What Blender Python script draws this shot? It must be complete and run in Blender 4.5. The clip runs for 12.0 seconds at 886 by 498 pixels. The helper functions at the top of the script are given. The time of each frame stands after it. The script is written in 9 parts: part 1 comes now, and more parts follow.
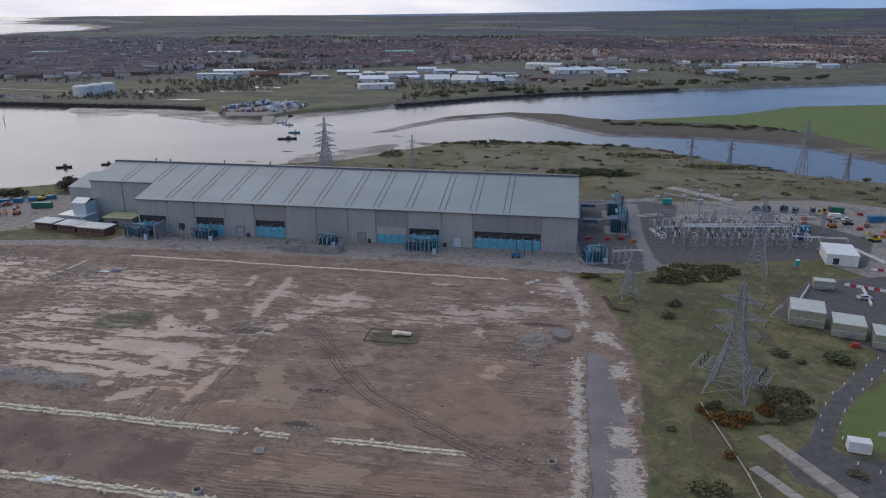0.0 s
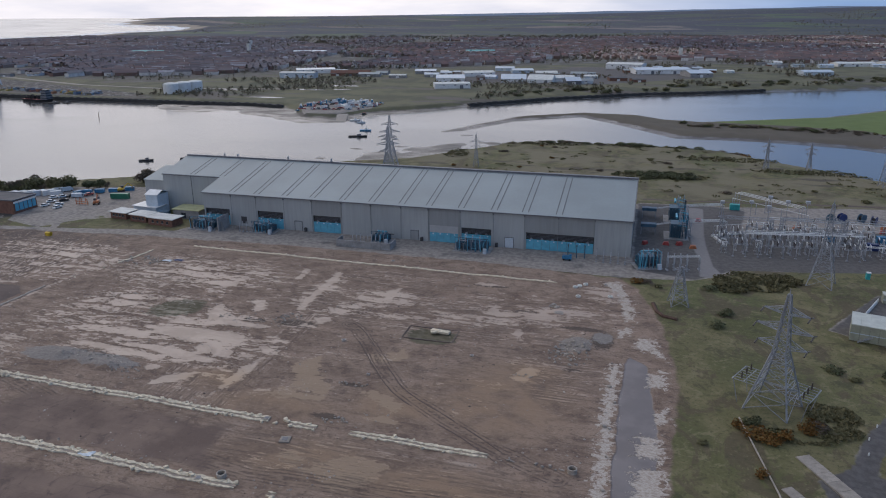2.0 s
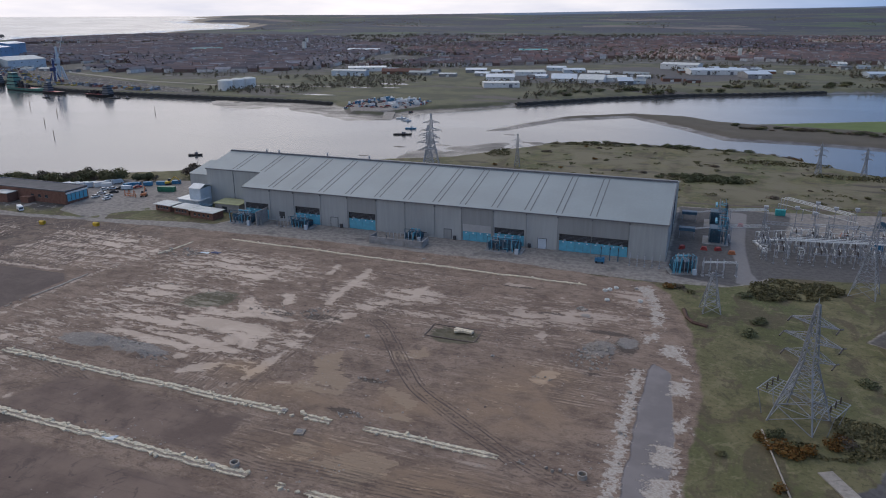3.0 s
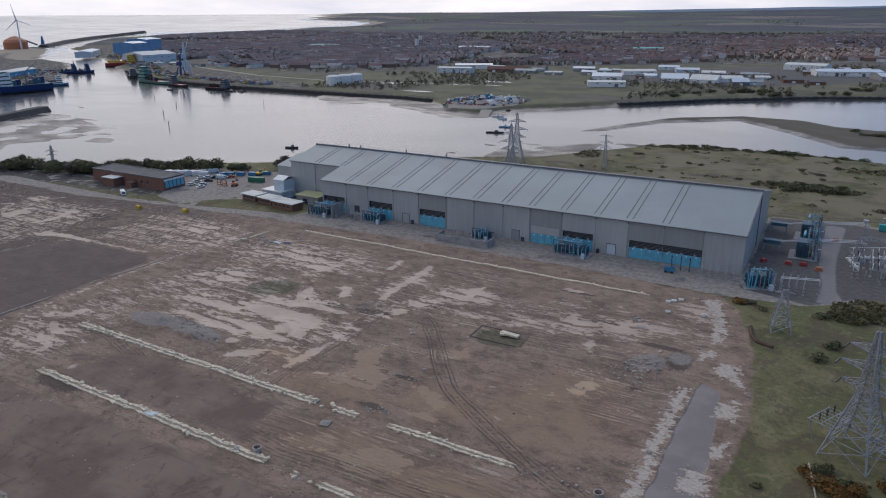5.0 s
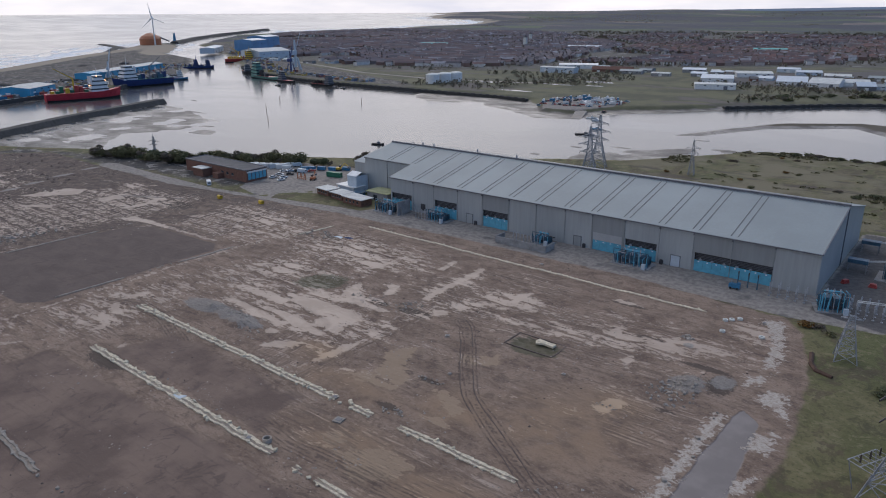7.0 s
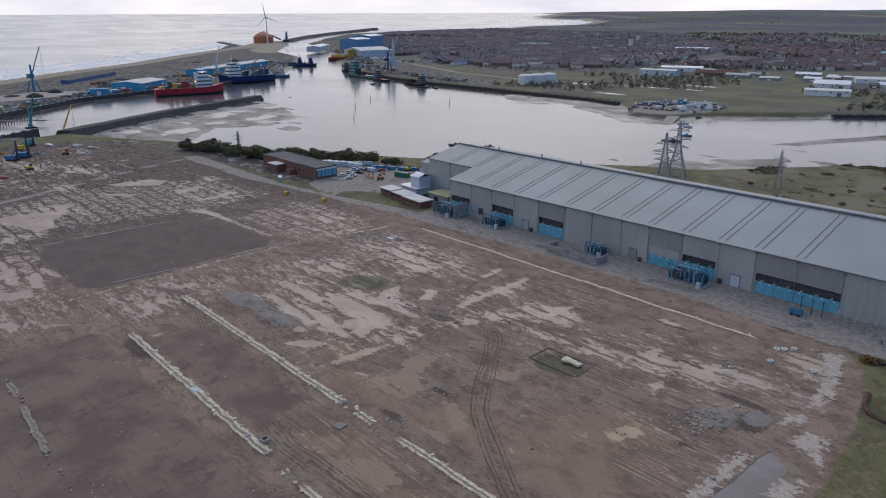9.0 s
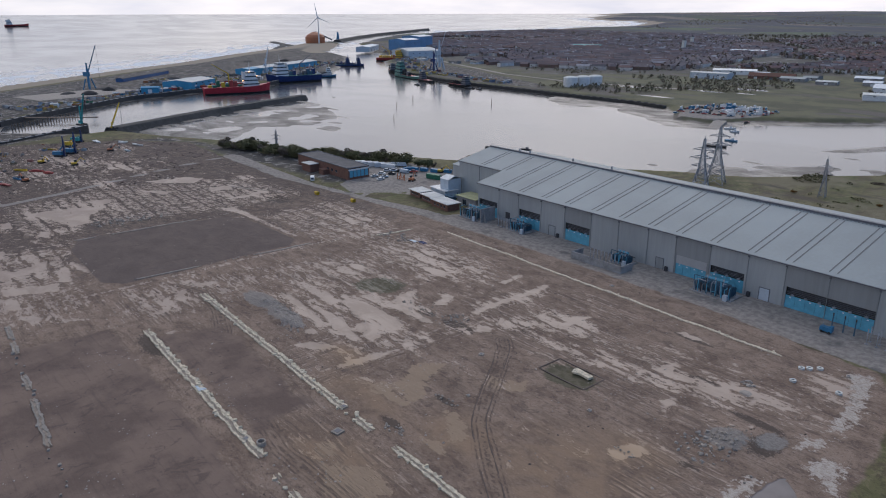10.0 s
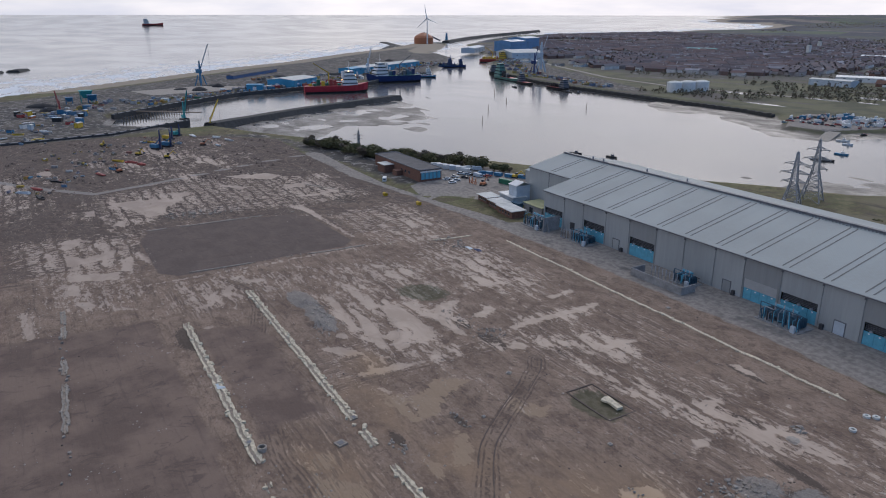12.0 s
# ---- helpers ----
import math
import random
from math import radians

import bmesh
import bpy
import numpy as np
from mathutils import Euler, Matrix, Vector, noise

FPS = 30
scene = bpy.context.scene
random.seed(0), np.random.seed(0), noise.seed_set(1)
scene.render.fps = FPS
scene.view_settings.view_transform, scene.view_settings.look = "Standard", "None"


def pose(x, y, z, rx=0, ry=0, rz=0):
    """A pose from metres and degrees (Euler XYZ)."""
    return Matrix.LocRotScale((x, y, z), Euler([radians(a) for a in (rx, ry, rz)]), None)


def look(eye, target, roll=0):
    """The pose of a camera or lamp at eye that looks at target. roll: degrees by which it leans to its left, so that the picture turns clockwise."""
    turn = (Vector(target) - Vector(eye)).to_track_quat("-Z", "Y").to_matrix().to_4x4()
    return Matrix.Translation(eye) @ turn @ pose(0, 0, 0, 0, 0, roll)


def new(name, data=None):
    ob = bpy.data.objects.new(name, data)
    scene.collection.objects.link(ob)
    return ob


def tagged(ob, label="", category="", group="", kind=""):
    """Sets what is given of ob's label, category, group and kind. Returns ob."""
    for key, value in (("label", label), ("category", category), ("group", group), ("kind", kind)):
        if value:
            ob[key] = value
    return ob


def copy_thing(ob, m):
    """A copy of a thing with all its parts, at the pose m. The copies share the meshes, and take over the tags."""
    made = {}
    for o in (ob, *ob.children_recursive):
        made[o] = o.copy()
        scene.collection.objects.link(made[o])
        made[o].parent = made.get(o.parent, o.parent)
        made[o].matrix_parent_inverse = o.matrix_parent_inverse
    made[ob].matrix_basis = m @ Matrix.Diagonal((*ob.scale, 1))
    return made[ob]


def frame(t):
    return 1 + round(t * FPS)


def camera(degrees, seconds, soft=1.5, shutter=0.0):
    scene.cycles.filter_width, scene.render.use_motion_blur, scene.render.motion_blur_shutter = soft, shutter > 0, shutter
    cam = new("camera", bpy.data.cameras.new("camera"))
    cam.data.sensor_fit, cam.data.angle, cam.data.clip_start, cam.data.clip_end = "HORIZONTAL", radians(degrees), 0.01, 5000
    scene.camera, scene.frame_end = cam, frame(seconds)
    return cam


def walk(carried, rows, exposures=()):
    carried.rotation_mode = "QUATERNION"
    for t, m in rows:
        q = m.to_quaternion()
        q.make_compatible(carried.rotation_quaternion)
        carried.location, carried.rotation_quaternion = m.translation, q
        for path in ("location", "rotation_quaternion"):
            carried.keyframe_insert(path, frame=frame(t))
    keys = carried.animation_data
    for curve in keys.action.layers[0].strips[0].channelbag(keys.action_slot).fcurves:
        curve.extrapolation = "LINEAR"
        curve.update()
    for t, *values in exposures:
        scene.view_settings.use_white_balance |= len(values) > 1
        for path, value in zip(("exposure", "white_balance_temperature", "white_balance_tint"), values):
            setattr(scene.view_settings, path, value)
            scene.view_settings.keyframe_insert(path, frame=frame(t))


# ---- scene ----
cam = camera(63.3, 12.0, 1.05)
PATH = [
    (0, (0.86, -1.812, 87.632), (0.553, 0.063, 87.007), -0.0),
    (0.5, (3.027, -1.475, 87.825), (2.674, 0.392, 87.199), -0.2),
    (1, (5.763, -0.837, 87.679), (5.356, 1.018, 87.053), -0.3),
    (1.5, (8.487, -0.188, 87.676), (8.027, 1.655, 87.05), -0.3),
    (2, (11.553, 0.638, 87.57), (11.031, 2.465, 86.944), -0.3),
    (2.5, (14.862, 1.716, 87.529), (14.276, 3.522, 86.901), -0.3),
    (3, (18.523, 3.021, 87.533), (17.867, 4.802, 86.905), -0.2),
    (5, (32.98, 11.784, 87.499), (32.051, 13.438, 86.866), -0.3),
    (5.5, (36.372, 14.399, 87.527), (35.382, 16.017, 86.893), -0.2),
    (6, (40.268, 17.655, 87.542), (39.211, 19.231, 86.908), -0.2),
    (6.5, (43.607, 20.921, 87.471), (42.491, 22.455, 86.837), -0.2),
    (7, (47.08, 24.784, 87.45), (45.906, 26.274, 86.815), -0.3),
    (9, (58.17, 42.085, 87.718), (56.791, 43.387, 87.084), -0.2),
    (9.5, (60.321, 46.718, 87.95), (58.895, 47.97, 87.316), -0.2),
    (10, (62.264, 51.739, 87.91), (60.796, 52.941, 87.278), -0.1),
    (10.5, (63.773, 56.611, 87.969), (62.264, 57.763, 87.338), -0.1),
    (11, (65.176, 61.851, 88.018), (63.625, 62.946, 87.387), -0.0),
    (11.5, (66.132, 66.662, 87.954), (64.541, 67.696, 87.325), 0.0),
    (12, (66.815, 71.797, 87.818), (65.181, 72.764, 87.189), 0.1),
]
walk(cam, [(t, look(eye, target, roll)) for t, eye, target, roll in PATH])

# ---------------------------------------------------------------- daylight
SUN_AZ, SUN_EL = radians(-42), radians(36)      # azimuth from +y, turning towards +x


def make_world():
    w = bpy.data.worlds.new("overcast_sky")
    scene.world = w
    w.use_nodes = True
    nt = w.node_tree
    nt.nodes.clear()
    out = nt.nodes.new("ShaderNodeOutputWorld")
    bg = nt.nodes.new("ShaderNodeBackground")
    sky = nt.nodes.new("ShaderNodeTexSky")
    sky.sky_type = 'NISHITA'
    sky.sun_disc = False
    sky.sun_elevation, sky.sun_rotation = SUN_EL, SUN_AZ
    sky.air_density, sky.dust_density, sky.ozone_density = 1.0, 2.5, 1.0
    # cloud sheet: grey-white with soft banks, thinner towards +x
    tc = nt.nodes.new("ShaderNodeTexCoord")
    mp = nt.nodes.new("ShaderNodeMapping")
    mp.inputs["Scale"].default_value = (2.2, 2.2, 13.0)
    nz = nt.nodes.new("ShaderNodeTexNoise")
    nz.inputs["Scale"].default_value = 1.6
    nz.inputs["Detail"].default_value = 5
    nz.inputs["Roughness"].default_value = 0.55
    ramp = nt.nodes.new("ShaderNodeValToRGB")
    ramp.color_ramp.elements[0].position = 0.36
    ramp.color_ramp.elements[0].color = (5.6, 6.1, 7.5, 1)
    ramp.color_ramp.elements[1].position = 0.62
    ramp.color_ramp.elements[1].color = (8.2, 8.3, 9.0, 1)
    mix = nt.nodes.new("ShaderNodeMix")
    mix.data_type = 'RGBA'
    mix.inputs[0].default_value = 0.92
    nt.links.new(tc.outputs["Generated"], mp.inputs["Vector"])
    nt.links.new(mp.outputs["Vector"], nz.inputs["Vector"])
    nt.links.new(nz.outputs[0], ramp.inputs[0])
    nt.links.new(sky.outputs[0], mix.inputs[6])
    nt.links.new(ramp.outputs[0], mix.inputs[7])
    # brighter veil towards the hidden sun, bluer and dimmer away from it
    dot = nt.nodes.new("ShaderNodeVectorMath")
    dot.operation = 'DOT_PRODUCT'
    dot.inputs[1].default_value = (math.sin(SUN_AZ), math.cos(SUN_AZ), 0.0)
    fade = nt.nodes.new("ShaderNodeMapRange")
    fade.interpolation_type = 'SMOOTHSTEP'
    fade.inputs["From Min"].default_value, fade.inputs["From Max"].default_value = 0.35, 1.0
    tint = nt.nodes.new("ShaderNodeMix")
    tint.data_type = 'RGBA'
    tint.inputs[6].default_value = (0.98, 0.97, 0.98, 1)
    tint.inputs[7].default_value = (1.30, 1.25, 1.22, 1)
    veil = nt.nodes.new("ShaderNodeMix")
    veil.data_type, veil.blend_type = 'RGBA', 'MULTIPLY'
    veil.inputs[0].default_value = 1.0
    nt.links.new(tc.outputs["Generated"], dot.inputs[0])
    nt.links.new(dot.outputs["Value"], fade.inputs["Value"])
    nt.links.new(fade.outputs[0], tint.inputs[0])
    nt.links.new(mix.outputs[2], veil.inputs[6])
    nt.links.new(tint.outputs[2], veil.inputs[7])
    # towards +x the cloud is thicker and bluer
    sepd = nt.nodes.new("ShaderNodeSeparateXYZ")
    east = nt.nodes.new("ShaderNodeMapRange")
    east.interpolation_type = 'SMOOTHSTEP'
    east.inputs["From Min"].default_value, east.inputs["From Max"].default_value = -0.17, 0.24
    cool = nt.nodes.new("ShaderNodeMix")
    cool.data_type, cool.blend_type = 'RGBA', 'MULTIPLY'
    cool.inputs[7].default_value = (0.35, 0.53, 0.80, 1)
    nt.links.new(tc.outputs["Generated"], sepd.inputs[0])
    nt.links.new(sepd.outputs[0], east.inputs["Value"])
    nt.links.new(east.outputs[0], cool.inputs[0])
    nt.links.new(veil.outputs[2], cool.inputs[6])
    nt.links.new(cool.outputs[2], bg.inputs[0])
    bg.inputs[1].default_value = 0.10
    nt.links.new(bg.outputs[0], out.inputs[0])


make_world()
sun_data = bpy.data.lights.new("sun", 'SUN')
sun_data.energy, sun_data.angle, sun_data.color = 0.6, radians(45), (1.0, 0.96, 0.92)
sun = new("sun", sun_data)
sun.matrix_world = look((0, 0, 0), (-math.sin(SUN_AZ) * math.cos(SUN_EL), -math.cos(SUN_AZ) * math.cos(SUN_EL), -math.sin(SUN_EL)))
scene.view_settings.exposure = 0.0

# ---------------------------------------------------------------- materials
class Nodes:
    """A short way to wire a material's nodes."""

    def __init__(self, name):
        self.mat = bpy.data.materials.new(name)
        self.mat.use_nodes = True
        self.nt = self.mat.node_tree
        self.nt.nodes.clear()
        self.out = self.nt.nodes.new("ShaderNodeOutputMaterial")
        self.bsdf = self.nt.nodes.new("ShaderNodeBsdfPrincipled")
        self.nt.links.new(self.bsdf.outputs[0], self.out.inputs[0])
        self.pos = self.nt.nodes.new("ShaderNodeNewGeometry").outputs["Position"]

    def put(self, socket, value):
        if isinstance(value, (int, float)):
            if socket.type == 'RGBA':
                socket.default_value = (value, value, value, 1)
            elif socket.type == 'VECTOR':
                socket.default_value = (value, value, value)
            else:
                socket.default_value = value
        elif isinstance(value, tuple):
            socket.default_value = (*value, 1) if socket.type == 'RGBA' and len(value) == 3 else value
        else:
            self.nt.links.new(value, socket)

    def scaled(self, sx, sy, sz, source=None, rz=0.0):
        n = self.nt.nodes.new("ShaderNodeMapping")
        n.inputs["Scale"].default_value = (sx, sy, sz)
        n.inputs["Rotation"].default_value = (0, 0, rz)
        self.put(n.inputs["Vector"], source or self.pos)
        return n.outputs[0]

    def noise(self, scale, detail=3.0, rough=0.55, vec=None, warp=0.0):
        n = self.nt.nodes.new("ShaderNodeTexNoise")
        n.inputs["Scale"].default_value = scale
        n.inputs["Detail"].default_value = detail
        n.inputs["Roughness"].default_value = rough
        n.inputs["Distortion"].default_value = warp
        self.put(n.inputs["Vector"], vec or self.pos)
        return n.outputs[0]

    def voronoi(self, scale, vec=None, out="Color"):
        n = self.nt.nodes.new("ShaderNodeTexVoronoi")
        n.inputs["Scale"].default_value = scale
        self.put(n.inputs["Vector"], vec or self.pos)
        return n.outputs[out]

    def math(self, op, a, b=0.0, c=0.0, clamp=False):
        n = self.nt.nodes.new("ShaderNodeMath")
        n.operation, n.use_clamp = op, clamp
        for s, v in zip(n.inputs, (a, b, c)):
            self.put(s, v)
        return n.outputs[0]

    def step(self, v, lo, hi, to0=0.0, to1=1.0):
        n = self.nt.nodes.new("ShaderNodeMapRange")
        n.interpolation_type = 'SMOOTHSTEP'
        for k, x in zip(("Value", "From Min", "From Max", "To Min", "To Max"), (v, lo, hi, to0, to1)):
            self.put(n.inputs[k], x)
        return n.outputs[0]

    def mix(self, f, a, b):
        n = self.nt.nodes.new("ShaderNodeMix")
        n.data_type = 'RGBA'
        self.put(n.inputs[0], f)
        self.put(n.inputs[6], a)
        self.put(n.inputs[7], b)
        return n.outputs[2]

    def attr(self, name):
        n = self.nt.nodes.new("ShaderNodeAttribute")
        n.attribute_name = name
        return n.outputs["Fac"]

    def random(self):
        return self.nt.nodes.new("ShaderNodeObjectInfo").outputs["Random"]

    def island(self):
        return self.nt.nodes.new("ShaderNodeNewGeometry").outputs["Random Per Island"]

    def ramp(self, v, stops):
        n = self.nt.nodes.new("ShaderNodeValToRGB")
        e = n.color_ramp.elements
        while len(e) < len(stops):
            e.new(0.5)
        for el, (p, c) in zip(e, stops):
            el.position, el.color = p, (*c, 1)
        self.put(n.inputs[0], v)
        return n.outputs[0]

    def bump(self, height, strength, dist):
        n = self.nt.nodes.new("ShaderNodeBump")
        n.inputs["Strength"].default_value = strength
        n.inputs["Distance"].default_value = dist
        self.put(n.inputs["Height"], height)
        self.put(self.bsdf.inputs["Normal"], n.outputs[0])

    def done(self, color, rough=0.8, metal=0.0, spec=0.5):
        self.put(self.bsdf.inputs["Base Color"], color)
        self.put(self.bsdf.inputs["Roughness"], rough)
        self.put(self.bsdf.inputs["Metallic"], metal)
        self.put(self.bsdf.inputs["Specular IOR Level"], spec)
        return self.mat


def plain(name, color, rough=0.6, metal=0.0, grain=1.5, vary=0.25, bump=0.0, per_object=0.0):
    """Worn paint, steel, concrete and the like: two scales of grime over one base colour."""
    n = Nodes(name)
    a = n.noise(grain, 4, 0.6)
    b = n.noise(grain * 9, 3, 0.6)
    f = n.math('ADD', n.math('MULTIPLY', a, 0.65), n.math('MULTIPLY', b, 0.35))
    dark = tuple(c * (1 - vary) for c in color)
    light = tuple(min(c * (1 + vary), 0.95) for c in color)
    col = n.mix(n.step(f, 0.3, 0.7), dark, light)
    if per_object:
        col = n.mix(n.math('MULTIPLY', n.random(), per_object), col, tuple(c * 0.45 for c in color))
    if bump:
        n.bump(f, 0.5, bump)
    return n.done(col, n.step(b, 0.2, 0.8, max(rough - 0.1, 0.03), min(rough + 0.12, 1.0)), metal)


def sheeting(name, color, pitch, axis, rough=0.45, metal=0.0, vary=0.12):
    """Profiled metal sheet: fine ribs along one axis, streaks and panel-to-panel change."""
    n = Nodes(name)
    wave = n.nt.nodes.new("ShaderNodeTexWave")
    wave.bands_direction = axis
    wave.inputs["Scale"].default_value = 0.314 / pitch
    n.put(wave.inputs["Vector"], n.pos)
    stretch = (0.9, 0.9, 0.06) if axis == 'X' else (0.9, 0.05, 0.9)
    streak = n.noise(1.0, 4, 0.6, n.scaled(*stretch))
    broad = n.noise(0.05, 3, 0.5)
    cells = n.voronoi(0.16, n.scaled(1.0, 0.03, 0.35))
    f = n.math('ADD', n.math('MULTIPLY', streak, 0.5), n.math('MULTIPLY', broad, 0.5))
    c0, c1 = tuple(c * (1 - vary) for c in color), tuple(min(c * (1 + vary), 0.95) for c in color)
    col = n.mix(n.step(f, 0.3, 0.7), c0, c1)
    col = n.mix(n.math('MULTIPLY', cells, 0.10), col, tuple(c * 0.6 for c in color))
    n.bump(wave.outputs["Fac"], 0.35, 0.03)
    return n.done(col, n.step(streak, 0.3, 0.7, rough - 0.08, rough + 0.1), metal)


M = {}
M["wall_sheet"] = sheeting("grey_wall_sheeting", (0.342, 0.358, 0.354), 0.3, 'X')
M["roof_sheet"] = sheeting("grey_roof_sheeting", (0.245, 0.280, 0.284), 0.5, 'X', 0.58)
M["roof_light"] = plain("dark_rooflight_strip", (0.095, 0.102, 0.110), 0.6, grain=0.3)
M["flashing"] = plain("dark_flashing", (0.13, 0.135, 0.15), 0.5, grain=0.4)

M["louvre"] = plain("dark_louvre_recess", (0.05, 0.05, 0.055), 0.6, grain=0.8)
M["blue_panel"] = plain("light_blue_panel", (0.10, 0.35, 0.47), 0.5, grain=0.5, vary=0.18)
M["blue_steel"] = plain("blue_painted_steel", (0.045, 0.105, 0.155), 0.5, grain=1.0, vary=0.3)
M["blue_bright"] = plain("bright_blue_paint", (0.03, 0.17, 0.31), 0.5, grain=0.6, vary=0.25, per_object=0.3)
M["galv"] = plain("galvanised_steel", (0.30, 0.31, 0.33), 0.5, 0.35, grain=0.8, vary=0.2)
M["concrete"] = plain("grey_concrete", (0.26, 0.255, 0.25), 0.85, grain=0.4, vary=0.3, bump=0.03)
M["white_paint"] = plain("weathered_white_paint", (0.68, 0.68, 0.66), 0.5, grain=0.4, vary=0.12)
M["cream_paint"] = plain("cream_container_paint", (0.29, 0.295, 0.225), 0.5, grain=0.6, vary=0.15)
M["white_roof"] = plain("pale_flat_roof", (0.58, 0.58, 0.54), 0.7, grain=0.25, vary=0.2)
M["yellow_roof"] = plain("mossy_yellow_roof", (0.36, 0.36, 0.20), 0.8, grain=0.3, vary=0.25)
M["porcelain"] = plain("pale_insulator_porcelain", (0.36, 0.37, 0.385), 0.4, grain=2.0, vary=0.2)
M["brown_ins"] = plain("dark_insulator", (0.06, 0.045, 0.04), 0.3, grain=2.0)
M["black"] = plain("black_rubber", (0.02, 0.02, 0.022), 0.7, grain=2.0)
M["red"] = plain("faded_red_paint", (0.34, 0.05, 0.045), 0.5, grain=0.8, vary=0.25)
M["orange"] = plain("orange_paint", (0.40, 0.14, 0.06), 0.5, grain=0.8, vary=0.25)
M["yellow"] = plain("yellow_plant_paint", (0.58, 0.38, 0.03), 0.5, grain=0.8, vary=0.25)
M["green_paint"] = plain("dark_green_paint", (0.02, 0.14, 0.085), 0.5, grain=0.8, vary=0.2)
M["teal"] = plain("teal_paint", (0.03, 0.30, 0.30), 0.5, grain=0.8, vary=0.25)
M["glass"] = plain("dark_window_glass", (0.05, 0.06, 0.07), 0.08, grain=0.3)
M["navy"] = plain("navy_hull_paint", (0.015, 0.035, 0.13), 0.4, grain=0.3, vary=0.3)
M["silver"] = plain("silver_cladding", (0.46, 0.52, 0.57), 0.4, grain=0.4, vary=0.12)
M["wood"] = plain("weathered_timber", (0.16, 0.12, 0.09), 0.85, grain=1.2, vary=0.3)

# ---------------------------------------------------------------- the lie of the land
def inside_dist(poly, X, Y):
    """Distance to a polygon's edge, positive inside, for arrays of places."""
    P = np.array(poly, float)
    Q = np.roll(P, -1, 0)
    best = np.full(X.shape, 1e12)
    odd = np.zeros(X.shape, bool)
    for (ax, ay), (bx, by) in zip(P, Q):
        ex, ey = bx - ax, by - ay
        u = np.clip(((X - ax) * ex + (Y - ay) * ey) / (ex * ex + ey * ey + 1e-9), 0, 1)
        best = np.minimum(best, (X - ax - u * ex) ** 2 + (Y - ay - u * ey) ** 2)
        if ay != by:
            odd ^= ((ay > Y) != (by > Y)) & (X < ax + (Y - ay) * ex / (by - ay))
    return np.where(odd, 1, -1) * np.sqrt(best)


def line_dist(line, X, Y):
    best = np.full(X.shape, 1e12)
    for (ax, ay), (bx, by) in zip(line, line[1:]):
        ex, ey = bx - ax, by - ay
        u = np.clip(((X - ax) * ex + (Y - ay) * ey) / (ex * ex + ey * ey + 1e-9), 0, 1)
        best = np.minimum(best, (X - ax - u * ex) ** 2 + (Y - ay - u * ey) ** 2)
    return np.sqrt(best)


def smooth(v, lo, hi):
    u = np.clip((v - lo) / (hi - lo), 0, 1)
    return u * u * (3 - 2 * u)


WATER_Z = -4.0
NORTH_SHORE = [(5200, 330), (400, 385), (180, 422), (141, 437), (118, 458), (88, 484), (63, 510), (24, 516), (-57, 519), (-85, 508),
               (-116, 467), (-138, 437), (-170, 420), (-230, 375), (-282, 340), (-304, 328), (-365, 292), (-384, 268), (-438, 262),
               (-480, 238), (-540, 212)]
DOCK = [(-535, 188), (-572, 150), (-584, 134), (-632, 146), (-687, 205), (-756, 291), (-772, 348), (-796, 415), (-789, 458),
        (-864, 544), (-900, 620), (-1082, 758), (-1221, 855), (-1433, 922), (-1669, 1091), (-1890, 1235)]
COAST = [(-1842, 1117), (-1602, 889), (-1435, 698), (-1242, 507), (-1147, 380), (-1051, 274), (-974, 189), (-859, 61), (-760, -80),
         (-500, -900), (-300, -5300), (-5300, -5300), (-5300, 5300), (-3560, 5300)]
SOUTH = [(-2676, 3367), (-2490, 3315), (-2362, 3365), (-2149, 3202), (-2059, 2922), (-2144, 2663), (-2092, 2403), (-2196, 2255),
         (-2245, 2001), (-2165, 1670), (-1709, 1207), (-1558, 1145), (-1164, 906), (-953, 769), (-825, 707), (-712, 678), (-633, 669),
         (-509, 669), (-386, 670), (-346, 663), (-324, 640), (-297, 600), (-262, 606), (-240, 652), (-202, 681), (-167, 722), (-89, 800), (4, 867), (70, 896),
         (141, 941), (215, 973), (375, 1051), (432, 1076), (5200, 2300)]
SEA_AND_RIVER = NORTH_SHORE + DOCK + COAST + SOUTH
ISLAND = [(-155, 549), (-138, 595), (-106, 664), (-50, 704), (4, 697), (29, 672), (54, 666), (163, 722), (232, 791), (335, 826), (900, 900),
          (900, 440), (400, 455), (204, 484), (179, 528), (148, 553), (89, 567), (30, 568), (-5, 616), (-48, 667), (-100, 628), (-131, 565)]
GREEN = [(56, 650), (158, 706), (225, 770), (326, 803), (880, 880), (880, 480), (400, 492), (222, 520), (196, 587), (172, 628), (123, 640)]
FLAT_WEST = [(-479, 236), (-535, 224), (-560, 255), (-585, 300), (-632, 375), (-650, 432), (-600, 430), (-520, 400), (-453, 372),
             (-433, 347), (-472, 339), (-490, 318), (-470, 286), (-430, 258)]
FLAT_HALL = [(-170, 420), (-176, 455), (-160, 472), (-130, 505), (-100, 525), (-80, 510), (-116, 467), (-138, 437)]
FLAT_SOUTH = [(-500, 672), (-470, 632), (-441, 615), (-410, 612), (-387, 628), (-331, 602), (-283, 575), (-245, 585), (-235, 630), (-195, 684),
              (-300, 660), (-386, 672)]
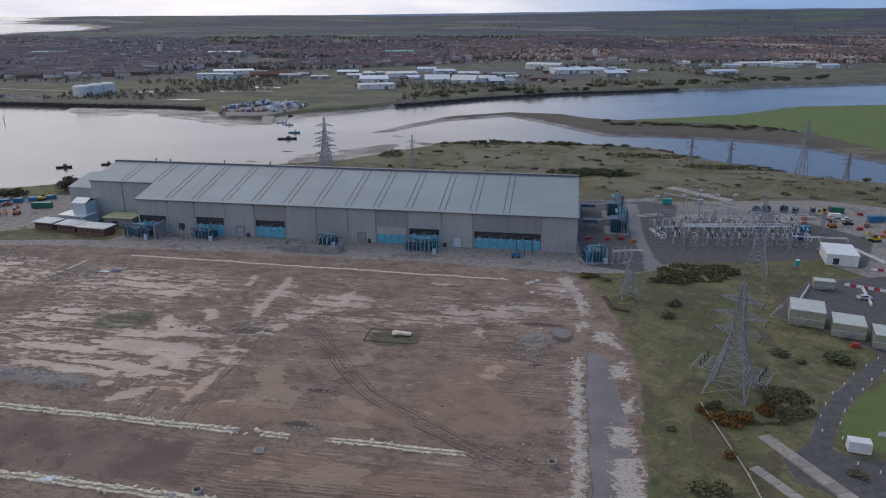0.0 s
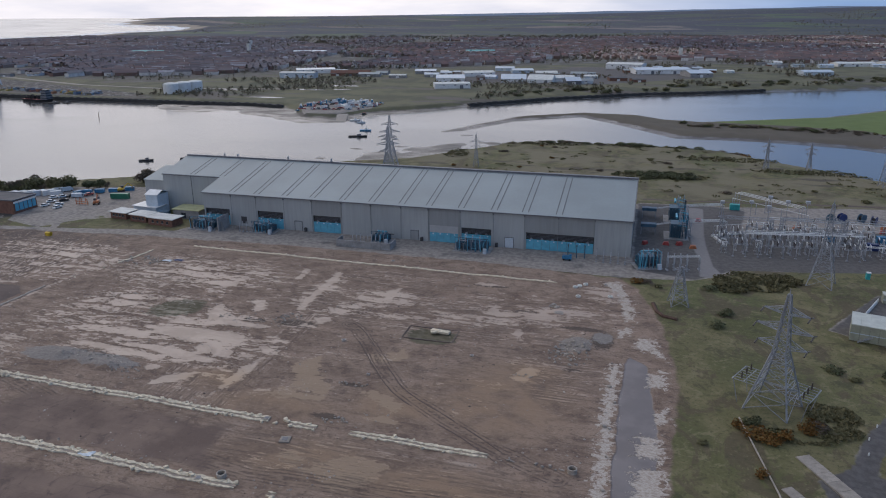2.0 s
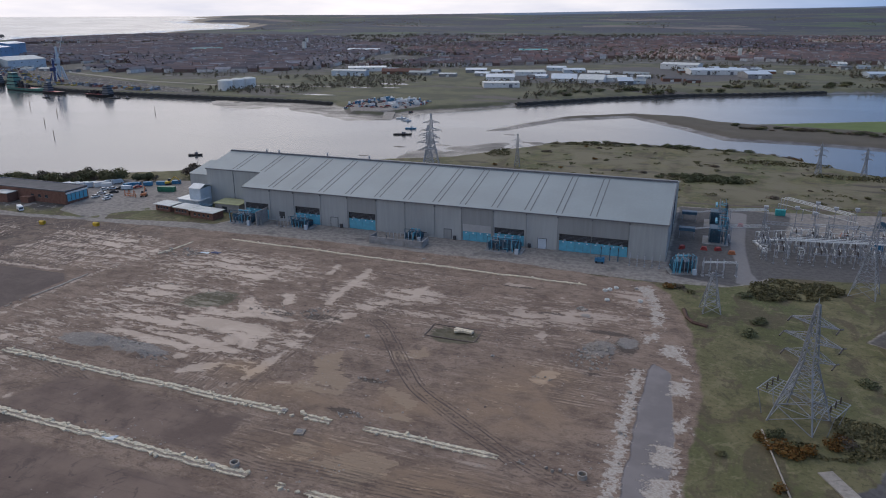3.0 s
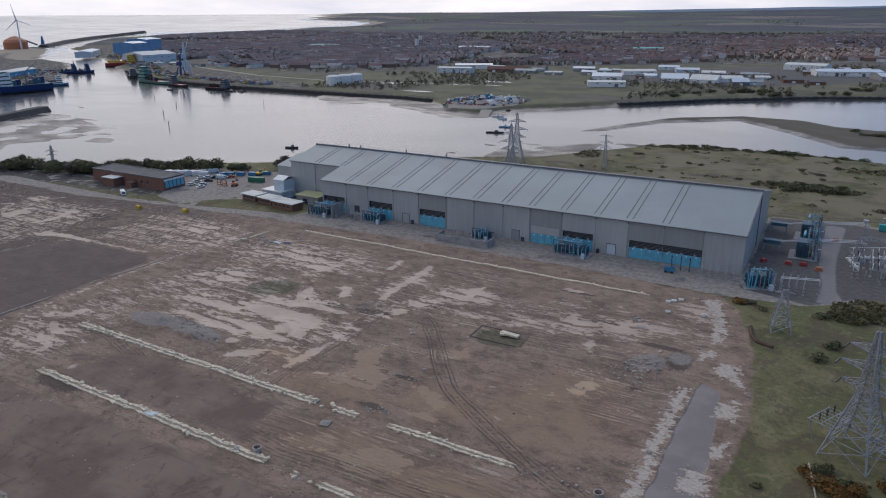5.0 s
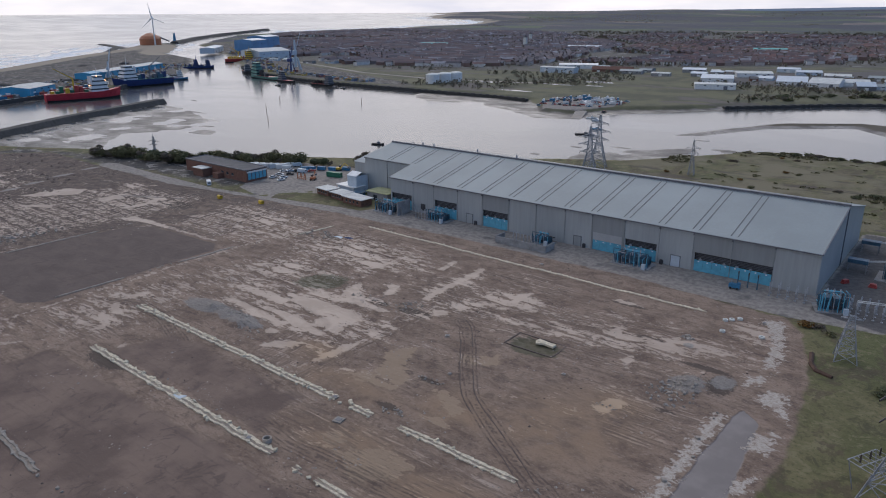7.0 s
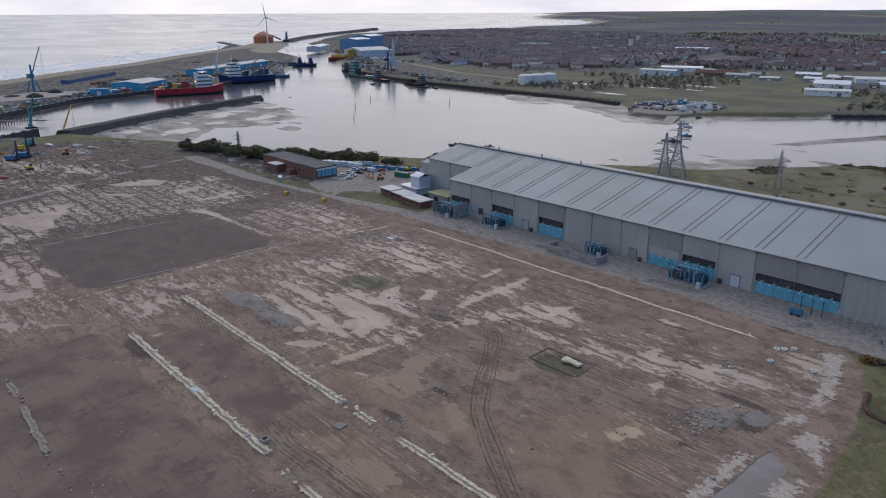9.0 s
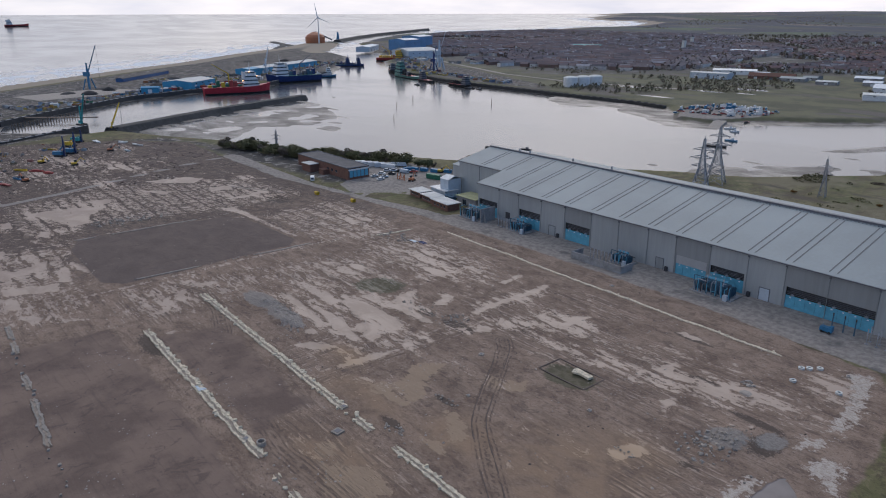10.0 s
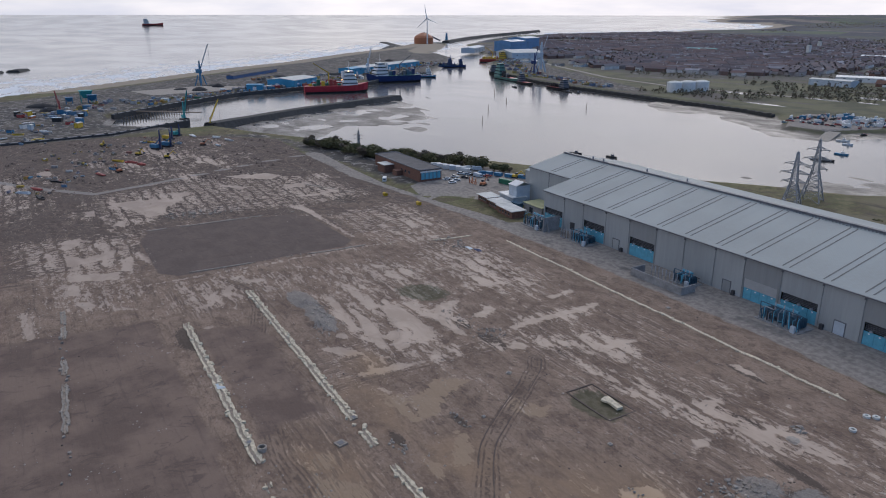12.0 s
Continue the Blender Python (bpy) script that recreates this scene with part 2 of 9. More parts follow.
BARS = [(-672, 440, 16, 9), (-640, 470, 9, 2), (-452, 358, 14, 5), (-500, 396, 30, 3), (-560, 418, 26, 3), (-196, 432, 9, 3), (-160, 486, 11, 4), (-186, 470, 7, 2.5), (-125, 545, 9, 3), (-215, 452, 5, 2), (-150, 520, 12, 2.5), (60, 628, 16, 3), (20, 632, 10, 2)]

SITE = [(6, 240), (13, 232), (20, 206), (24, 172), (21, 118), (22, 40), (24, -60), (26, -500), (-500, -500), (-505, 40), (-505, 130), (-480, 190),
        (-440, 232), (-372, 229), (-300, 228), (-240, 236), (-190, 241), (-120, 245), (-40, 245)]
SITE_ROAD = [(-420, 30), (-345, 82), (-325, 100), (-335, 130), (-360, 190), (-371, 226)]
FRONT_ROAD = [(-372, 234), (-330, 232), (-270, 231), (-230, 236), (-190, 244), (-126, 249), (-37, 249), (5, 247), (28, 250), (40, 258)]
YARD = [(-178, 252), (-120, 254), (5, 253), (31, 248), (42, 259), (67, 263), (98, 270), (113, 248), (170, 255), (170, 350), (128, 366), (55, 352), (9, 349),
        (9, 266), (-172, 266)]
CAR_PARK = [(66, 213), (87, 246), (116, 256), (160, 250), (150, 190), (93, 184), (80, 204)]
BRICK_YARD = [(-262, 246), (-240, 240), (-226, 262), (-206, 272), (-206, 300), (-235, 318), (-290, 306), (-300, 285), (-268, 256)]
TARMAC = [(10, 251), (31, 246), (44, 258), (60, 262), (72, 266), (64, 285), (50, 300), (58, 345), (44, 350), (10, 348)]
TARMAC_EAST = [(62, 262), (98, 268), (112, 262), (128, 300), (112, 322), (60, 318), (48, 300)]
FOOTPATH = [(135, 232), (104, 204), (89, 186), (81, 177), (72, 165.5), (65, 155), (61, 147), (58.5, 140), (56, 133)]
LANE_TAR = [(49, 135), (58, 143), (61, 140), (71, 138), (67, 125), (58, 122), (50, 128)]
DARK_FILL = [(-243, 112), (-246, 122), (-240, 172), (-232, 179), (-190, 181), (-184, 176), (-182, 112), (-188, 106), (-232, 107)]
FILLS = [[(-243, 112), (-246, 122), (-240, 172), (-232, 179), (-190, 181), (-184, 176), (-182, 112), (-188, 106), (-232, 107)],
         [(-150, 60), (-146, 97), (-70, 98), (-20, 94), (-4, 40), (-150, 10)],
         [(-132, 107), (-128, 124), (-74, 122), (-70, 107)]]
TOWN = [(-2080, 1780), (-1700, 1330), (-1150, 980), (-900, 880), (-640, 850), (-480, 1050), (-300, 1180), (-60, 1350), (330, 1350), (900, 1500),
        (2100, 2000), (2100, 2900), (900, 2950), (0, 2800), (-700, 2650), (-1300, 2450), (-2000, 2250)]
# pools and slicks of pale clay water, by part of the site
POOLS_MIDDLE = [[(-113, 173), (-116, 179), (-115, 186), (-106, 178), (-100, 175), (-93, 174), (-90, 173), (-93, 170), (-105, 170)],
                [(-123, 160), (-125, 165), (-117, 167), (-97, 167), (-91, 162), (-94, 158), (-102, 160), (-108, 158)],
                [(-106, 157), (-102, 160), (-92, 157), (-91, 152), (-95, 151), (-103, 153)], [(-130, 153), (-110, 154), (-92, 151), (-95, 147), (-110, 148)],
                [(-146, 153), (-134, 152), (-120, 150), (-110, 148), (-112, 145), (-126, 147), (-137, 148)]]
POOLS_NORTH = [[(-91, 222), (-88, 221), (-86, 214), (-87, 200), (-86, 185), (-87, 182), (-91, 191), (-91, 206)], [(-124, 195), (-122, 208), (-118, 206), (-119, 198)],
               [(-82, 183), (-76, 185), (-74, 181), (-79, 177)], [(-102, 210), (-104, 222), (-101, 222), (-99, 212)],
               [(-65, 195), (-67, 203), (-67, 211), (-62, 213), (-62, 201)], [(-104, 133), (-103, 140), (-95, 143), (-94, 138)]]
POOLS_EAST = [[(-18, 202), (-15, 207), (-11, 203), (-12, 197), (-25, 197)], [(-10, 202), (-7, 207), (-5, 206), (-6, 201)], [(-22, 186), (-20, 191), (-17, 188), (-18, 182)],
              [(-32, 205), (-30, 208), (-26, 200), (-32, 198)], [(-39, 225), (-30, 223), (-36, 221), (-42, 222)], [(-76, 203), (-74, 208), (-71, 200), (-72, 194)],
              [(-112, 143), (-107, 144), (-105, 141), (-108, 140)], [(-86, 135), (-86, 147), (-83, 157), (-81, 151), (-82, 138)],
              [(-107, 191), (-102, 192), (-98, 185), (-101, 180)], [(-18, 162), (-14, 169), (-9, 168), (-13, 158)]]
POOLS_WEST = [[(-246, 80), (-249, 88), (-236, 86), (-232, 78)], [(-228, 79), (-220, 86), (-226, 99), (-214, 96), (-210, 78)], [(-203, 78), (-197, 96), (-188, 94), (-194, 77)],
              [(-194, 77), (-190, 82), (-178, 81), (-180, 76)], [(-172, 63), (-173, 67), (-150, 68), (-148, 64)], [(-232, 72), (-232, 76), (-212, 76), (-216, 73)],
              [(-222, 103), (-209, 108), (-196, 107), (-208, 103)], [(-214, 99), (-212, 103), (-195, 99), (-197, 94)],
              [(-302, 102), (-302, 116), (-294, 139), (-281, 128), (-267, 123), (-266, 115), (-283, 111)]]
POOLS_FAR = [[(-271, 179), (-272, 198), (-279, 213), (-270, 210), (-266, 195)], [(-256, 176), (-254, 183), (-236, 184), (-214, 183), (-232, 180)],
             [(-398, 76), (-399, 85), (-382, 86), (-386, 78)], [(-319, 158), (-310, 165), (-303, 172), (-297, 167), (-309, 160)], [(-312, 131), (-305, 144), (-296, 139), (-302, 132)],
             [(-299, 189), (-297, 204), (-287, 197), (-290, 187)], [(-175, 77), (-172, 84), (-167, 86), (-164, 81)], [(-166, 88), (-157, 96), (-160, 88)]]
POOLS_TRACK = [[(-150, 110), (-154, 117), (-165, 125), (-168, 131), (-165, 138), (-161, 136), (-163, 128), (-154, 121), (-147, 114)], [(-134, 109), (-134, 113), (-129, 110), (-125, 107)],
               [(-335, 167), (-332, 190), (-320, 196), (-313, 187), (-325, 172)], [(-291, 92), (-291, 98), (-280, 96), (-280, 91)], [(-269, 103), (-264, 107), (-254, 105), (-259, 100)]]
POOLS = POOLS_MIDDLE + POOLS_NORTH + POOLS_EAST + POOLS_WEST + POOLS_FAR + POOLS_TRACK
# drier patches of pale and ochre clay
CLAY = [[(-73, 153), (-68, 160), (-65, 152), (-59, 145), (-58, 139), (-68, 143)], [(-73, 137), (-70, 142), (-58, 139), (-63, 137)], [(-58, 164), (-53, 164), (-48, 169), (-45, 166), (-47, 161), (-53, 160)],
        [(-50, 144), (-48, 147), (-38, 141), (-39, 137)], [(-46, 135), (-42, 136), (-36, 133), (-41, 132)], [(-50, 112), (-44, 120), (-33, 118), (-34, 112), (-39, 108), (-43, 107)], [(-58, 114), (-57, 117), (-51, 117), (-52, 113)]]
# broken slabs of the concrete apron, and the pool among them
APRON = [[(7, 198), (12, 202), (12, 195), (8, 190)], [(13, 193), (18, 194), (22, 179), (17, 184), (12, 186)], [(16, 172), (21, 175), (22, 164), (16, 165)], [(18, 153), (21, 157), (22, 149), (18, 147)],
         [(14, 143), (20, 144), (21, 133), (14, 134)], [(13.5, 130), (21, 132), (21, 108), (14, 110)], [(17, 104), (22, 104), (22, 70), (16, 74)], [(0, 236), (7, 238), (12, 218), (13, 205), (9, 203), (7, 222)], [(6, 100), (10, 100), (10, 176), (6, 176)]]
APRON_POOL = [(11, 182), (17, 176), (19, 150), (19, 50), (10, 50), (10, 158)]
SHARDS = [[(-168, 204), (-162, 224), (-112, 222), (-104, 206), (-135, 192), (-160, 190)], [(-170, 150), (-160, 182), (-135, 186), (-118, 178), (-120, 166), (-150, 158)],
          [(-245, 100), (-239, 105), (-203, 102), (-170, 99), (-159, 84), (-172, 72), (-250, 60)], [(-320, 100), (-330, 160), (-300, 215), (-255, 220), (-250, 184), (-262, 130), (-262, 95)],
          [(-176, 110), (-168, 148), (-154, 155), (-146, 126), (-146, 108), (-156, 105)], [(-230, 186), (-235, 226), (-185, 228), (-182, 188)]]
SMEARS = [[(-242, 108), (-246, 127), (-243, 150), (-240, 168), (-231, 182), (-194, 183)], [(-179, 82), (-178, 106), (-179, 140), (-180, 178), (-179, 207), (-176, 222)],
          [(-122, 161), (-108, 157)], [(-174, 109), (-150, 114)], [(-330, 106), (-334, 150), (-320, 190), (-300, 222)], [(-470, 118), (-420, 140), (-380, 170)]]
# combed tyre marks: middle, half-lengths, for each heading
COMB_X = [(-52, 192, 28, 9), (-48, 117, 34, 6), (-20, 111, 22, 7), (-100, 118, 26, 5), (-158, 112, 14, 6), (-28, 186, 18, 6)]
COMB_Y = [(-150, 208, 20, 16), (-197, 86, 16, 12), (-82, 158, 4, 30), (-95, 143, 8, 14), (-140, 178, 14, 12), (-300, 150, 20, 30)]
COMB_SLANT = [(-24, 203, 16, 8), (-70, 220, 14, 6), (-62, 206, 14, 6), (-90, 196, 10, 8), (-5, 160, 6, 10)]
COMB_CROSS = [(-157, 119, 12, 9), (-6, 168, 10, 6), (-122, 148, 10, 6)]
# dark of pits and debris, put into the mud's colour: middle, half-lengths
DARK_SPOTS = [(-54, 147.5, 3.4, 1.0), (-54, 132, 3.2, 1.1), (-2.5, 169, 2.6, 0.9), (4, 188, 3.0, 5.0), (-2, 195, 6, 1.2), (-84, 177, 6, 2.4), (-98, 176, 4, 1.6), (-35, 222, 6, 1.0), (-20, 203, 4, 1.2), (-255, 206, 9, 5), (-128, 104, 8, 3)]
# standing water: middle, half-lengths along and across, turn
WET_ZONES = [(-125, 205, 42, 20), (-115, 160, 46, 22), (-75, 200, 28, 20), (-40, 196, 34, 12), (-222, 88, 46, 22), (-285, 122, 34, 36), (-200, 212, 36, 14), (-290, 200, 36, 18),
             (-165, 122, 18, 16), (-400, 150, 80, 45), (-20, 202, 22, 14), (-340, 60, 60, 30), (-150, 180, 25, 14), (2, 215, 12, 20)]
WET = [(-112, 174, 15, 7, 10), (-120, 160, 28, 5, 3), (-118, 149, 40, 3.5, 2), (-89, 205, 4, 16, -12), (-63, 203, 10, 6, 15),
       (-140, 211, 20, 9, 5), (-125, 201, 12, 4, 10), (-22, 199, 14, 5, 0), (-47, 191, 20, 4, 5), (-76, 188, 12, 4, 20), (-52, 164, 8, 5, 20),
       (-85, 160, 5, 22, -20), (-70, 196, 6, 6, 0), (-26, 150, 13, 14, 0), (-13, 170, 8, 6, 0), (-70, 136, 14, 7, 20), (-88, 143, 9, 9, 0), (-30, 214, 12, 4, 0),
       (-225, 92, 16, 12, 0), (-215, 78, 18, 8, 30), (-255, 108, 14, 8, 0), (-298, 120, 10, 18, 0), (-280, 190, 14, 5, 15), (-268, 205, 14, 4, 0),
       (-155, 118, 10, 10, 30), (-168, 128, 8, 6, 20), (-163, 152, 16, 5, 25), (-175, 205, 16, 7, 20), (-200, 215, 18, 6, 15), (-308, 214, 8, 5, 0),
       (-262, 180, 20, 4, 0), (-230, 196, 24, 4, 10), (-150, 176, 12, 8, 20), (-132, 184, 12, 5, 0), (-20, 110, 16, 6, 0), (-60, 112, 10, 6, 0),
       (-340, 150, 14, 6, 20), (-380, 170, 22, 5, 10), (-420, 150, 25, 6, 15), (-400, 110, 20, 6, 20), (-452, 190, 20, 5, 10), (-360, 60, 20, 10, 0), (-8, 205, 8, 6, 0), (2, 226, 6, 7, 0)]
OCHRE = [(-17, 149, 15, 15), (-13, 163, 10, 7), (-40, 140, 10, 8), (-68, 133, 14, 6), (-50, 115, 16, 7), (-88, 141, 8, 5), (-24, 112, 20, 7)]
RIDES = [[(-69, 181), (-65, 178), (-58, 169), (-49, 156.5), (-41, 147), (-29, 138.5), (-20, 132.5), (-13, 128.6), (0, 122)], [(-168, 126), (-158, 130), (-140, 128), (-100, 114), (-60, 108), (-20, 110)]]


def rise(r):
    return 64.0 * np.clip((r - 2200) / 2650, 0, 1) ** 2


def value_noise(X, Y, size, seed):
    rng = np.random.default_rng(seed)
    tab = rng.random((64, 64))
    u, v = X / size, Y / size
    i, j = np.floor(u).astype(int), np.floor(v).astype(int)
    fu, fv = u - i, v - j
    fu, fv = fu * fu * (3 - 2 * fu), fv * fv * (3 - 2 * fv)
    g = lambda a, b: tab[a % 64, b % 64]
    return (g(i, j) * (1 - fu) + g(i + 1, j) * fu) * (1 - fv) + (g(i, j + 1) * (1 - fu) + g(i + 1, j + 1) * fu) * fv


def land_height(X, Y):
    """Height of the bare ground for arrays of places."""
    r = np.hypot(X - 20, Y - 30)
    d = inside_dist(SEA_AND_RIVER, X, Y)
    h = np.where(d < 0, -3.7 * smooth(d, -11, 0), -3.7 - 0.4 * smooth(d, 0, 6) - np.minimum(np.abs(d) * 0.04, 3))
    beach = smooth(d, -70, 0) * (r > 700) * (Y < 1150 + 0 * X) * (X < -690)
    h = np.where((d < 0) & (beach > 0), np.maximum(h, -3.7 * beach), h)
    wob = value_noise(X, Y, 18, 3) - 0.5 + 0.5 * (value_noise(X, Y, 6, 4) - 0.5)
    for poly, top in ((FLAT_WEST, -3.86), (FLAT_HALL, -3.8), (FLAT_SOUTH, -3.7)):
        m = inside_dist(poly, X, Y)
        h = np.where(d > 0, np.maximum(h, top + 0.9 * wob - 1.5 * smooth(-m, -6, 10)), h)
    for bx, by, ra, rb in BARS:
        q = ((X - bx) / ra) ** 2 + ((Y - by) / rb) ** 2
        h = np.maximum(h, -3.55 - 0.8 * q)
    isl = inside_dist(ISLAND, X, Y)
    h = np.where(isl > -4, np.maximum(h, -4.3 + 2.7 * smooth(isl, -3, 22) + 0.5 * wob * smooth(isl, 4, 20)), h)
    # inland the ground climbs to low hills
    az = np.arctan2(X - 20, Y - 30)
    hill = (4 + 44 * smooth(az, -0.30, 0.45)) * smooth(r, 2900, 4900) + 13 * smooth(r, 2600, 3600) * (value_noise(X, Y, 520, 9) - 0.45)
    h = h + np.where(d < 0, rise(r) + hill * smooth(-d, 20, 400), rise(r))
    # the site: shallow ruts, heaps and pits
    s = smooth(inside_dist(SITE, X, Y), 2, 12)
    h = h + s * (0.28 * (value_noise(X, Y, 9, 5) - 0.5) + 0.07 * (value_noise(X, Y, 3.2, 6) - 0.5))
    for bx, by, ra, rb, top in ((-138, 142, 8, 4.5, 1.5), (-127, 141, 8, 4.5, 1.3), (-118, 139, 6, 4, 1.4), (-1, 186, 5.5, 4.5, 1.2), (-10, 205, 2, 2, 0.5), (-255, 206, 9, 5, -0.9),
                                (-122, 177, 10, 4, -0.4), (-43, 180, 9, 5, -0.5), (-54, 148, 4, 1.2, -0.7), (-6, 180, 3, 6, -0.6), (-14, 163, 3, 1.2, -0.5)):
        q = ((X - bx) / ra) ** 2 + ((Y - by) / rb) ** 2
        h = h + top * np.exp(-q * 1.2) * (0.75 + 0.6 * (value_noise(X, Y, 2.2, 8) - 0.3))
    # rough grass swells
    g = smooth(-inside_dist(SITE, X, Y), 3, 25) * smooth(-d, 12, 40) * (np.hypot(X - 60, Y - 300) < 420)
    yard = smooth(-np.maximum(inside_dist(YARD, X, Y), inside_dist(CAR_PARK, X, Y)), 2, 14) * smooth(line_dist(FRONT_ROAD, X, Y), 6, 14)
    away = smooth(-np.minimum(np.minimum(X + 240, 30 - X), np.minimum(Y - 250, 350 - Y)), 0, 8)
    h = h + 0.9 * g * yard * away * (value_noise(X, Y, 22, 11) - 0.5)
    return h


def axis(*runs):
    out = []
    for a, b, s in runs:
        out += list(np.arange(a, b, s))
    return np.array(out + [runs[-1][1]])


def sheet(name, xs, ys, zf, attrs, mat):
    X, Y = np.meshgrid(xs, ys)
    Z = zf(X, Y)
    nx, ny = len(xs), len(ys)
    co = np.stack([X, Y, Z], -1).reshape(-1, 3)
    k = (np.arange(ny - 1)[:, None] * nx + np.arange(nx - 1)[None]).ravel()
    quads = np.stack([k, k + 1, k + nx + 1, k + nx], -1)
    me = bpy.data.meshes.new(name)
    me.vertices.add(len(co))
    me.vertices.foreach_set("co", co.ravel())
    me.loops.add(quads.size)
    me.loops.foreach_set("vertex_index", quads.ravel())
    me.polygons.add(len(quads))
    me.polygons.foreach_set("loop_start", np.arange(0, quads.size, 4))
    me.polygons.foreach_set("loop_total", np.full(len(quads), 4))
    me.polygons.foreach_set("use_smooth", np.ones(len(quads), bool))
    me.update()
    for key, f in attrs.items():
        a = me.attributes.new(key, 'FLOAT', 'POINT')
        a.data.foreach_set("value", f(X, Y).ravel().astype(np.float32))
    me.materials.append(mat)
    return new(name, me)


def blobs(rows, X, Y):
    v = np.zeros(X.shape)
    for row in rows:
        bx, by, ra, rb = row[:4]
        a = radians(row[4]) if len(row) > 4 else 0.0
        u = ((X - bx) * math.cos(a) + (Y - by) * math.sin(a)) / ra
        w = (-(X - bx) * math.sin(a) + (Y - by) * math.cos(a)) / rb
        v = np.maximum(v, np.clip(1.5 - np.sqrt(u * u + w * w), 0, 1))
    return v


def ground_material():
    n = Nodes("ground_cover")
    p = n.pos
    sep = n.nt.nodes.new("ShaderNodeSeparateXYZ")
    n.put(sep.inputs[0], p)
    z = sep.outputs[2]
    n05, n2, n10, n60 = n.noise(0.012, 4), n.noise(0.09, 4, 0.6), n.noise(0.55, 4, 0.6), n.noise(3.2, 3, 0.6)
    # rough grass: dry straw, green flushes, bramble and bare brown patches
    gp, gm, gf = n.noise(0.035, 6, 0.66, warp=0.6), n.noise(0.16, 6, 0.70, warp=0.6), n.noise(0.9, 6, 0.75)
    c = n.mix(n.step(gp, 0.36, 0.64), (0.092, 0.092, 0.034), (0.164, 0.139, 0.067))
    c = n.mix(n.step(n05, 0.46, 0.60, 0, 0.6), c, (0.088, 0.102, 0.033))
    c = n.mix(n.step(gm, 0.53, 0.62, 0, 0.7), c, (0.198, 0.168, 0.090))
    c = n.mix(n.step(gm, 0.46, 0.37, 0, 0.8), c, (0.060, 0.058, 0.027))
    c = n.mix(n.step(n.noise(0.07, 6, 0.7, n.scaled(1.2, 0.8, 1.0), 0.8), 0.50, 0.58, 0, 0.75), c, (0.088, 0.066, 0.040))
    c = n.mix(n.step(gf, 0.53, 0.62, 0, 0.6), c, (0.056, 0.058, 0.024))
    c = n.mix(n.step(gf, 0.44, 0.34, 0, 0.45), c, (0.215, 0.188, 0.102))
    rough = 0.95
    # far farmland: patchwork of fields and dark woods, blue-grey distance haze put into their colours
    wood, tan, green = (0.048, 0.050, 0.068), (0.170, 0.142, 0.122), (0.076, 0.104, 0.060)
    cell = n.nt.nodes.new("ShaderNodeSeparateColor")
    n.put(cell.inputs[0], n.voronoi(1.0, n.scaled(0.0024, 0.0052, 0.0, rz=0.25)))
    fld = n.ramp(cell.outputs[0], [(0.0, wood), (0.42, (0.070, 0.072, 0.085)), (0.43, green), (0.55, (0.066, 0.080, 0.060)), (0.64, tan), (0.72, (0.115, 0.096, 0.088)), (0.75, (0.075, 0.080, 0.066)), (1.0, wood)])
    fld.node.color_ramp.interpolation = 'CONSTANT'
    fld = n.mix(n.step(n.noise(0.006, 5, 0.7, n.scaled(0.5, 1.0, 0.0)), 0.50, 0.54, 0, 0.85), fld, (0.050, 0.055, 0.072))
    fld = n.mix(n.step(n.noise(0.03, 3, 0.7), 0.64, 0.68, 0, 0.6), fld, (0.24, 0.215, 0.20))
    scrub = n.mix(n.step(n.noise(0.022, 5, 0.6), 0.42, 0.58), (0.080, 0.080, 0.046), (0.128, 0.122, 0.066))
    scrub = n.mix(n.step(n.noise(0.013, 4, 0.6, n.scaled(0.6, 1.4, 1.0)), 0.55, 0.62), scrub, (0.115, 0.10, 0.085))
    c = n.mix(n.step(n.attr("southland"), 0.3, 0.7), c, scrub)
    c = n.mix(n.step(n.attr("islet"), 0.3, 0.7), c, n.mix(n2, (0.072, 0.060, 0.044), (0.12, 0.10, 0.072)))
    c = n.mix(n.math('MULTIPLY', n.attr("heath"), n.step(n.noise(0.03, 4, 0.6), 0.42, 0.58)), c, (0.165, 0.142, 0.086))
    c = n.mix(n.math('MULTIPLY', n.attr("heath"), n.step(n.noise(0.05, 4, 0.6, n.scaled(0.5, 1.5, 1)), 0.56, 0.66)), c, (0.085, 0.068, 0.046))
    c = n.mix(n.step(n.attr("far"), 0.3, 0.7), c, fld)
    twn = n.mix(n.step(n2, 0.4, 0.6), (0.105, 0.092, 0.086), (0.074, 0.076, 0.055))
    twn = n.mix(n.step(n.noise(0.03, 3), 0.56, 0.66), twn, (0.20, 0.185, 0.18))
    c = n.mix(n.step(n.math('ADD', n.attr("town"), n.math('MULTIPLY', n05, 60)), 10, 60), c, twn)
    c = n.mix(n.step(n.math('ADD', n.attr("port"), n.math('MULTIPLY', n2, 16)), 5, 12), c, n.mix(n.step(gm, 0.54, 0.57), n.mix(n.step(gp, 0.42, 0.56), (0.100, 0.086, 0.072), (0.050, 0.046, 0.043)), (0.23, 0.21, 0.195)))
    c = n.mix(n.step(n.math('ADD', n.attr("sand"), n.math('MULTIPLY', n2, 0.3)), 0.45, 0.7), c, (0.30, 0.25, 0.19))
    lush = n.mix(n.step(n2, 0.3, 0.7), (0.100, 0.140, 0.036), (0.125, 0.165, 0.046))
    c = n.mix(n.step(n.math('ADD', n.attr("lush"), n.math('MULTIPLY', n10, 6)), 1, 6), c, lush)
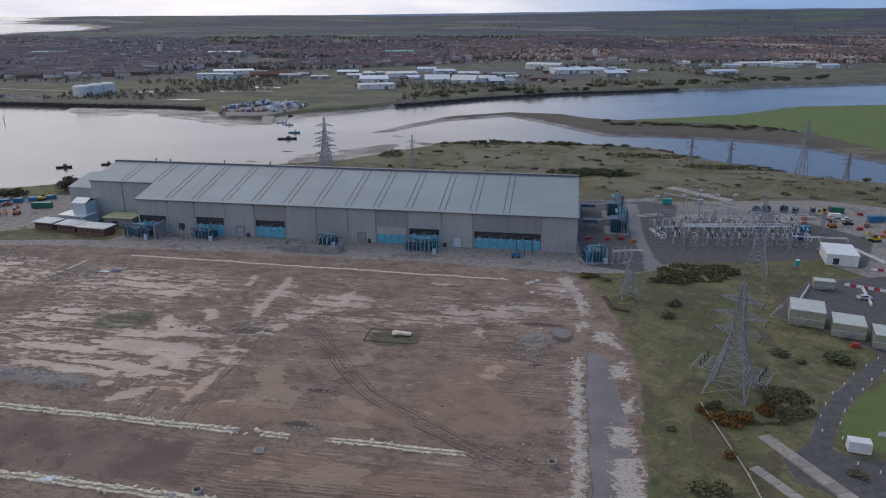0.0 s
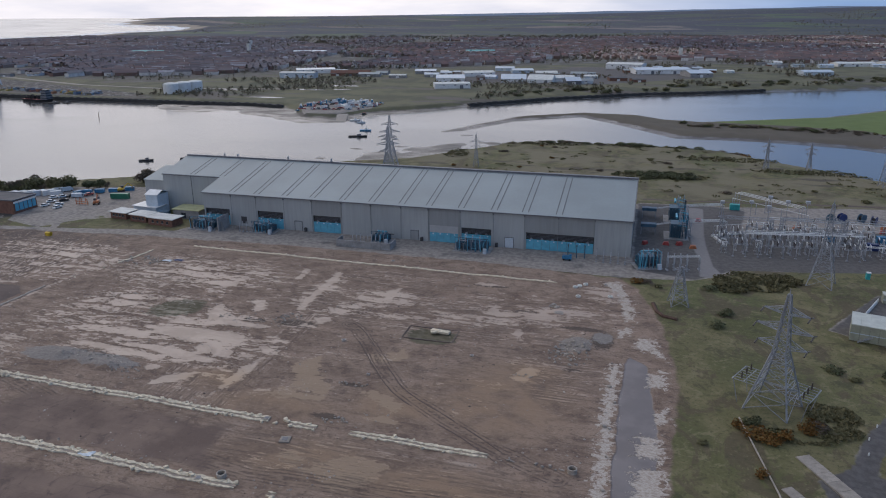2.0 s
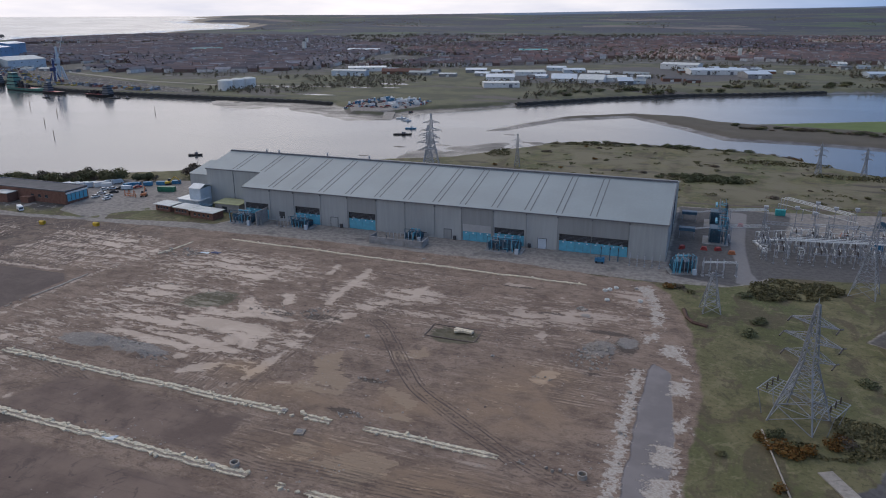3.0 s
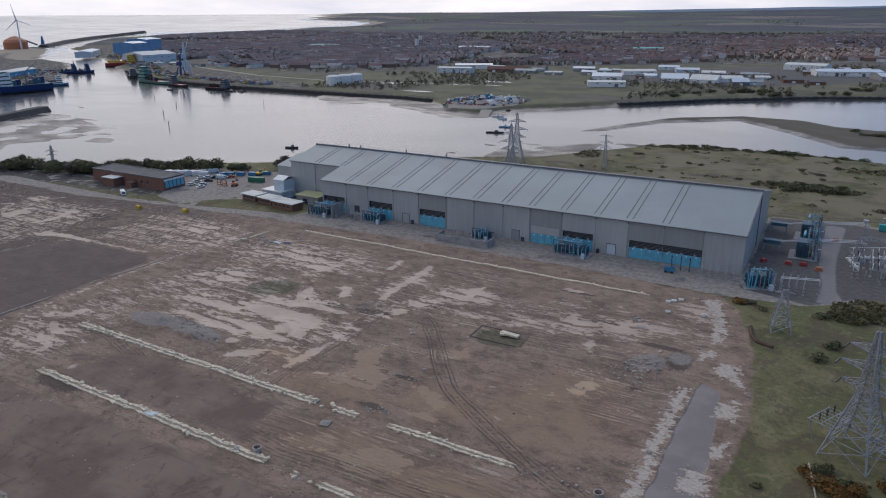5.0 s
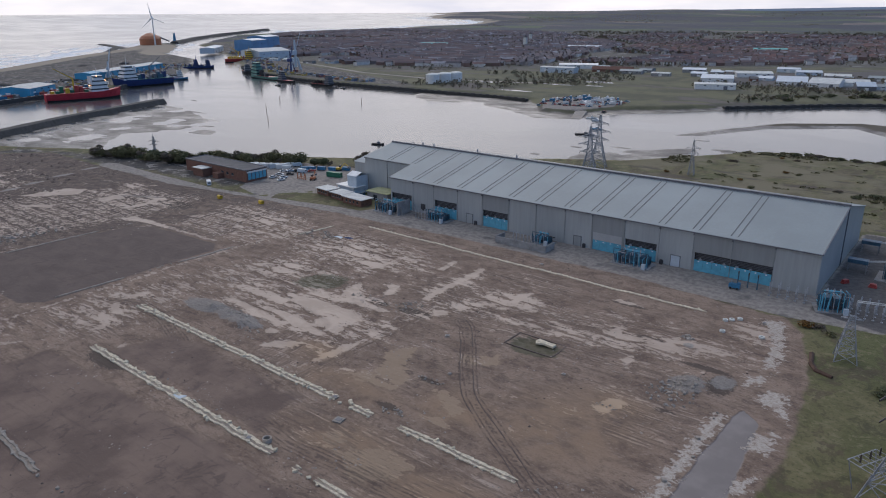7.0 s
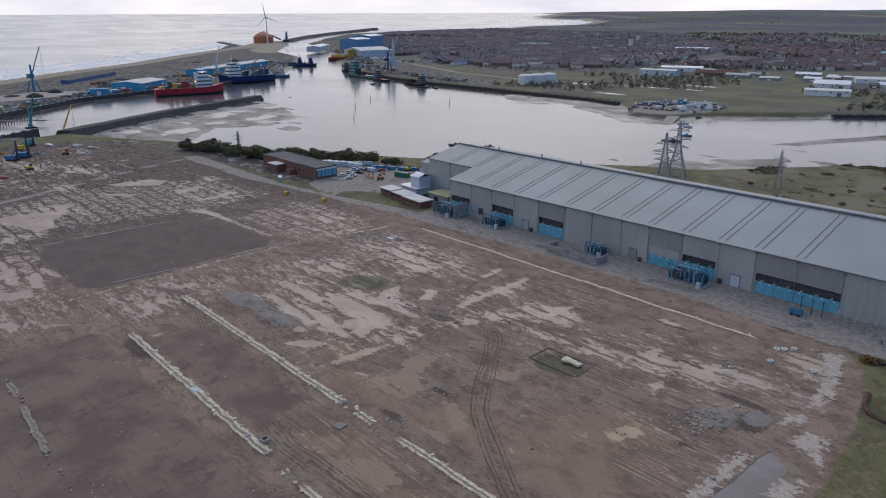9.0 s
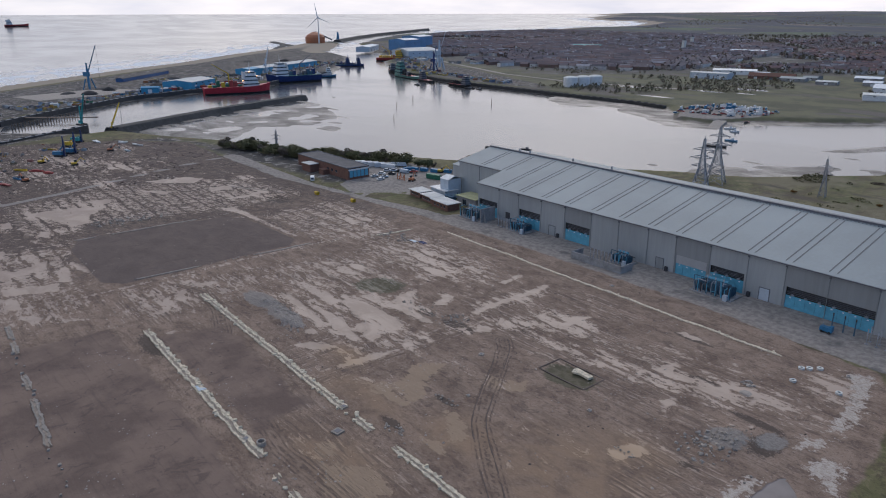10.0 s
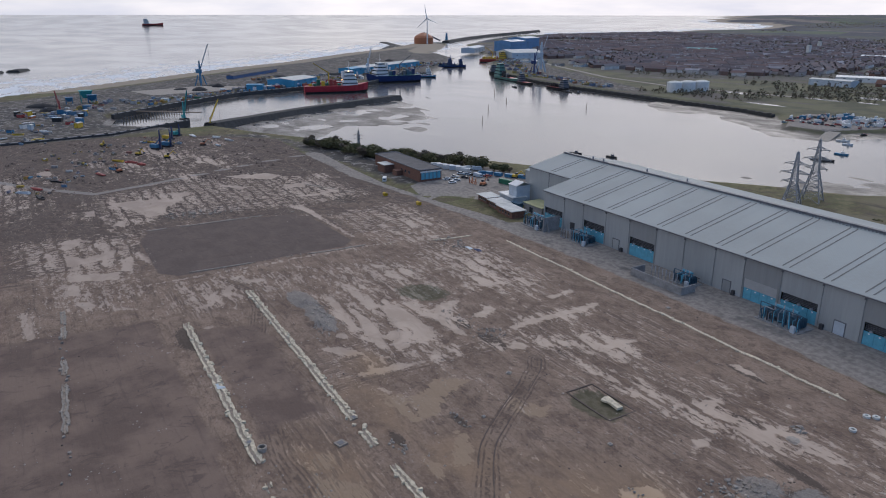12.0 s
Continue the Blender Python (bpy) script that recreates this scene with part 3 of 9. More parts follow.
    # gravel and worn tarmac
    grav = n.mix(n.step(n10, 0.35, 0.65), (0.20, 0.176, 0.154), (0.30, 0.266, 0.234))
    grav = n.mix(n.step(n2, 0.55, 0.7), grav, (0.125, 0.115, 0.108))
    tar = n.mix(n.step(n10, 0.35, 0.65), (0.080, 0.073, 0.069), (0.115, 0.105, 0.099))
    grav = n.mix(n.step(n.math('ADD', n.attr("tarmac"), n.math('MULTIPLY', n2, 3.0)), 1.0, 2.2), grav, tar)
    grav = n.mix(n.step(n.attr("concrete_path"), -0.6, 0.3), grav, n.mix(n10, (0.17, 0.155, 0.15), (0.25, 0.235, 0.225)))
    c = n.mix(n.step(n.math('ADD', n.attr("gravel"), n.math('MULTIPLY', n10, 1.6)), 0.5, 1.2), c, grav)
    # the cleared site
    rows = n.noise(1.0, 5, 0.68, n.scaled(0.05, 0.85, 0.3, rz=0.03), 0.4)
    cols = n.noise(1.0, 5, 0.68, n.scaled(0.85, 0.05, 0.3, rz=0.04), 0.4)
    west = n.step(sep.outputs[0], -205, -175, 1, 0)
    patch = n.noise(0.10, 6, 0.66, n.scaled(0.7, 1.1, 1.0), 0.6)
    blot = n.noise(0.30, 7, 0.72, n.scaled(0.75, 1.15, 1.0, rz=-0.1), 0.6)
    fine = n.noise(1.7, 6, 0.78, n.scaled(0.7, 1.2, 1.0, rz=0.15), 0.6)
    mud = n.mix(n.step(patch, 0.36, 0.64), (0.160, 0.109, 0.081), (0.260, 0.186, 0.140))
    mud = n.mix(n.step(blot, 0.535, 0.555, 0, 0.45), mud, (0.265, 0.196, 0.155))
    mud = n.mix(n.step(blot, 0.45, 0.43, 0, 0.55), mud, (0.098, 0.068, 0.055))
    mud = n.mix(n.step(rows, 0.56, 0.60, 0, 0.40), mud, (0.088, 0.062, 0.050))
    mud = n.mix(n.step(sep.outputs[0], -180, -280, 0, 0.85), mud, n.mix(n.step(blot, 0.44, 0.56), (0.050, 0.037, 0.032), (0.112, 0.082, 0.069)))
    mud = n.mix(n.math('MULTIPLY', west, n.step(cols, 0.55, 0.60, 0, 0.6)), mud, (0.080, 0.058, 0.050))
    mud = n.mix(n.math('MULTIPLY', west, n.step(n.noise(0.05, 5, 0.65, warp=0.8), 0.50, 0.56, 0, 0.6)), mud, (0.092, 0.068, 0.058))
    mud = n.mix(n.step(fine, 0.56, 0.59, 0, 0.62), mud, (0.080, 0.057, 0.047))
    mud = n.mix(n.step(fine, 0.42, 0.395, 0, 0.62), mud, (0.300, 0.236, 0.192))
    mud = n.mix(n.math('MULTIPLY', n.attr("ochre"), n.step(patch, 0.34, 0.58, 0.2, 0.85)), mud, (0.252, 0.170, 0.112))
    clay = n.step(n.math('ADD', n.attr("clay"), n.math('MULTIPLY', n.math('SUBTRACT', n.math('ADD', blot, n.math('MULTIPLY', rows, 0.5)), 0.75), 9.0)), 0.0, 0.4)
    mud = n.mix(n.math('MULTIPLY', clay, 0.8), mud, (0.300, 0.218, 0.150))
    frag = n.noise(0.50, 6, 0.74, n.scaled(0.7, 1.2, 1.0, rz=0.2), 0.6)
    # combed tyre marks, one heading to a zone
    wob = n.math('MULTIPLY', n.math('SUBTRACT', patch, 0.5), 1.6)
    combs = []
    for key, sx, sy, turn in (("comb_x", 0.07, 1.25, 0.02), ("comb_y", 1.25, 0.07, -0.04), ("comb_slant", 0.07, 1.25, 0.38), ("comb_cross", 0.08, 1.25, -2.36)):
        zone = n.step(n.math('ADD', n.attr(key), wob), 0.15, 0.5)
        line = n.noise(1.0, 3, 0.55, n.scaled(sx, sy, 0.2, rz=turn), 0.25)
        zone = n.math('MULTIPLY', zone, n.step(blot, 0.44, 0.52))
        combs.append(n.math('MULTIPLY', zone, n.step(n.math('ADD', line, n.math('MULTIPLY', n.math('SUBTRACT', frag, 0.5), 0.5)), 0.555, 0.60)))
        mud = n.mix(n.math('MULTIPLY', zone, n.step(line, 0.475, 0.44, 0, 0.5)), mud, (0.090, 0.065, 0.053))
    comb = n.math('MAXIMUM', n.math('MAXIMUM', combs[0], combs[1]), n.math('MAXIMUM', combs[2], combs[3]))
    # wheel tracks curving over the site
    rd = n.math('ADD', n.attr("ride"), n.math('MULTIPLY', n.math('SUBTRACT', n2, 0.5), 1.4))
    groove = n.step(n.math('SINE', n.math('MULTIPLY', rd, 6.6)), -0.2, 0.5)
    ride = n.math('MULTIPLY', n.step(rd, 2.2, 3.4, 1, 0), n.math('ADD', 0.12, n.math('MULTIPLY', groove, n.step(frag, 0.40, 0.56, 0.05, 0.6))))
    mud = n.mix(ride, mud, (0.078, 0.056, 0.046))
    # dark spots coloured into the mud at pits and debris
    mud = n.mix(n.step(n.math('ADD', n.attr("dug"), n.math('MULTIPLY', n.math('SUBTRACT', fine, 0.5), 2.2)), 0.30, 0.55, 0, 0.8), mud, (0.060, 0.046, 0.038))
    # standing water and slick clay
    bits = n.noise(1.0, 6, 0.70, n.scaled(0.22, 0.95, 0.3, rz=0.05), 0.5)
    bitsw = n.noise(1.0, 6, 0.70, n.scaled(0.95, 0.22, 0.3, rz=0.05), 0.5)
    bits = n.math('ADD', n.math('MULTIPLY', bits, n.math('SUBTRACT', 1.0, west)), n.math('MULTIPLY', bitsw, west))
    wetv = n.math('ADD', n.math('ADD', n.math('ADD', n.math('MULTIPLY', n.attr("wet"), 0.07), n.step(sep.outputs[0], -230, -310, 0, 0.018)), n.math('MULTIPLY', n.attr("wetzone"), 0.085)), n.math('ADD', n.math('MULTIPLY', patch, 0.36), n.math('ADD', n.math('MULTIPLY', frag, 0.40), n.math('MULTIPLY', bits, 0.36))))
    shore = n.math('MULTIPLY', n.math('SUBTRACT', n.math('ADD', n.math('MULTIPLY', frag, 0.6), n.math('MULTIPLY', bits, 0.4)), 0.515), 9.0)
    lake = n.step(n.math('ADD', n.attr("lake"), shore), 0.0, 0.3)
    shard = n.step(n.math('ADD', n.math('MULTIPLY', n.step(n.attr("shard"), -9, 6), 0.115), n.math('ADD', n.math('MULTIPLY', bits, 0.62), n.math('MULTIPLY', frag, 0.38))), 0.616, 0.625)
    smear = n.step(n.math('ADD', n.attr("smear"), n.math('MULTIPLY', n.math('SUBTRACT', frag, 0.52), 9.0)), 0.3, 0.8)
    pool = n.math('MAXIMUM', n.math('MAXIMUM', n.step(wetv, 0.680, 0.687), lake), n.math('MAXIMUM', n.math('MAXIMUM', shard, smear), n.math('MULTIPLY', comb, 0.75)))
    # low ridges part the pools into rows
    seam = n.math('SINE', n.math('ADD', n.math('MULTIPLY', sep.outputs[1], 1.05), n.math('ADD', n.math('MULTIPLY', patch, 9.0), n.math('MULTIPLY', frag, 5.0))))
    pool = n.math('MULTIPLY', pool, n.math('MAXIMUM', n.step(seam, 0.84, 0.72), n.step(n.attr("lake"), 0.6, 1.6)))
    pool = n.math('MULTIPLY', pool, n.step(n.math('ADD', rd, n.math('MULTIPLY', groove, -1.2)), 0.6, 1.6))
    fillm = n.step(n.math('ADD', n.attr("fill"), n.math('MULTIPLY', n2, 9.0)), 3.4, 6.0)
    fillm = n.math('MAXIMUM', fillm, n.step(n.math('ADD', n.attr("darkfill"), n10), 0.3, 1.1))
    fill = n.mix(n.step(n.noise(0.07, 5, 0.6), 0.38, 0.62), (0.124, 0.086, 0.070), (0.190, 0.134, 0.106))
    fill = n.mix(n.step(n60, 0.64, 0.72, 0, 0.45), fill, (0.215, 0.178, 0.152))
    fill = n.mix(n.step(n.math('ADD', n.attr("darkfill"), n10), 0.2, 0.9), fill, n.mix(n.step(patch, 0.35, 0.65), (0.098, 0.073, 0.064), (0.126, 0.094, 0.081)))
    fill = n.mix(n.step(n.noise(0.25, 7, 0.72, n.scaled(1.2, 0.7, 1.0, rz=-0.2), 1.0), 0.55, 0.63, 0, 0.55), fill, (0.080, 0.058, 0.050))
    fill = n.mix(n.step(rows, 0.57, 0.63, 0, 0.30), fill, (0.085, 0.062, 0.053))
    fill = n.mix(n.step(fine, 0.39, 0.36, 0, 0.40), fill, (0.20, 0.165, 0.142))
    slick = n.mix(n.step(patch, 0.4, 0.6), (0.282, 0.208, 0.162), (0.360, 0.272, 0.216))
    slick = n.mix(n.step(blot, 0.56, 0.62, 0, 0.5), slick, (0.38, 0.295, 0.238))
    slick = n.mix(n.math('MULTIPLY', n.attr("ochre"), 0.9), slick, (0.325, 0.215, 0.130))
    pool = n.math('MULTIPLY', pool, n.math('SUBTRACT', 1.0, fillm))
    mud = n.mix(pool, mud, slick)
    mud = n.mix(fillm, mud, fill)
    weed = n.mix(n.step(n10, 0.4, 0.6), (0.108, 0.094, 0.062), (0.070, 0.066, 0.036))
    mud = n.mix(n.step(n.math('ADD', n.attr("weed"), n.math('MULTIPLY', n.math('SUBTRACT', frag, 0.5), 1.6)), 0.30, 0.55, 0, 0.9), mud, weed)
    rubble = n.mix(n.step(fine, 0.42, 0.58), (0.175, 0.155, 0.140), (0.250, 0.226, 0.206))
    mud = n.mix(n.step(n.math('ADD', n.attr("rubble"), n.math('MULTIPLY', n.math('SUBTRACT', frag, 0.5), 1.4)), 0.40, 0.62, 0, 0.92), mud, rubble)
    # broken concrete apron and the pool lying on it
    lilac = n.mix(n.step(n2, 0.4, 0.6), (0.148, 0.126, 0.122), (0.185, 0.160, 0.154))
    bathe = n.step(n.math('ADD', n.attr("pool"), n.math('MULTIPLY', n.math('SUBTRACT', n2, 0.5), 3.0)), 0.0, 0.5)
    mud = n.mix(bathe, mud, lilac)
    crack = n.noise(0.55, 7, 0.74, n.scaled(0.9, 1.1, 1.0), 0.5)
    apron = n.mix(n.step(fine, 0.40, 0.55), (0.30, 0.245, 0.205), (0.44, 0.385, 0.335))
    apm = n.step(n.math('ADD', n.attr("apron"), n.math('MULTIPLY', n.math('SUBTRACT', crack, 0.54), 14.0)), 0.0, 0.4)
    mud = n.mix(apm, mud, apron)
    mud = n.mix(n.step(n.math('ADD', n.attr("track"), n10), 0.4, 1.0), mud, n.mix(n10, (0.19, 0.168, 0.155), (0.26, 0.235, 0.215)))
    bathe = n.math('MULTIPLY', bathe, n.math('SUBTRACT', 1.0, apm))
    warm = n.nt.nodes.new("ShaderNodeMix")
    warm.data_type, warm.blend_type = 'RGBA', 'MULTIPLY'
    warm.inputs[0].default_value = 1.0
    n.put(warm.inputs[6], mud)
    n.put(warm.inputs[7], (1.07, 1.065, 1.04))
    mud = warm.outputs[2]
    sitem = n.step(n.math('ADD', n.attr("site"), n.math('MULTIPLY', n2, 5)), 2.0, 3.2)
    c = n.mix(sitem, c, mud)
    # tidal mud
    tide = n.step(n.math('ADD', n.attr("tide"), n.math('MULTIPLY', n2, 1.2)), 0.9, 1.5)
    flat = n.mix(n.step(n2, 0.4, 0.6), (0.066, 0.058, 0.052), (0.125, 0.112, 0.102))
    c = n.mix(tide, c, flat)
    shine = n.math('MULTIPLY', n.math('MAXIMUM', pool, bathe), sitem)
    rough = n.math('SUBTRACT', 0.92, n.math('ADD', n.math('MULTIPLY', shine, 0.42), n.math('MULTIPLY', n.math('MULTIPLY', tide, n.step(n.noise(0.03, 6, 0.65, n.scaled(0.7, 1.3, 1.0), 0.8), 0.34, 0.66, 0.45, 1.0)), 0.66)), clamp=True)
    hgt = n.math('ADD', n.math('MULTIPLY', n10, 0.6), n.math('ADD', n.math('MULTIPLY', n60, 0.25), n.math('MULTIPLY', rows, 0.4)))
    n.bump(n.math('MULTIPLY', hgt, n.math('SUBTRACT', 1.0, shine)), 0.7, 0.35)
    return n.done(c, rough, 0.0, 0.4)


def water_material():
    n = Nodes("tidal_water")
    w1 = n.noise(0.05, 3, 0.6, n.scaled(1.0, 0.5, 1.0))
    w2 = n.noise(0.6, 3, 0.6, n.scaled(1.0, 0.6, 1.0))
    surf = n.attr("surf")
    foam = n.noise(0.02, 5, 0.7, n.scaled(0.55, 1.6, 1.0, rz=0.75), 1.0)
    swell = n.math('SINE', n.math('ADD', n.math('MULTIPLY', surf, 24.0), n.math('MULTIPLY', n.noise(0.006, 3), 14.0)))
    foamm = n.step(n.math('ADD', n.math('ADD', n.math('MULTIPLY', surf, 0.34), n.math('MULTIPLY', swell, n.step(surf, 0.0, 0.4, 0.0, 0.10))), foam), 0.72, 0.80)
    silt = n.mix(n.step(n.noise(0.004, 3), 0.4, 0.6), (0.064, 0.068, 0.072), (0.082, 0.084, 0.086))
    col = n.mix(foamm, silt, (0.72, 0.73, 0.74))
    n.bump(n.math('ADD', n.math('MULTIPLY', w1, 1.0), n.math('MULTIPLY', w2, 0.22)), 0.006, 0.5)
    return n.done(col, n.math('MAXIMUM', n.math('MULTIPLY', foamm, 0.8), n.step(n.noise(0.006, 4, 0.6, n.scaled(0.7, 1.3, 1.0), 0.6), 0.35, 0.65, 0.13, 0.19)), 0.0, 0.5)


GX = axis((-5200, -2600, 130), (-2600, -1300, 40), (-1300, -700, 14), (-700, -340, 6), (-340, 30, 1.0), (30, 110, 1.6), (110, 420, 6), (420, 1200, 40), (1200, 5200, 200))
GY = axis((-5200, -400, 400), (-400, 20, 30), (20, 70, 2.2), (70, 250, 1.0), (250, 720, 4), (720, 1300, 12), (1300, 2600, 45), (2600, 5200, 80))
ground_attrs = {
    "site": lambda X, Y: np.clip(inside_dist(SITE, X, Y), -40, 40),
    "gravel": lambda X, Y: np.clip(np.maximum.reduce([inside_dist(YARD, X, Y), inside_dist(CAR_PARK, X, Y), inside_dist(BRICK_YARD, X, Y), 5.4 - line_dist(FRONT_ROAD, X, Y),
                                                      2.6 - line_dist(SITE_ROAD, X, Y), 2.3 - line_dist(FOOTPATH, X, Y), inside_dist(LANE_TAR, X, Y), inside_dist([(-262, 922), (-60, 938), (85, 1075), (95, 1235), (-85, 1245), (-275, 1060)], X, Y), inside_dist([(-330, 690), (-318, 648), (-296, 610), (-266, 614), (-246, 660), (-280, 712)], X, Y), 1.6 - line_dist([(-232, 240), (-238, 252), (-220, 262)], X, Y)]), -20, 20),
    "tarmac": lambda X, Y: np.clip(np.maximum.reduce([inside_dist(TARMAC, X, Y), inside_dist(TARMAC_EAST, X, Y), inside_dist([(-262, 922), (-60, 938), (85, 1075), (95, 1235), (-85, 1245), (-275, 1060)], X, Y), inside_dist(CAR_PARK, X, Y), 2.6 - line_dist(FOOTPATH, X, Y), inside_dist(LANE_TAR, X, Y) + 0.5]), -10, 10),
    "concrete_path": lambda X, Y: np.clip(inside_dist([(31, 345), (39, 345), (37, 300), (37, 284), (38, 262), (42, 248), (33, 250), (34, 268), (32, 284)], X, Y), -10, 10),
    "fill": lambda X, Y: np.clip(np.maximum.reduce([inside_dist(f, X, Y) for f in FILLS]), -10, 10),
    "darkfill": lambda X, Y: np.clip(inside_dist(DARK_FILL, X, Y), -10, 10),
    "wet": lambda X, Y: blobs(WET, X, Y),
    "lake": lambda X, Y: np.clip(np.maximum.reduce([inside_dist(f, X, Y) for f in POOLS]), -20, 20),
    "shard": lambda X, Y: np.clip(np.maximum.reduce([inside_dist(f, X, Y) for f in SHARDS]), -30, 30),
    "clay": lambda X, Y: np.clip(np.maximum.reduce([inside_dist(f, X, Y) for f in CLAY]), -20, 20),
    "comb_x": lambda X, Y: blobs(COMB_X, X, Y), "comb_y": lambda X, Y: blobs(COMB_Y, X, Y), "comb_slant": lambda X, Y: blobs(COMB_SLANT, X, Y), "comb_cross": lambda X, Y: blobs(COMB_CROSS, X, Y),
    "dug": lambda X, Y: blobs(DARK_SPOTS, X, Y),
    "smear": lambda X, Y: 1.3 - np.minimum(np.minimum.reduce([line_dist(f, X, Y) for f in SMEARS]), 20),
    "wetzone": lambda X, Y: blobs(WET_ZONES, X, Y),
    "track": lambda X, Y: 2.4 - np.minimum(line_dist(SITE_ROAD, X, Y), 20),
    "pool": lambda X, Y: np.clip(inside_dist(APRON_POOL, X, Y), -10, 10),
    "ochre": lambda X, Y: blobs(OCHRE, X, Y),
    "ride": lambda X, Y: np.minimum(np.minimum.reduce([line_dist(r, X, Y) for r in RIDES]), 20),
    "weed": lambda X, Y: blobs([(-126, 178, 8, 6, 30), (-43, 179, 7, 5, 0), (-60, 268, 200, 4, 0)], X, Y),
    "rubble": lambda X, Y: blobs([(-138, 141, 11, 3.6), (-121, 141, 9, 3.8), (-3, 184, 4.5, 4), (4, 190, 3, 4), (-10, 205, 1.5, 1.5)], X, Y),
    "apron": lambda X, Y: np.clip(np.maximum.reduce([inside_dist(f, X, Y) for f in APRON]), -10, 10),
    "lush": lambda X, Y: np.clip(np.maximum.reduce([inside_dist(GREEN, X, Y), inside_dist([(75, 165), (66, 152), (64, 142), (100, 140), (120, 180), (96, 186)], X, Y) * 2]), -20, 20),
    "town": lambda X, Y: np.clip(inside_dist(TOWN, X, Y), -120, 120),
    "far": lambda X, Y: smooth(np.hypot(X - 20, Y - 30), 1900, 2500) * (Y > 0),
    "southland": lambda X, Y: ((inside_dist(SEA_AND_RIVER, X, Y) < 0) & (Y > 570) & (inside_dist(ISLAND, X, Y) < -6)) * 1.0,
    "islet": lambda X, Y: (inside_dist(ISLAND, X, Y) > -6) * 1.0,
    "heath": lambda X, Y: smooth(Y, 342, 365) * smooth(X, -140, -110) * (Y < 540),
    "port": lambda X, Y: np.clip(np.maximum(np.maximum(inside_dist([(-505, -100), (-505, 130), (-540, 205), (-600, 160), (-640, 140), (-700, 205), (-790, 400), (-860, 540), (-900, 620), (-1082, 758), (-1221, 855), (-1433, 922), (-1669, 1091), (-1860, 1220), (-1740, 1050), (-1400, 740), (-1120, 440), (-930, 230), (-800, 80), (-700, -100)], X, Y), inside_dist([(-480, 190), (-440, 232), (-372, 231), (-330, 240), (-268, 244), (-255, 262), (-300, 290), (-345, 262), (-400, 250), (-470, 225)], X, Y)),
                                            inside_dist([(-1700, 1220), (-1160, 915), (-940, 775), (-640, 680), (-520, 690), (-560, 720), (-900, 850), (-1100, 980), (-1650, 1300)], X, Y)), -40, 40),
    "sand": lambda X, Y: smooth(inside_dist(SEA_AND_RIVER, X, Y), -75, -20) * ((X < -860) & (Y < 1150) & (X + Y * 0.75 < -700) | (Y > 2380) & (X < -1900)),
    "tide": lambda X, Y: np.clip(smooth(inside_dist(SEA_AND_RIVER, X, Y), -6, -2) - smooth(inside_dist(ISLAND, X, Y), 6, 14), 0, 1) * (np.hypot(X + 400, Y - 400) < 1200),
}
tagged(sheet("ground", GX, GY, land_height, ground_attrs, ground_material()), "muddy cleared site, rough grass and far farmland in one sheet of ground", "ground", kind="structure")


def surf_zone(X, Y):
    d = inside_dist(COAST[:12] + [(-300, -1000), (0, 0), (-600, 300), (-1000, 700), (-1700, 1200)], X, Y)
    e = line_dist(SOUTH[:9], X, Y)
    return np.maximum(smooth(-line_dist(COAST[:10], X, Y), -300, 0), smooth(-e, -300, 0))


WX = axis((-5200, -2600, 130), (-2600, -600, 25), (-600, 600, 25), (600, 5200, 200))
WY = axis((-5200, -400, 400), (-400, 1300, 25), (1300, 5200, 80))
tagged(sheet("water", WX, WY, lambda X, Y: WATER_Z + rise(np.hypot(X - 20, Y - 30)) - 6.0 * (rise(np.hypot(X - 20, Y - 30)) > 1e9), {"surf": surf_zone}, water_material()),
       "grey tidal river and open sea with surf", "water", kind="structure")

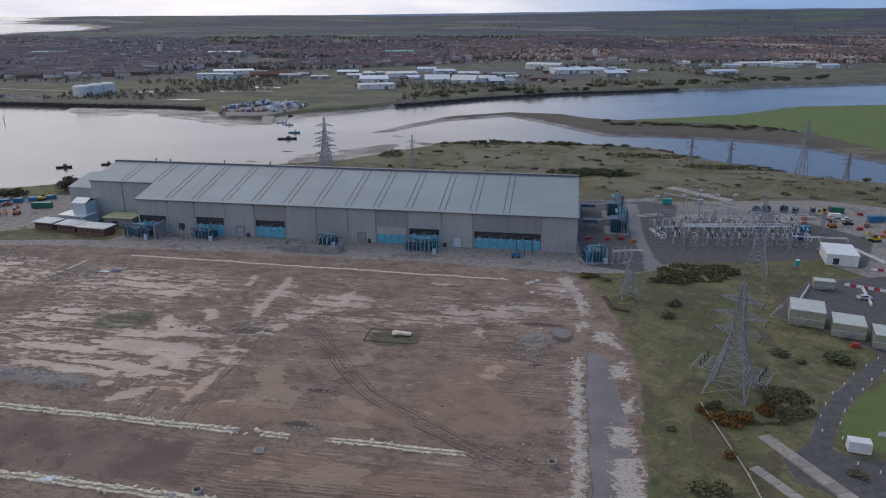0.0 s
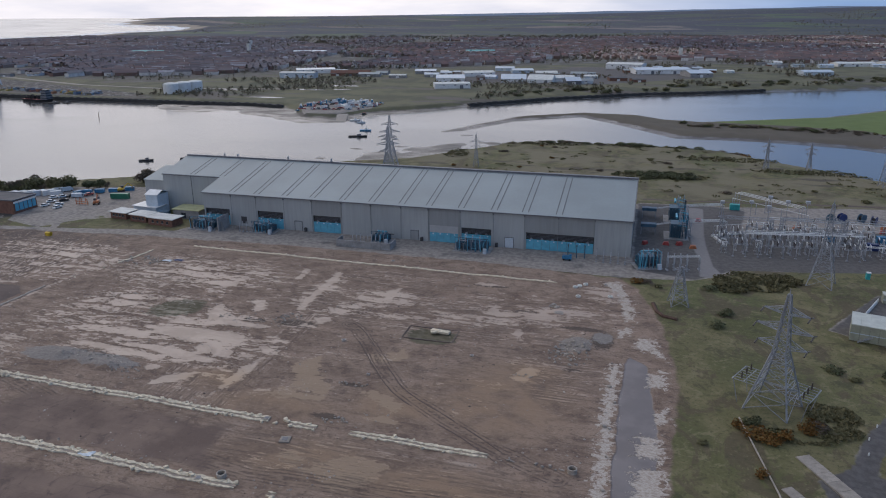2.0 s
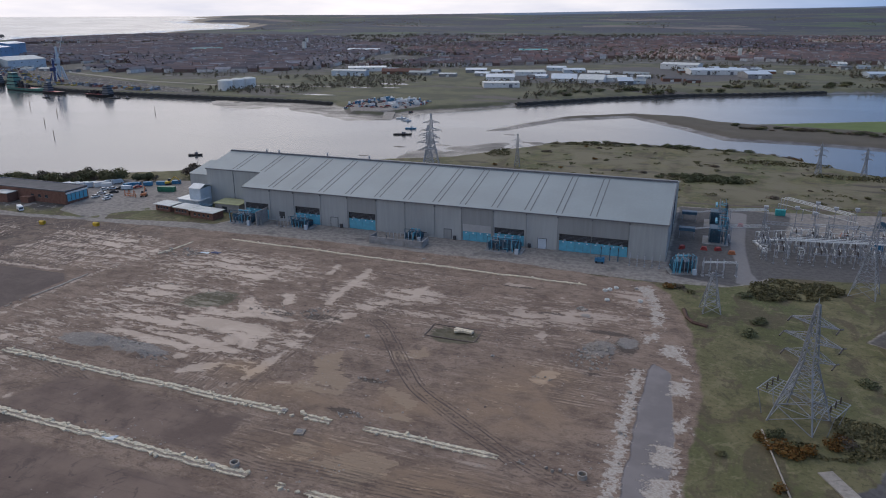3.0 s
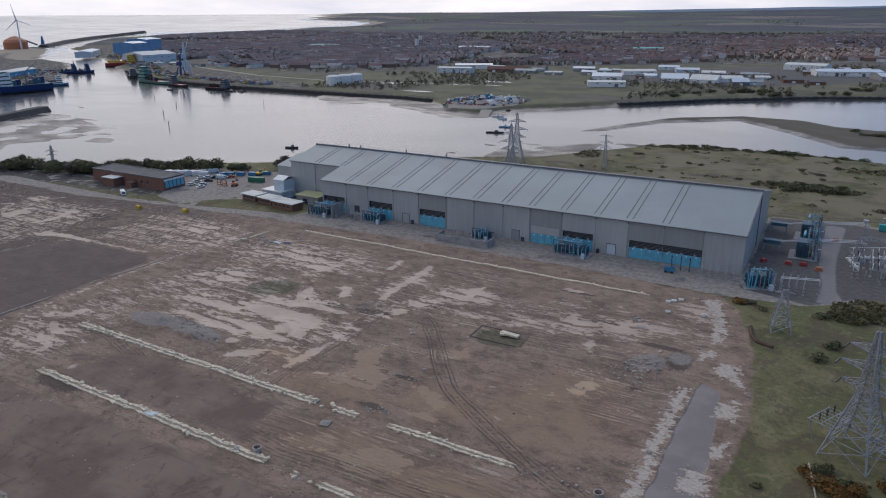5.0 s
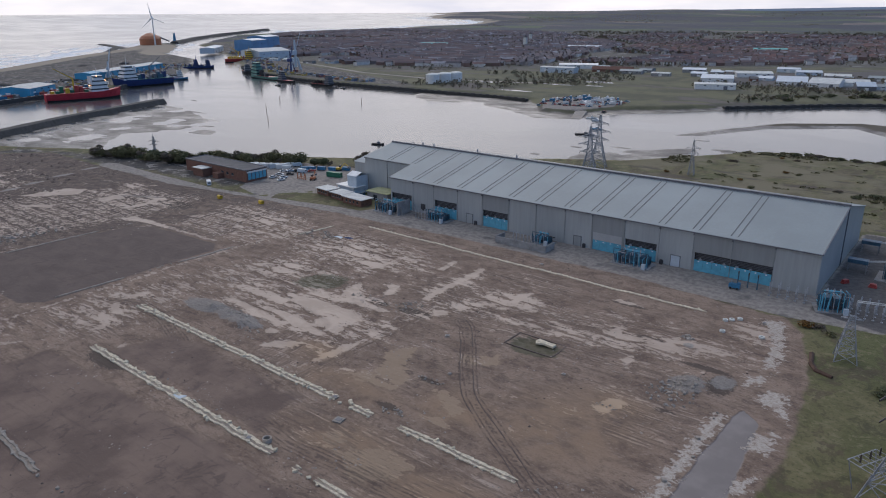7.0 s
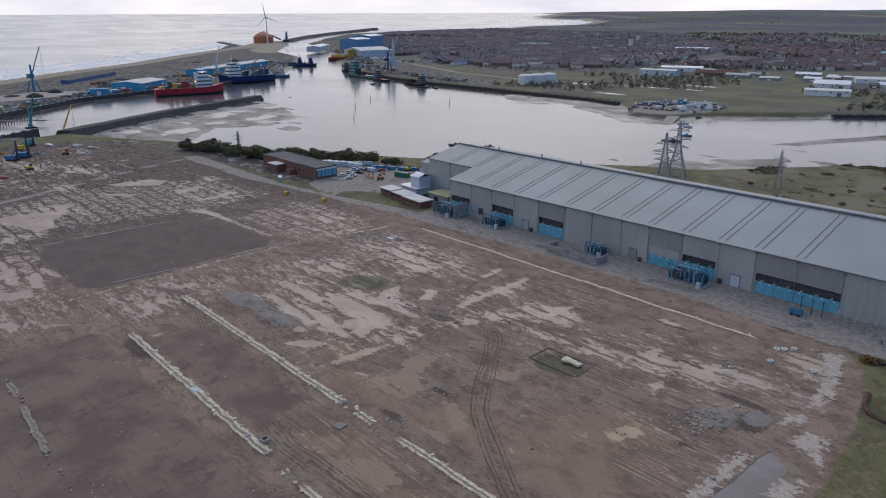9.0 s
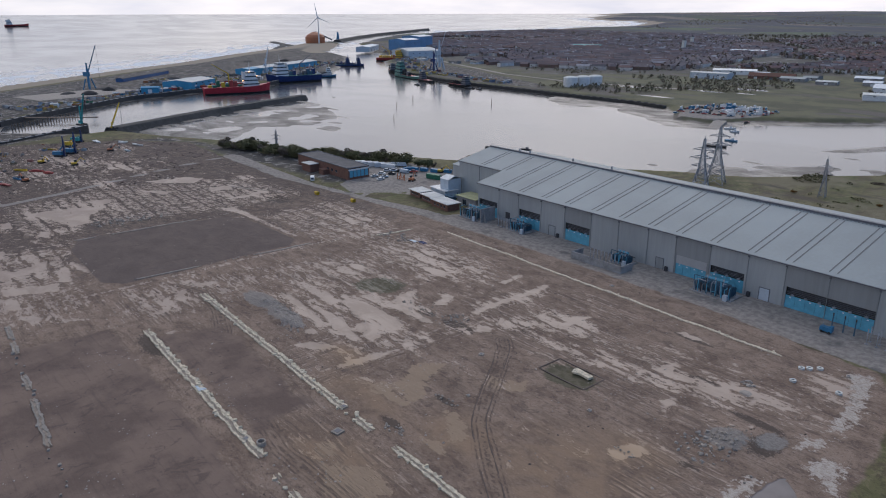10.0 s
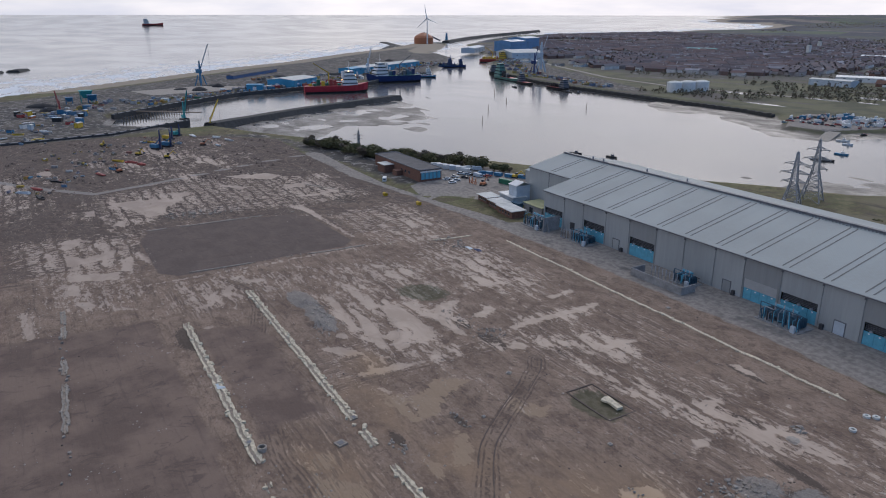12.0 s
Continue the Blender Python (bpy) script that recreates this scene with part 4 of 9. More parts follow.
# ---------------------------------------------------------------- building blocks
class Mesh:
    """Gathers boxes, bars and prisms for one mesh."""

    def __init__(self):
        self.v, self.f, self.flat = [], [], []

    def add(self, verts, faces):
        k = len(self.v)
        self.v += [tuple(p) for p in verts]
        self.f += [tuple(k + i for i in q) for q in faces]
        return self

    def box(self, x, y, z, sx, sy, sz, turn=0.0):
        """A box whose base centre is (x, y, z)."""
        c, s = math.cos(radians(turn)), math.sin(radians(turn))
        pts = []
        for dz in (0, sz):
            for a, b in ((-1, -1), (1, -1), (1, 1), (-1, 1)):
                u, w = a * sx / 2, b * sy / 2
                pts.append((x + u * c - w * s, y + u * s + w * c, z + dz))
        return self.add(pts, [(3, 2, 1, 0), (4, 5, 6, 7), (0, 1, 5, 4), (1, 2, 6, 5), (2, 3, 7, 6), (3, 0, 4, 7)])

    def bar(self, a, b, w, sides=4, w2=None):
        """A bar from a to b, w across at a and w2 at b."""
        a, b = Vector(a), Vector(b)
        d = (b - a)
        if d.length < 1e-6:
            return self
        d.normalize()
        u = d.cross(Vector((0, 0, 1)) if abs(d.z) < 0.95 else Vector((1, 0, 0))).normalized()
        v = d.cross(u)
        pts = []
        for p, r in ((a, w / 2), (b, (w if w2 is None else w2) / 2)):
            for i in range(sides):
                t = 2 * math.pi * (i + 0.5) / sides
                pts.append(p + u * (math.cos(t) * r * 1.3) + v * (math.sin(t) * r * 1.3) if sides == 4 else p + u * (math.cos(t) * r) + v * (math.sin(t) * r))
        faces = [(i, (i + 1) % sides, sides + (i + 1) % sides, sides + i) for i in range(sides)]
        faces += [tuple(range(sides))[::-1], tuple(range(sides, 2 * sides))]
        return self.add(pts, faces)

    def prism(self, outline, z0, z1):
        """An upright prism over a flat outline of (x, y)."""
        n = len(outline)
        pts = [(x, y, z0) for x, y in outline] + [(x, y, z1) for x, y in outline]
        return self.add(pts, [tuple(range(n))[::-1], tuple(range(n, 2 * n))] + [(i, (i + 1) % n, n + (i + 1) % n, n + i) for i in range(n)])

    def turned(self, profile, x, y, z, sides=10):
        """A body of revolution from (radius, height) pairs."""
        pts, faces = [], []
        for r, h in profile:
            for i in range(sides):
                t = 2 * math.pi * i / sides
                pts.append((x + r * math.cos(t), y + r * math.sin(t), z + h))
        for k in range(len(profile) - 1):
            for i in range(sides):
                j = (i + 1) % sides
                faces.append((k * sides + i, k * sides + j, (k + 1) * sides + j, (k + 1) * sides + i))
        faces += [tuple(range(sides))[::-1], tuple(range((len(profile) - 1) * sides, len(profile) * sides))]
        return self.add(pts, faces)

    def gable(self, x, y, z, sx, sy, rise_, turn=0.0, over=0.0, thick=0.15):
        """A pitched roof with its ridge along the local x."""
        c, s = math.cos(radians(turn)), math.sin(radians(turn))
        hx, hy = sx / 2 + over, sy / 2 + over
        prof = [(-hy, 0), (0, rise_), (hy, 0), (hy, thick), (0, rise_ + thick), (-hy, thick)]
        pts = []
        for a in (-hx, hx):
            for b, h in prof:
                pts.append((x + a * c - b * s, y + a * s + b * c, z + h))
        return self.add(pts, [(0, 1, 4, 5), (1, 2, 3, 4), (11, 10, 7, 6), (10, 9, 8, 7)] + [(i, 6 + i, 6 + (i + 1) % 6, (i + 1) % 6) for i in range(6)])

    def data(self, name, mat, shade=False):
        me = bpy.data.meshes.new(name)
        me.from_pydata(self.v, [], self.f)
        me.materials.append(M[mat] if isinstance(mat, str) else mat)
        if shade:
            me.polygons.foreach_set("use_smooth", np.ones(len(me.polygons), bool))
        me.update()
        return me


def world_of(ob):
    if ob.parent is None:
        return ob.matrix_basis.copy()
    return world_of(ob.parent) @ ob.matrix_parent_inverse @ ob.matrix_basis


def part(name, mesh, mat, parent=None, label="", at=None, shade=False):
    ob = new(name, mesh.data(name, mat, shade) if isinstance(mesh, Mesh) else mesh)
    if at is not None:
        ob.matrix_basis = at
    if parent is not None:
        ob.parent = parent
        ob.matrix_parent_inverse = world_of(parent).inverted()
    if label:
        ob["label"] = label
    return ob


def thing(name, label, category, group="", kind="", at=None):
    ob = tagged(new(name), label, category, group, kind)
    ob.empty_display_size = 0.5
    if at is not None:
        ob.matrix_basis = at
    return ob


HGX, HGY = np.arange(-520, 181, 1.3), np.arange(60, 351, 1.3)
HGRID = land_height(*np.meshgrid(HGX, HGY))


def z_at(x, y):
    u, v = (x - HGX[0]) / 1.3, (y - HGY[0]) / 1.3
    i, j = int(u), int(v)
    if 0 <= u and 0 <= v and i < len(HGX) - 1 and j < len(HGY) - 1:
        a, b = u - i, v - j
        g = HGRID
        return float((g[j, i] * (1 - a) + g[j, i + 1] * a) * (1 - b) + (g[j + 1, i] * (1 - a) + g[j + 1, i + 1] * a) * b)
    return float(land_height(np.array([[float(x)]]), np.array([[float(y)]]))[0, 0])

# ---------------------------------------------------------------- converter hall
HX0, HX1, HY0, HY1, EAVE, RIDGE_Y, RIDGE_Z = -172.3, 9.0, 264.5, 338.0, 14.0, 301.0, 21.7
SET_X, SET_Y = -203.0, 279.5
SLOPE = (RIDGE_Z - EAVE) / (RIDGE_Y - HY0)
JOINTS = [-172.3, -158.7, -146.8, -133.6, -120.8, -107.3, -94.4, -81.4, -69.9, -56.7, -43.4, -31.2, -18.2, -4.6, 9.0]


def roof_z(y):
    return RIDGE_Z - abs(y - RIDGE_Y) * SLOPE


def sloped(m, x0, x1, y0, y1, lift, thick):
    """A slab that lies on the hall's roof plane."""
    a, b = roof_z(y0) + lift, roof_z(y1) + lift
    pts = [(x0, y0, a), (x1, y0, a), (x1, y1, b), (x0, y1, b)]
    return m.add(pts + [(x, y, z + thick) for x, y, z in pts], [(3, 2, 1, 0), (4, 5, 6, 7), (0, 1, 5, 4), (1, 2, 6, 5), (2, 3, 7, 6), (3, 0, 4, 7)])


def gable_wall(x, y0, y1, thick):
    ys = [y0] + ([RIDGE_Y] if y0 < RIDGE_Y < y1 else []) + [y1]
    out = [(y0, 0)] + [(y, roof_z(y)) for y in ys] + [(y1, 0)]
    n = len(out)
    m = Mesh()
    return m.add([(x, y, z) for y, z in out] + [(x + thick, y, z) for y, z in out],
                 [tuple(range(n)), tuple(range(n, 2 * n))[::-1]] + [(i, n + i, n + (i + 1) % n, (i + 1) % n) for i in range(n)])


def front_panel(x0, x1, y, z0, z1, thick=0.35):
    return Mesh().box((x0 + x1) / 2, y + thick / 2, z0, x1 - x0, thick, z1 - z0)


def hall_bay(hall, x0, x1, y, top, blue_top, band=0.0):
    """An opening in the front: dark louvre strip over light blue panels, set back in the wall."""
    w = x1 - x0
    if band:
        part("band_panel", front_panel(x0, x1, y + 0.12, band, top, 0.25), "silver_band", hall, "paler metal band")
    else:
        strip = part("louvre", front_panel(x0, x1, y + 0.9, blue_top, top, 0.2), "louvre", hall, "dark louvred recess")
        k = 5
        for i in range(k):
            part("slat", Mesh().box((x0 + x1) / 2, y + 0.72, blue_top + (i + 0.5) * (top - blue_top) / k, w - 0.3, 0.3, 0.07), "flashing", strip)
        for i in range(max(2, round(w / 4))):
            cx = x0 + (i + 0.5) * w / max(2, round(w / 4))
            part("cowl", Mesh().turned([(0.55, 0), (0.5, 0.35), (0.2, 0.55)], cx, y + 0.3, blue_top + 0.05, 8), "galv", strip, "pale round vent cowl")
    cells = max(2, round(w / 3.2))
    for i in range(cells):
        a, b = x0 + w * i / cells, x0 + w * (i + 1) / cells
        p = part("door_panel", front_panel(a + 0.04, b - 0.04, y + 0.2, 0.05, band or blue_top, 0.16), "blue_panel", hall, "light blue steel panel")
        part("badge", Mesh().box((a + b) / 2, y + 0.17, (band or blue_top) - 0.7, 0.5, 0.05, 0.35), "white_paint", p)


M["silver_band"] = plain("pale_metal_band", (0.36, 0.36, 0.36), 0.5, grain=0.3, vary=0.1)
M["wall_dark"] = sheeting("darker_wall_sheeting", (0.255, 0.266, 0.264), 0.3, 'X')
hall = thing("converter_hall", "long grey metal-clad hall with low pitched roof and blue door bays", "industrial hall", at=pose(-80, 300, 0))
OPEN = {0: (-171.6, -159.8, 7.1, 4.4, 0), 2: (-146.2, -134.2, 7.4, 4.4, 0), 4: (-120.2, -107.9, 7.2, 4.5, 0), 8: (-69.4, -57.6, 6.9, 3.9, 3.9), 9: (-56.2, -44.2, 6.8, 4.3, 0)}
DARK = {4, 8, 11, 12}
for i, (a, b) in enumerate(zip(JOINTS, JOINTS[1:])):
    mat = "wall_dark" if i in DARK else "wall_sheet"
    low = 0.0
    if i in OPEN:
        x0, x1, top, blue, band = OPEN[i]
        hall_bay(hall, x0, x1, HY0, top, blue, band)
        part("wall_panel", front_panel(a + 0.03, x0, HY0, 0, top), mat, hall)
        part("wall_panel", front_panel(x1, b - 0.03, HY0, 0, top), mat, hall)
        low = top
    elif i in (11, 12):
        x0, x1 = (-30.4, -18.2) if i == 11 else (-18.2, -4.8)
        hall_bay(hall, x0, x1, HY0, 6.8, 4.1)
        low = 6.8
        if i == 11:
            part("wall_panel", front_panel(a + 0.03, x0, HY0, 0, 6.8), mat, hall)
    part("wall_panel", front_panel(a + 0.03, b - 0.03, HY0, low, EAVE - 0.25), mat, hall)
    if i:
        pipe = part("downpipe", Mesh().bar((a, HY0 - 0.12, 0), (a, HY0 - 0.12, EAVE - 0.3), 0.16, 6), "wall_dark", hall)
        part("hopper", Mesh().box(a, HY0 - 0.2, EAVE - 1.1, 0.5, 0.4, 0.6), "flashing", pipe)
for x, w, z1, mat in ((-127.2, 3.2, 4.0, "wall_sheet"), (-75.7, 3.0, 3.9, "wall_dark"), (-37.0, 3.2, 4.0, "silver")):
    d = part("door", Mesh().box(x, HY0 - 0.06, 0.05, w, 0.12, z1), mat, hall, "tall steel service door")
    part("door_frame", Mesh().box(x - w / 2 - 0.1, HY0 - 0.1, 0, 0.2, 0.2, z1 + 0.2).box(x + w / 2 + 0.1, HY0 - 0.1, 0, 0.2, 0.2, z1 + 0.2).box(x, HY0 - 0.1, z1 + 0.05, w + 0.4, 0.2, 0.2), "flashing", d)
part("window", Mesh().box(-153.0, HY0 - 0.04, 1.3, 2.7, 0.1, 3.0), "louvre", hall, "dark louvred window")
for x in (-123.8, -72.6, -41.9):
    part("vent_box", Mesh().box(x, HY0 - 0.5, 0, 1.0, 0.9, 1.6), "louvre", hall)
# set-back western end
for a, b in ((SET_X, -188.0), (-188.0, HX0)):
    part("wall_panel", front_panel(a + 0.03, b - 0.03, SET_Y, 0, roof_z(SET_Y) - 0.2), "wall_sheet", hall)
part("downpipe", Mesh().bar((-188, SET_Y - 0.12, 0), (-188, SET_Y - 0.12, roof_z(SET_Y) - 0.3), 0.22, 6), "flashing", hall)
part("gable_wall", gable_wall(HX0, HY0 + 0.35, SET_Y, 0.35), "wall_sheet", hall)
part("gable_wall", gable_wall(SET_X, SET_Y + 0.35, HY1, 0.35), "wall_sheet", hall)
part("gable_wall", gable_wall(HX1 - 0.35, HY0 + 0.35, RIDGE_Y - 0.2, 0.35), "wall_sheet", hall)
part("gable_wall", gable_wall(HX1 - 0.35, RIDGE_Y + 0.2, HY1, 0.35), "wall_sheet", hall)
part("downpipe", Mesh().bar((HX1 + 0.1, RIDGE_Y, 0), (HX1 + 0.1, RIDGE_Y, RIDGE_Z - 0.4), 0.5, 4), "flashing", hall)
part("back_wall", front_panel(SET_X, HX1, HY1 - 0.35, 0, EAVE), "wall_sheet", hall)
roof = part("roof", sloped(sloped(Mesh(), HX0 - 0.4, HX1 + 0.4, HY0 - 0.5, SET_Y, 0.0, 0.25), SET_X - 0.4, HX1 + 0.4, SET_Y - 0.0, RIDGE_Y, 0.0, 0.25), "roof_sheet", hall, "pale grey ribbed sheet roof")
part("roof", sloped(Mesh(), SET_X - 0.4, HX1 + 0.4, RIDGE_Y, HY1 + 0.5, 0.0, 0.25), "roof_sheet", hall)
part("gutter", Mesh().box((HX0 + HX1) / 2, HY0 - 0.62, EAVE - 0.25, HX1 - HX0 + 0.9, 0.3, 0.32), "flashing", hall)
part("gutter", Mesh().box((SET_X + HX0) / 2 - 0.3, SET_Y - 0.3, roof_z(SET_Y) - 0.2, HX0 - SET_X, 0.3, 0.32), "flashing", hall)
part("verge_trim", sloped(Mesh(), HX1 + 0.1, HX1 + 0.5, HY0 - 0.5, RIDGE_Y, 0.1, 0.25), "flashing", hall)
ridge = part("ridge_cap", Mesh().box((SET_X + HX1) / 2, RIDGE_Y, RIDGE_Z + 0.05, HX1 - SET_X + 1, 1.5, 0.75), "flashing", hall, "dark ridge vent along the roof")
for i in range(84):
    x = -92 + i * 1.2
    part("ridge_bracket", Mesh().box(x, RIDGE_Y - 1.2, roof_z(RIDGE_Y - 1.2) + 0.25, 0.3, 1.1, 0.22), "flashing", ridge)
for x in [-187.5] + JOINTS[0:13]:
    y0 = SET_Y + 1.0 if x < HX0 + 1 else HY0 + 1.2
    for dx in (-1.15, 1.15):
        part("rooflight_strip", sloped(Mesh(), x + dx - 0.19, x + dx + 0.19, y0, RIDGE_Y - 2.0, 0.25, 0.08), "roof_light", hall, "long dark rooflight seam")
for x, y in ((-183, RIDGE_Y), (-176, RIDGE_Y), (-150, RIDGE_Y + 1), (-128, RIDGE_Y + 1)):
    part("roof_vent", Mesh().turned([(0.35, 0), (0.35, 0.9), (0.6, 1.0), (0.1, 1.4)], x, y, RIDGE_Z + 0.7, 8), "galv", hall)
annex = thing("annex", "lower grey metal-clad annex at the hall's end", "annex building", at=pose(-214, 310, 0))
part("wall", Mesh().prism([(-225, 294), (SET_X - 0.05, 294), (SET_X - 0.05, 330), (-225, 330)], 0, 10.2), "wall_sheet", annex)
part("roof", Mesh().add([(-225.4, 293.6, 10.25), (SET_X - 0.03, 293.6, 10.25), (SET_X - 0.03, 312, 13.6), (-225.4, 312, 13.6), (-225.4, 330.4, 10.25), (SET_X - 0.03, 330.4, 10.25)],
                        [(0, 1, 2, 3), (3, 2, 5, 4), (0, 3, 4), (1, 5, 2), (0, 4, 5, 1)]), "roof_sheet", annex)

# ---------------------------------------------------------------- pylons and switchgear
def lattice(m, pts, levels, w):
    """X-bracing between four leg lines given as functions of the height."""
    for z0, z1 in zip(levels, levels[1:]):
        a, b = [p(z0) for p in pts], [p(z1) for p in pts]
        for i in range(4):
            j = (i + 1) % 4
            m.bar(a[i], b[j], w).bar(a[j], b[i], w).bar(b[i], b[j], w)
    return m


def make_pylon(label, h, base, waist, arms, turn, at, platform=False, thick=1.0):
    """A lattice tower: arms holds (height, reach) pairs."""
    t = thing("electricity_pylon", label, "pylon", "overhead line pylons")
    zw = h * 0.50

    def leg(sx, sy):
        def f(z):
            r = base + (waist - base) * z / zw if z < zw else waist + (0.35 - waist) * (z - zw) / (h - zw)
            return Vector((sx * r, sy * r, z))
        return f
    legs = [leg(*s) for s in ((-1, -1), (1, -1), (1, 1), (-1, 1))]
    for f in legs:
        m = Mesh().bar(f(-0.4), f(zw), 0.26 * thick).bar(f(zw), f(h), 0.2 * thick)
        part("leg", m, "galv", t)
    lv = [0, h * 0.14, h * 0.26, h * 0.36, h * 0.44, zw] + [zw + (h - zw) * k / 6 for k in range(1, 7)]
    part("bracing", lattice(Mesh(), legs, lv, 0.12 * thick), "galv", t)
    part("peak", Mesh().bar((0, 0, h - 0.3), (0, 0, h + 1.6), 0.3, 4, 0.06), "galv", t)
    for z, reach in arms:
        for s in (-1, 1):
            r = abs(legs[1](z).x)
            m = Mesh()
            tip = Vector((s * reach, 0, z + 0.3))
            for y in (-r, r):
                m.bar((s * r, y, z), tip, 0.13 * thick).bar((s * r, y, z + 1.5), tip, 0.11 * thick)
                mid = (Vector((s * r, y, z)) + tip) / 2
                m.bar(mid, (s * r, y, z + 1.5), 0.08 * thick).bar(mid, (s * r, -y, z), 0.08 * thick)
            arm = part("cross_arm", m, "galv", t)
            for dy in (-1.0, 1.0):
                part("insulator", Mesh().bar(tip + Vector((0, 0.2 * dy, 0)), tip + Vector((0, 1.9 * dy, -0.5)), 0.34, 6), "brown_ins", arm, "dark strain insulator string")
    if platform:
        for s in (-1, 1):
            cx = s * (base * 0.72 + 2.4)
            p = part("platform", Mesh().bar((cx, -4, 6), (cx, 4, 6), 0.18), "galv", t, "steel cable sealing-end platform")
            for k in range(7):
                part("grating_bar", Mesh().bar((cx - 2.6, -4 + k * 8 / 6, 6.05), (cx + 2.6, -4 + k * 8 / 6, 6.05), 0.14), "galv", p)
            for x in (-2.6, 2.6):
                part("edge_beam", Mesh().bar((cx + x, -4, 6), (cx + x, 4, 6), 0.18), "galv", p)
                for y in (-3.8, 3.8):
                    part("strut", Mesh().bar((cx + x * 0.92, y, 6), (cx + x * 0.46, y * 0.8, 0 if s * x > 0 else 3), 0.16), "galv", p)
            for k in range(3):
                part("bushing", Mesh().turned([(0.16, 0), (0.22, 0.2), (0.16, 0.4), (0.22, 0.6), (0.16, 0.8), (0.22, 1.0), (0.1, 1.7)], cx + s * 0.9, -2.7 + 2.7 * k, 6.1, 6), "brown_ins", p)
    t.matrix_basis = pose(at[0], at[1], z_at(*at), 0, 0, turn)
    return t


ARMS = [(15.5, 5.4), (19.5, 6.2), (23.5, 5.0)]
make_pylon("galvanised lattice pylon with cable platforms standing in rough grass", 28.0, 4.9, 1.5, ARMS, -28, (44.5, 162.5), True, 1.3)
make_pylon("galvanised lattice pylon at the edge of the switchyard", 28.0, 3.9, 1.2, [(14, 5), (18, 6), (22, 4.8)], -20, (71.5, 252))
make_pylon("galvanised lattice pylon on the river bank behind the hall", 29.0, 4.7, 1.5, [(15.5, 5.0), (19.5, 6.0), (23.5, 4.8)], 20, (-124, 367), thick=1.9)
make_pylon("galvanised lattice pylon on the muddy shore behind the hall", 30.0, 4.7, 1.5, [(16, 5.0), (20.5, 6.0), (25, 4.8)], 20, (-134.5, 399), thick=1.9)
for (x, y), h in (((-86, 415), 19), ((79, 446), 17), ((102, 448), 15.5), ((133, 415), 33), ((155, 411), 16), ((-383, 271), 14.5)):
    make_pylon("slim galvanised lattice pylon on open grass", h, h * 0.085, h * 0.035, [(h * 0.62, h * 0.15), (h * 0.78, h * 0.18)], 10, (x, y), thick=1.0)
# squat terminal tower
terminal = thing("terminal_tower", "squat galvanised lattice terminal tower in grass", "pylon")
tlegs = [(lambda sx, sy: lambda z: Vector((sx * (2.7 - 0.18 * z), sy * (2.7 - 0.18 * z), z)))(*s) for s in ((-1, -1), (1, -1), (1, 1), (-1, 1))]
for f in tlegs:
    part("leg", Mesh().bar(f(-0.3), f(12.5), 0.24), "galv", terminal)
part("bracing", lattice(Mesh(), tlegs, [0, 2.6, 5, 7.2, 9, 10.8, 12.4], 0.13), "galv", terminal)
part("cross_arm", Mesh().bar((-2.6, 0, 11.6), (2.6, 0, 11.6), 0.3).bar((-2.6, 0, 11.6), (0, 0, 12.6), 0.14).bar((2.6, 0, 11.6), (0, 0, 12.6), 0.14), "galv", terminal)
terminal.matrix_basis = pose(25, 222, z_at(25, 222), 0, 0, 12)


def insulator_stack(m, x, y, z, h, r=0.2, discs=6, sides=7):
    prof = []
    for i in range(discs):
        prof += [(r * 0.6, h * i / discs), (r, h * (i + 0.5) / discs)]
    prof.append((r * 0.5, h))
    return m.turned(prof, x, y, z, sides)




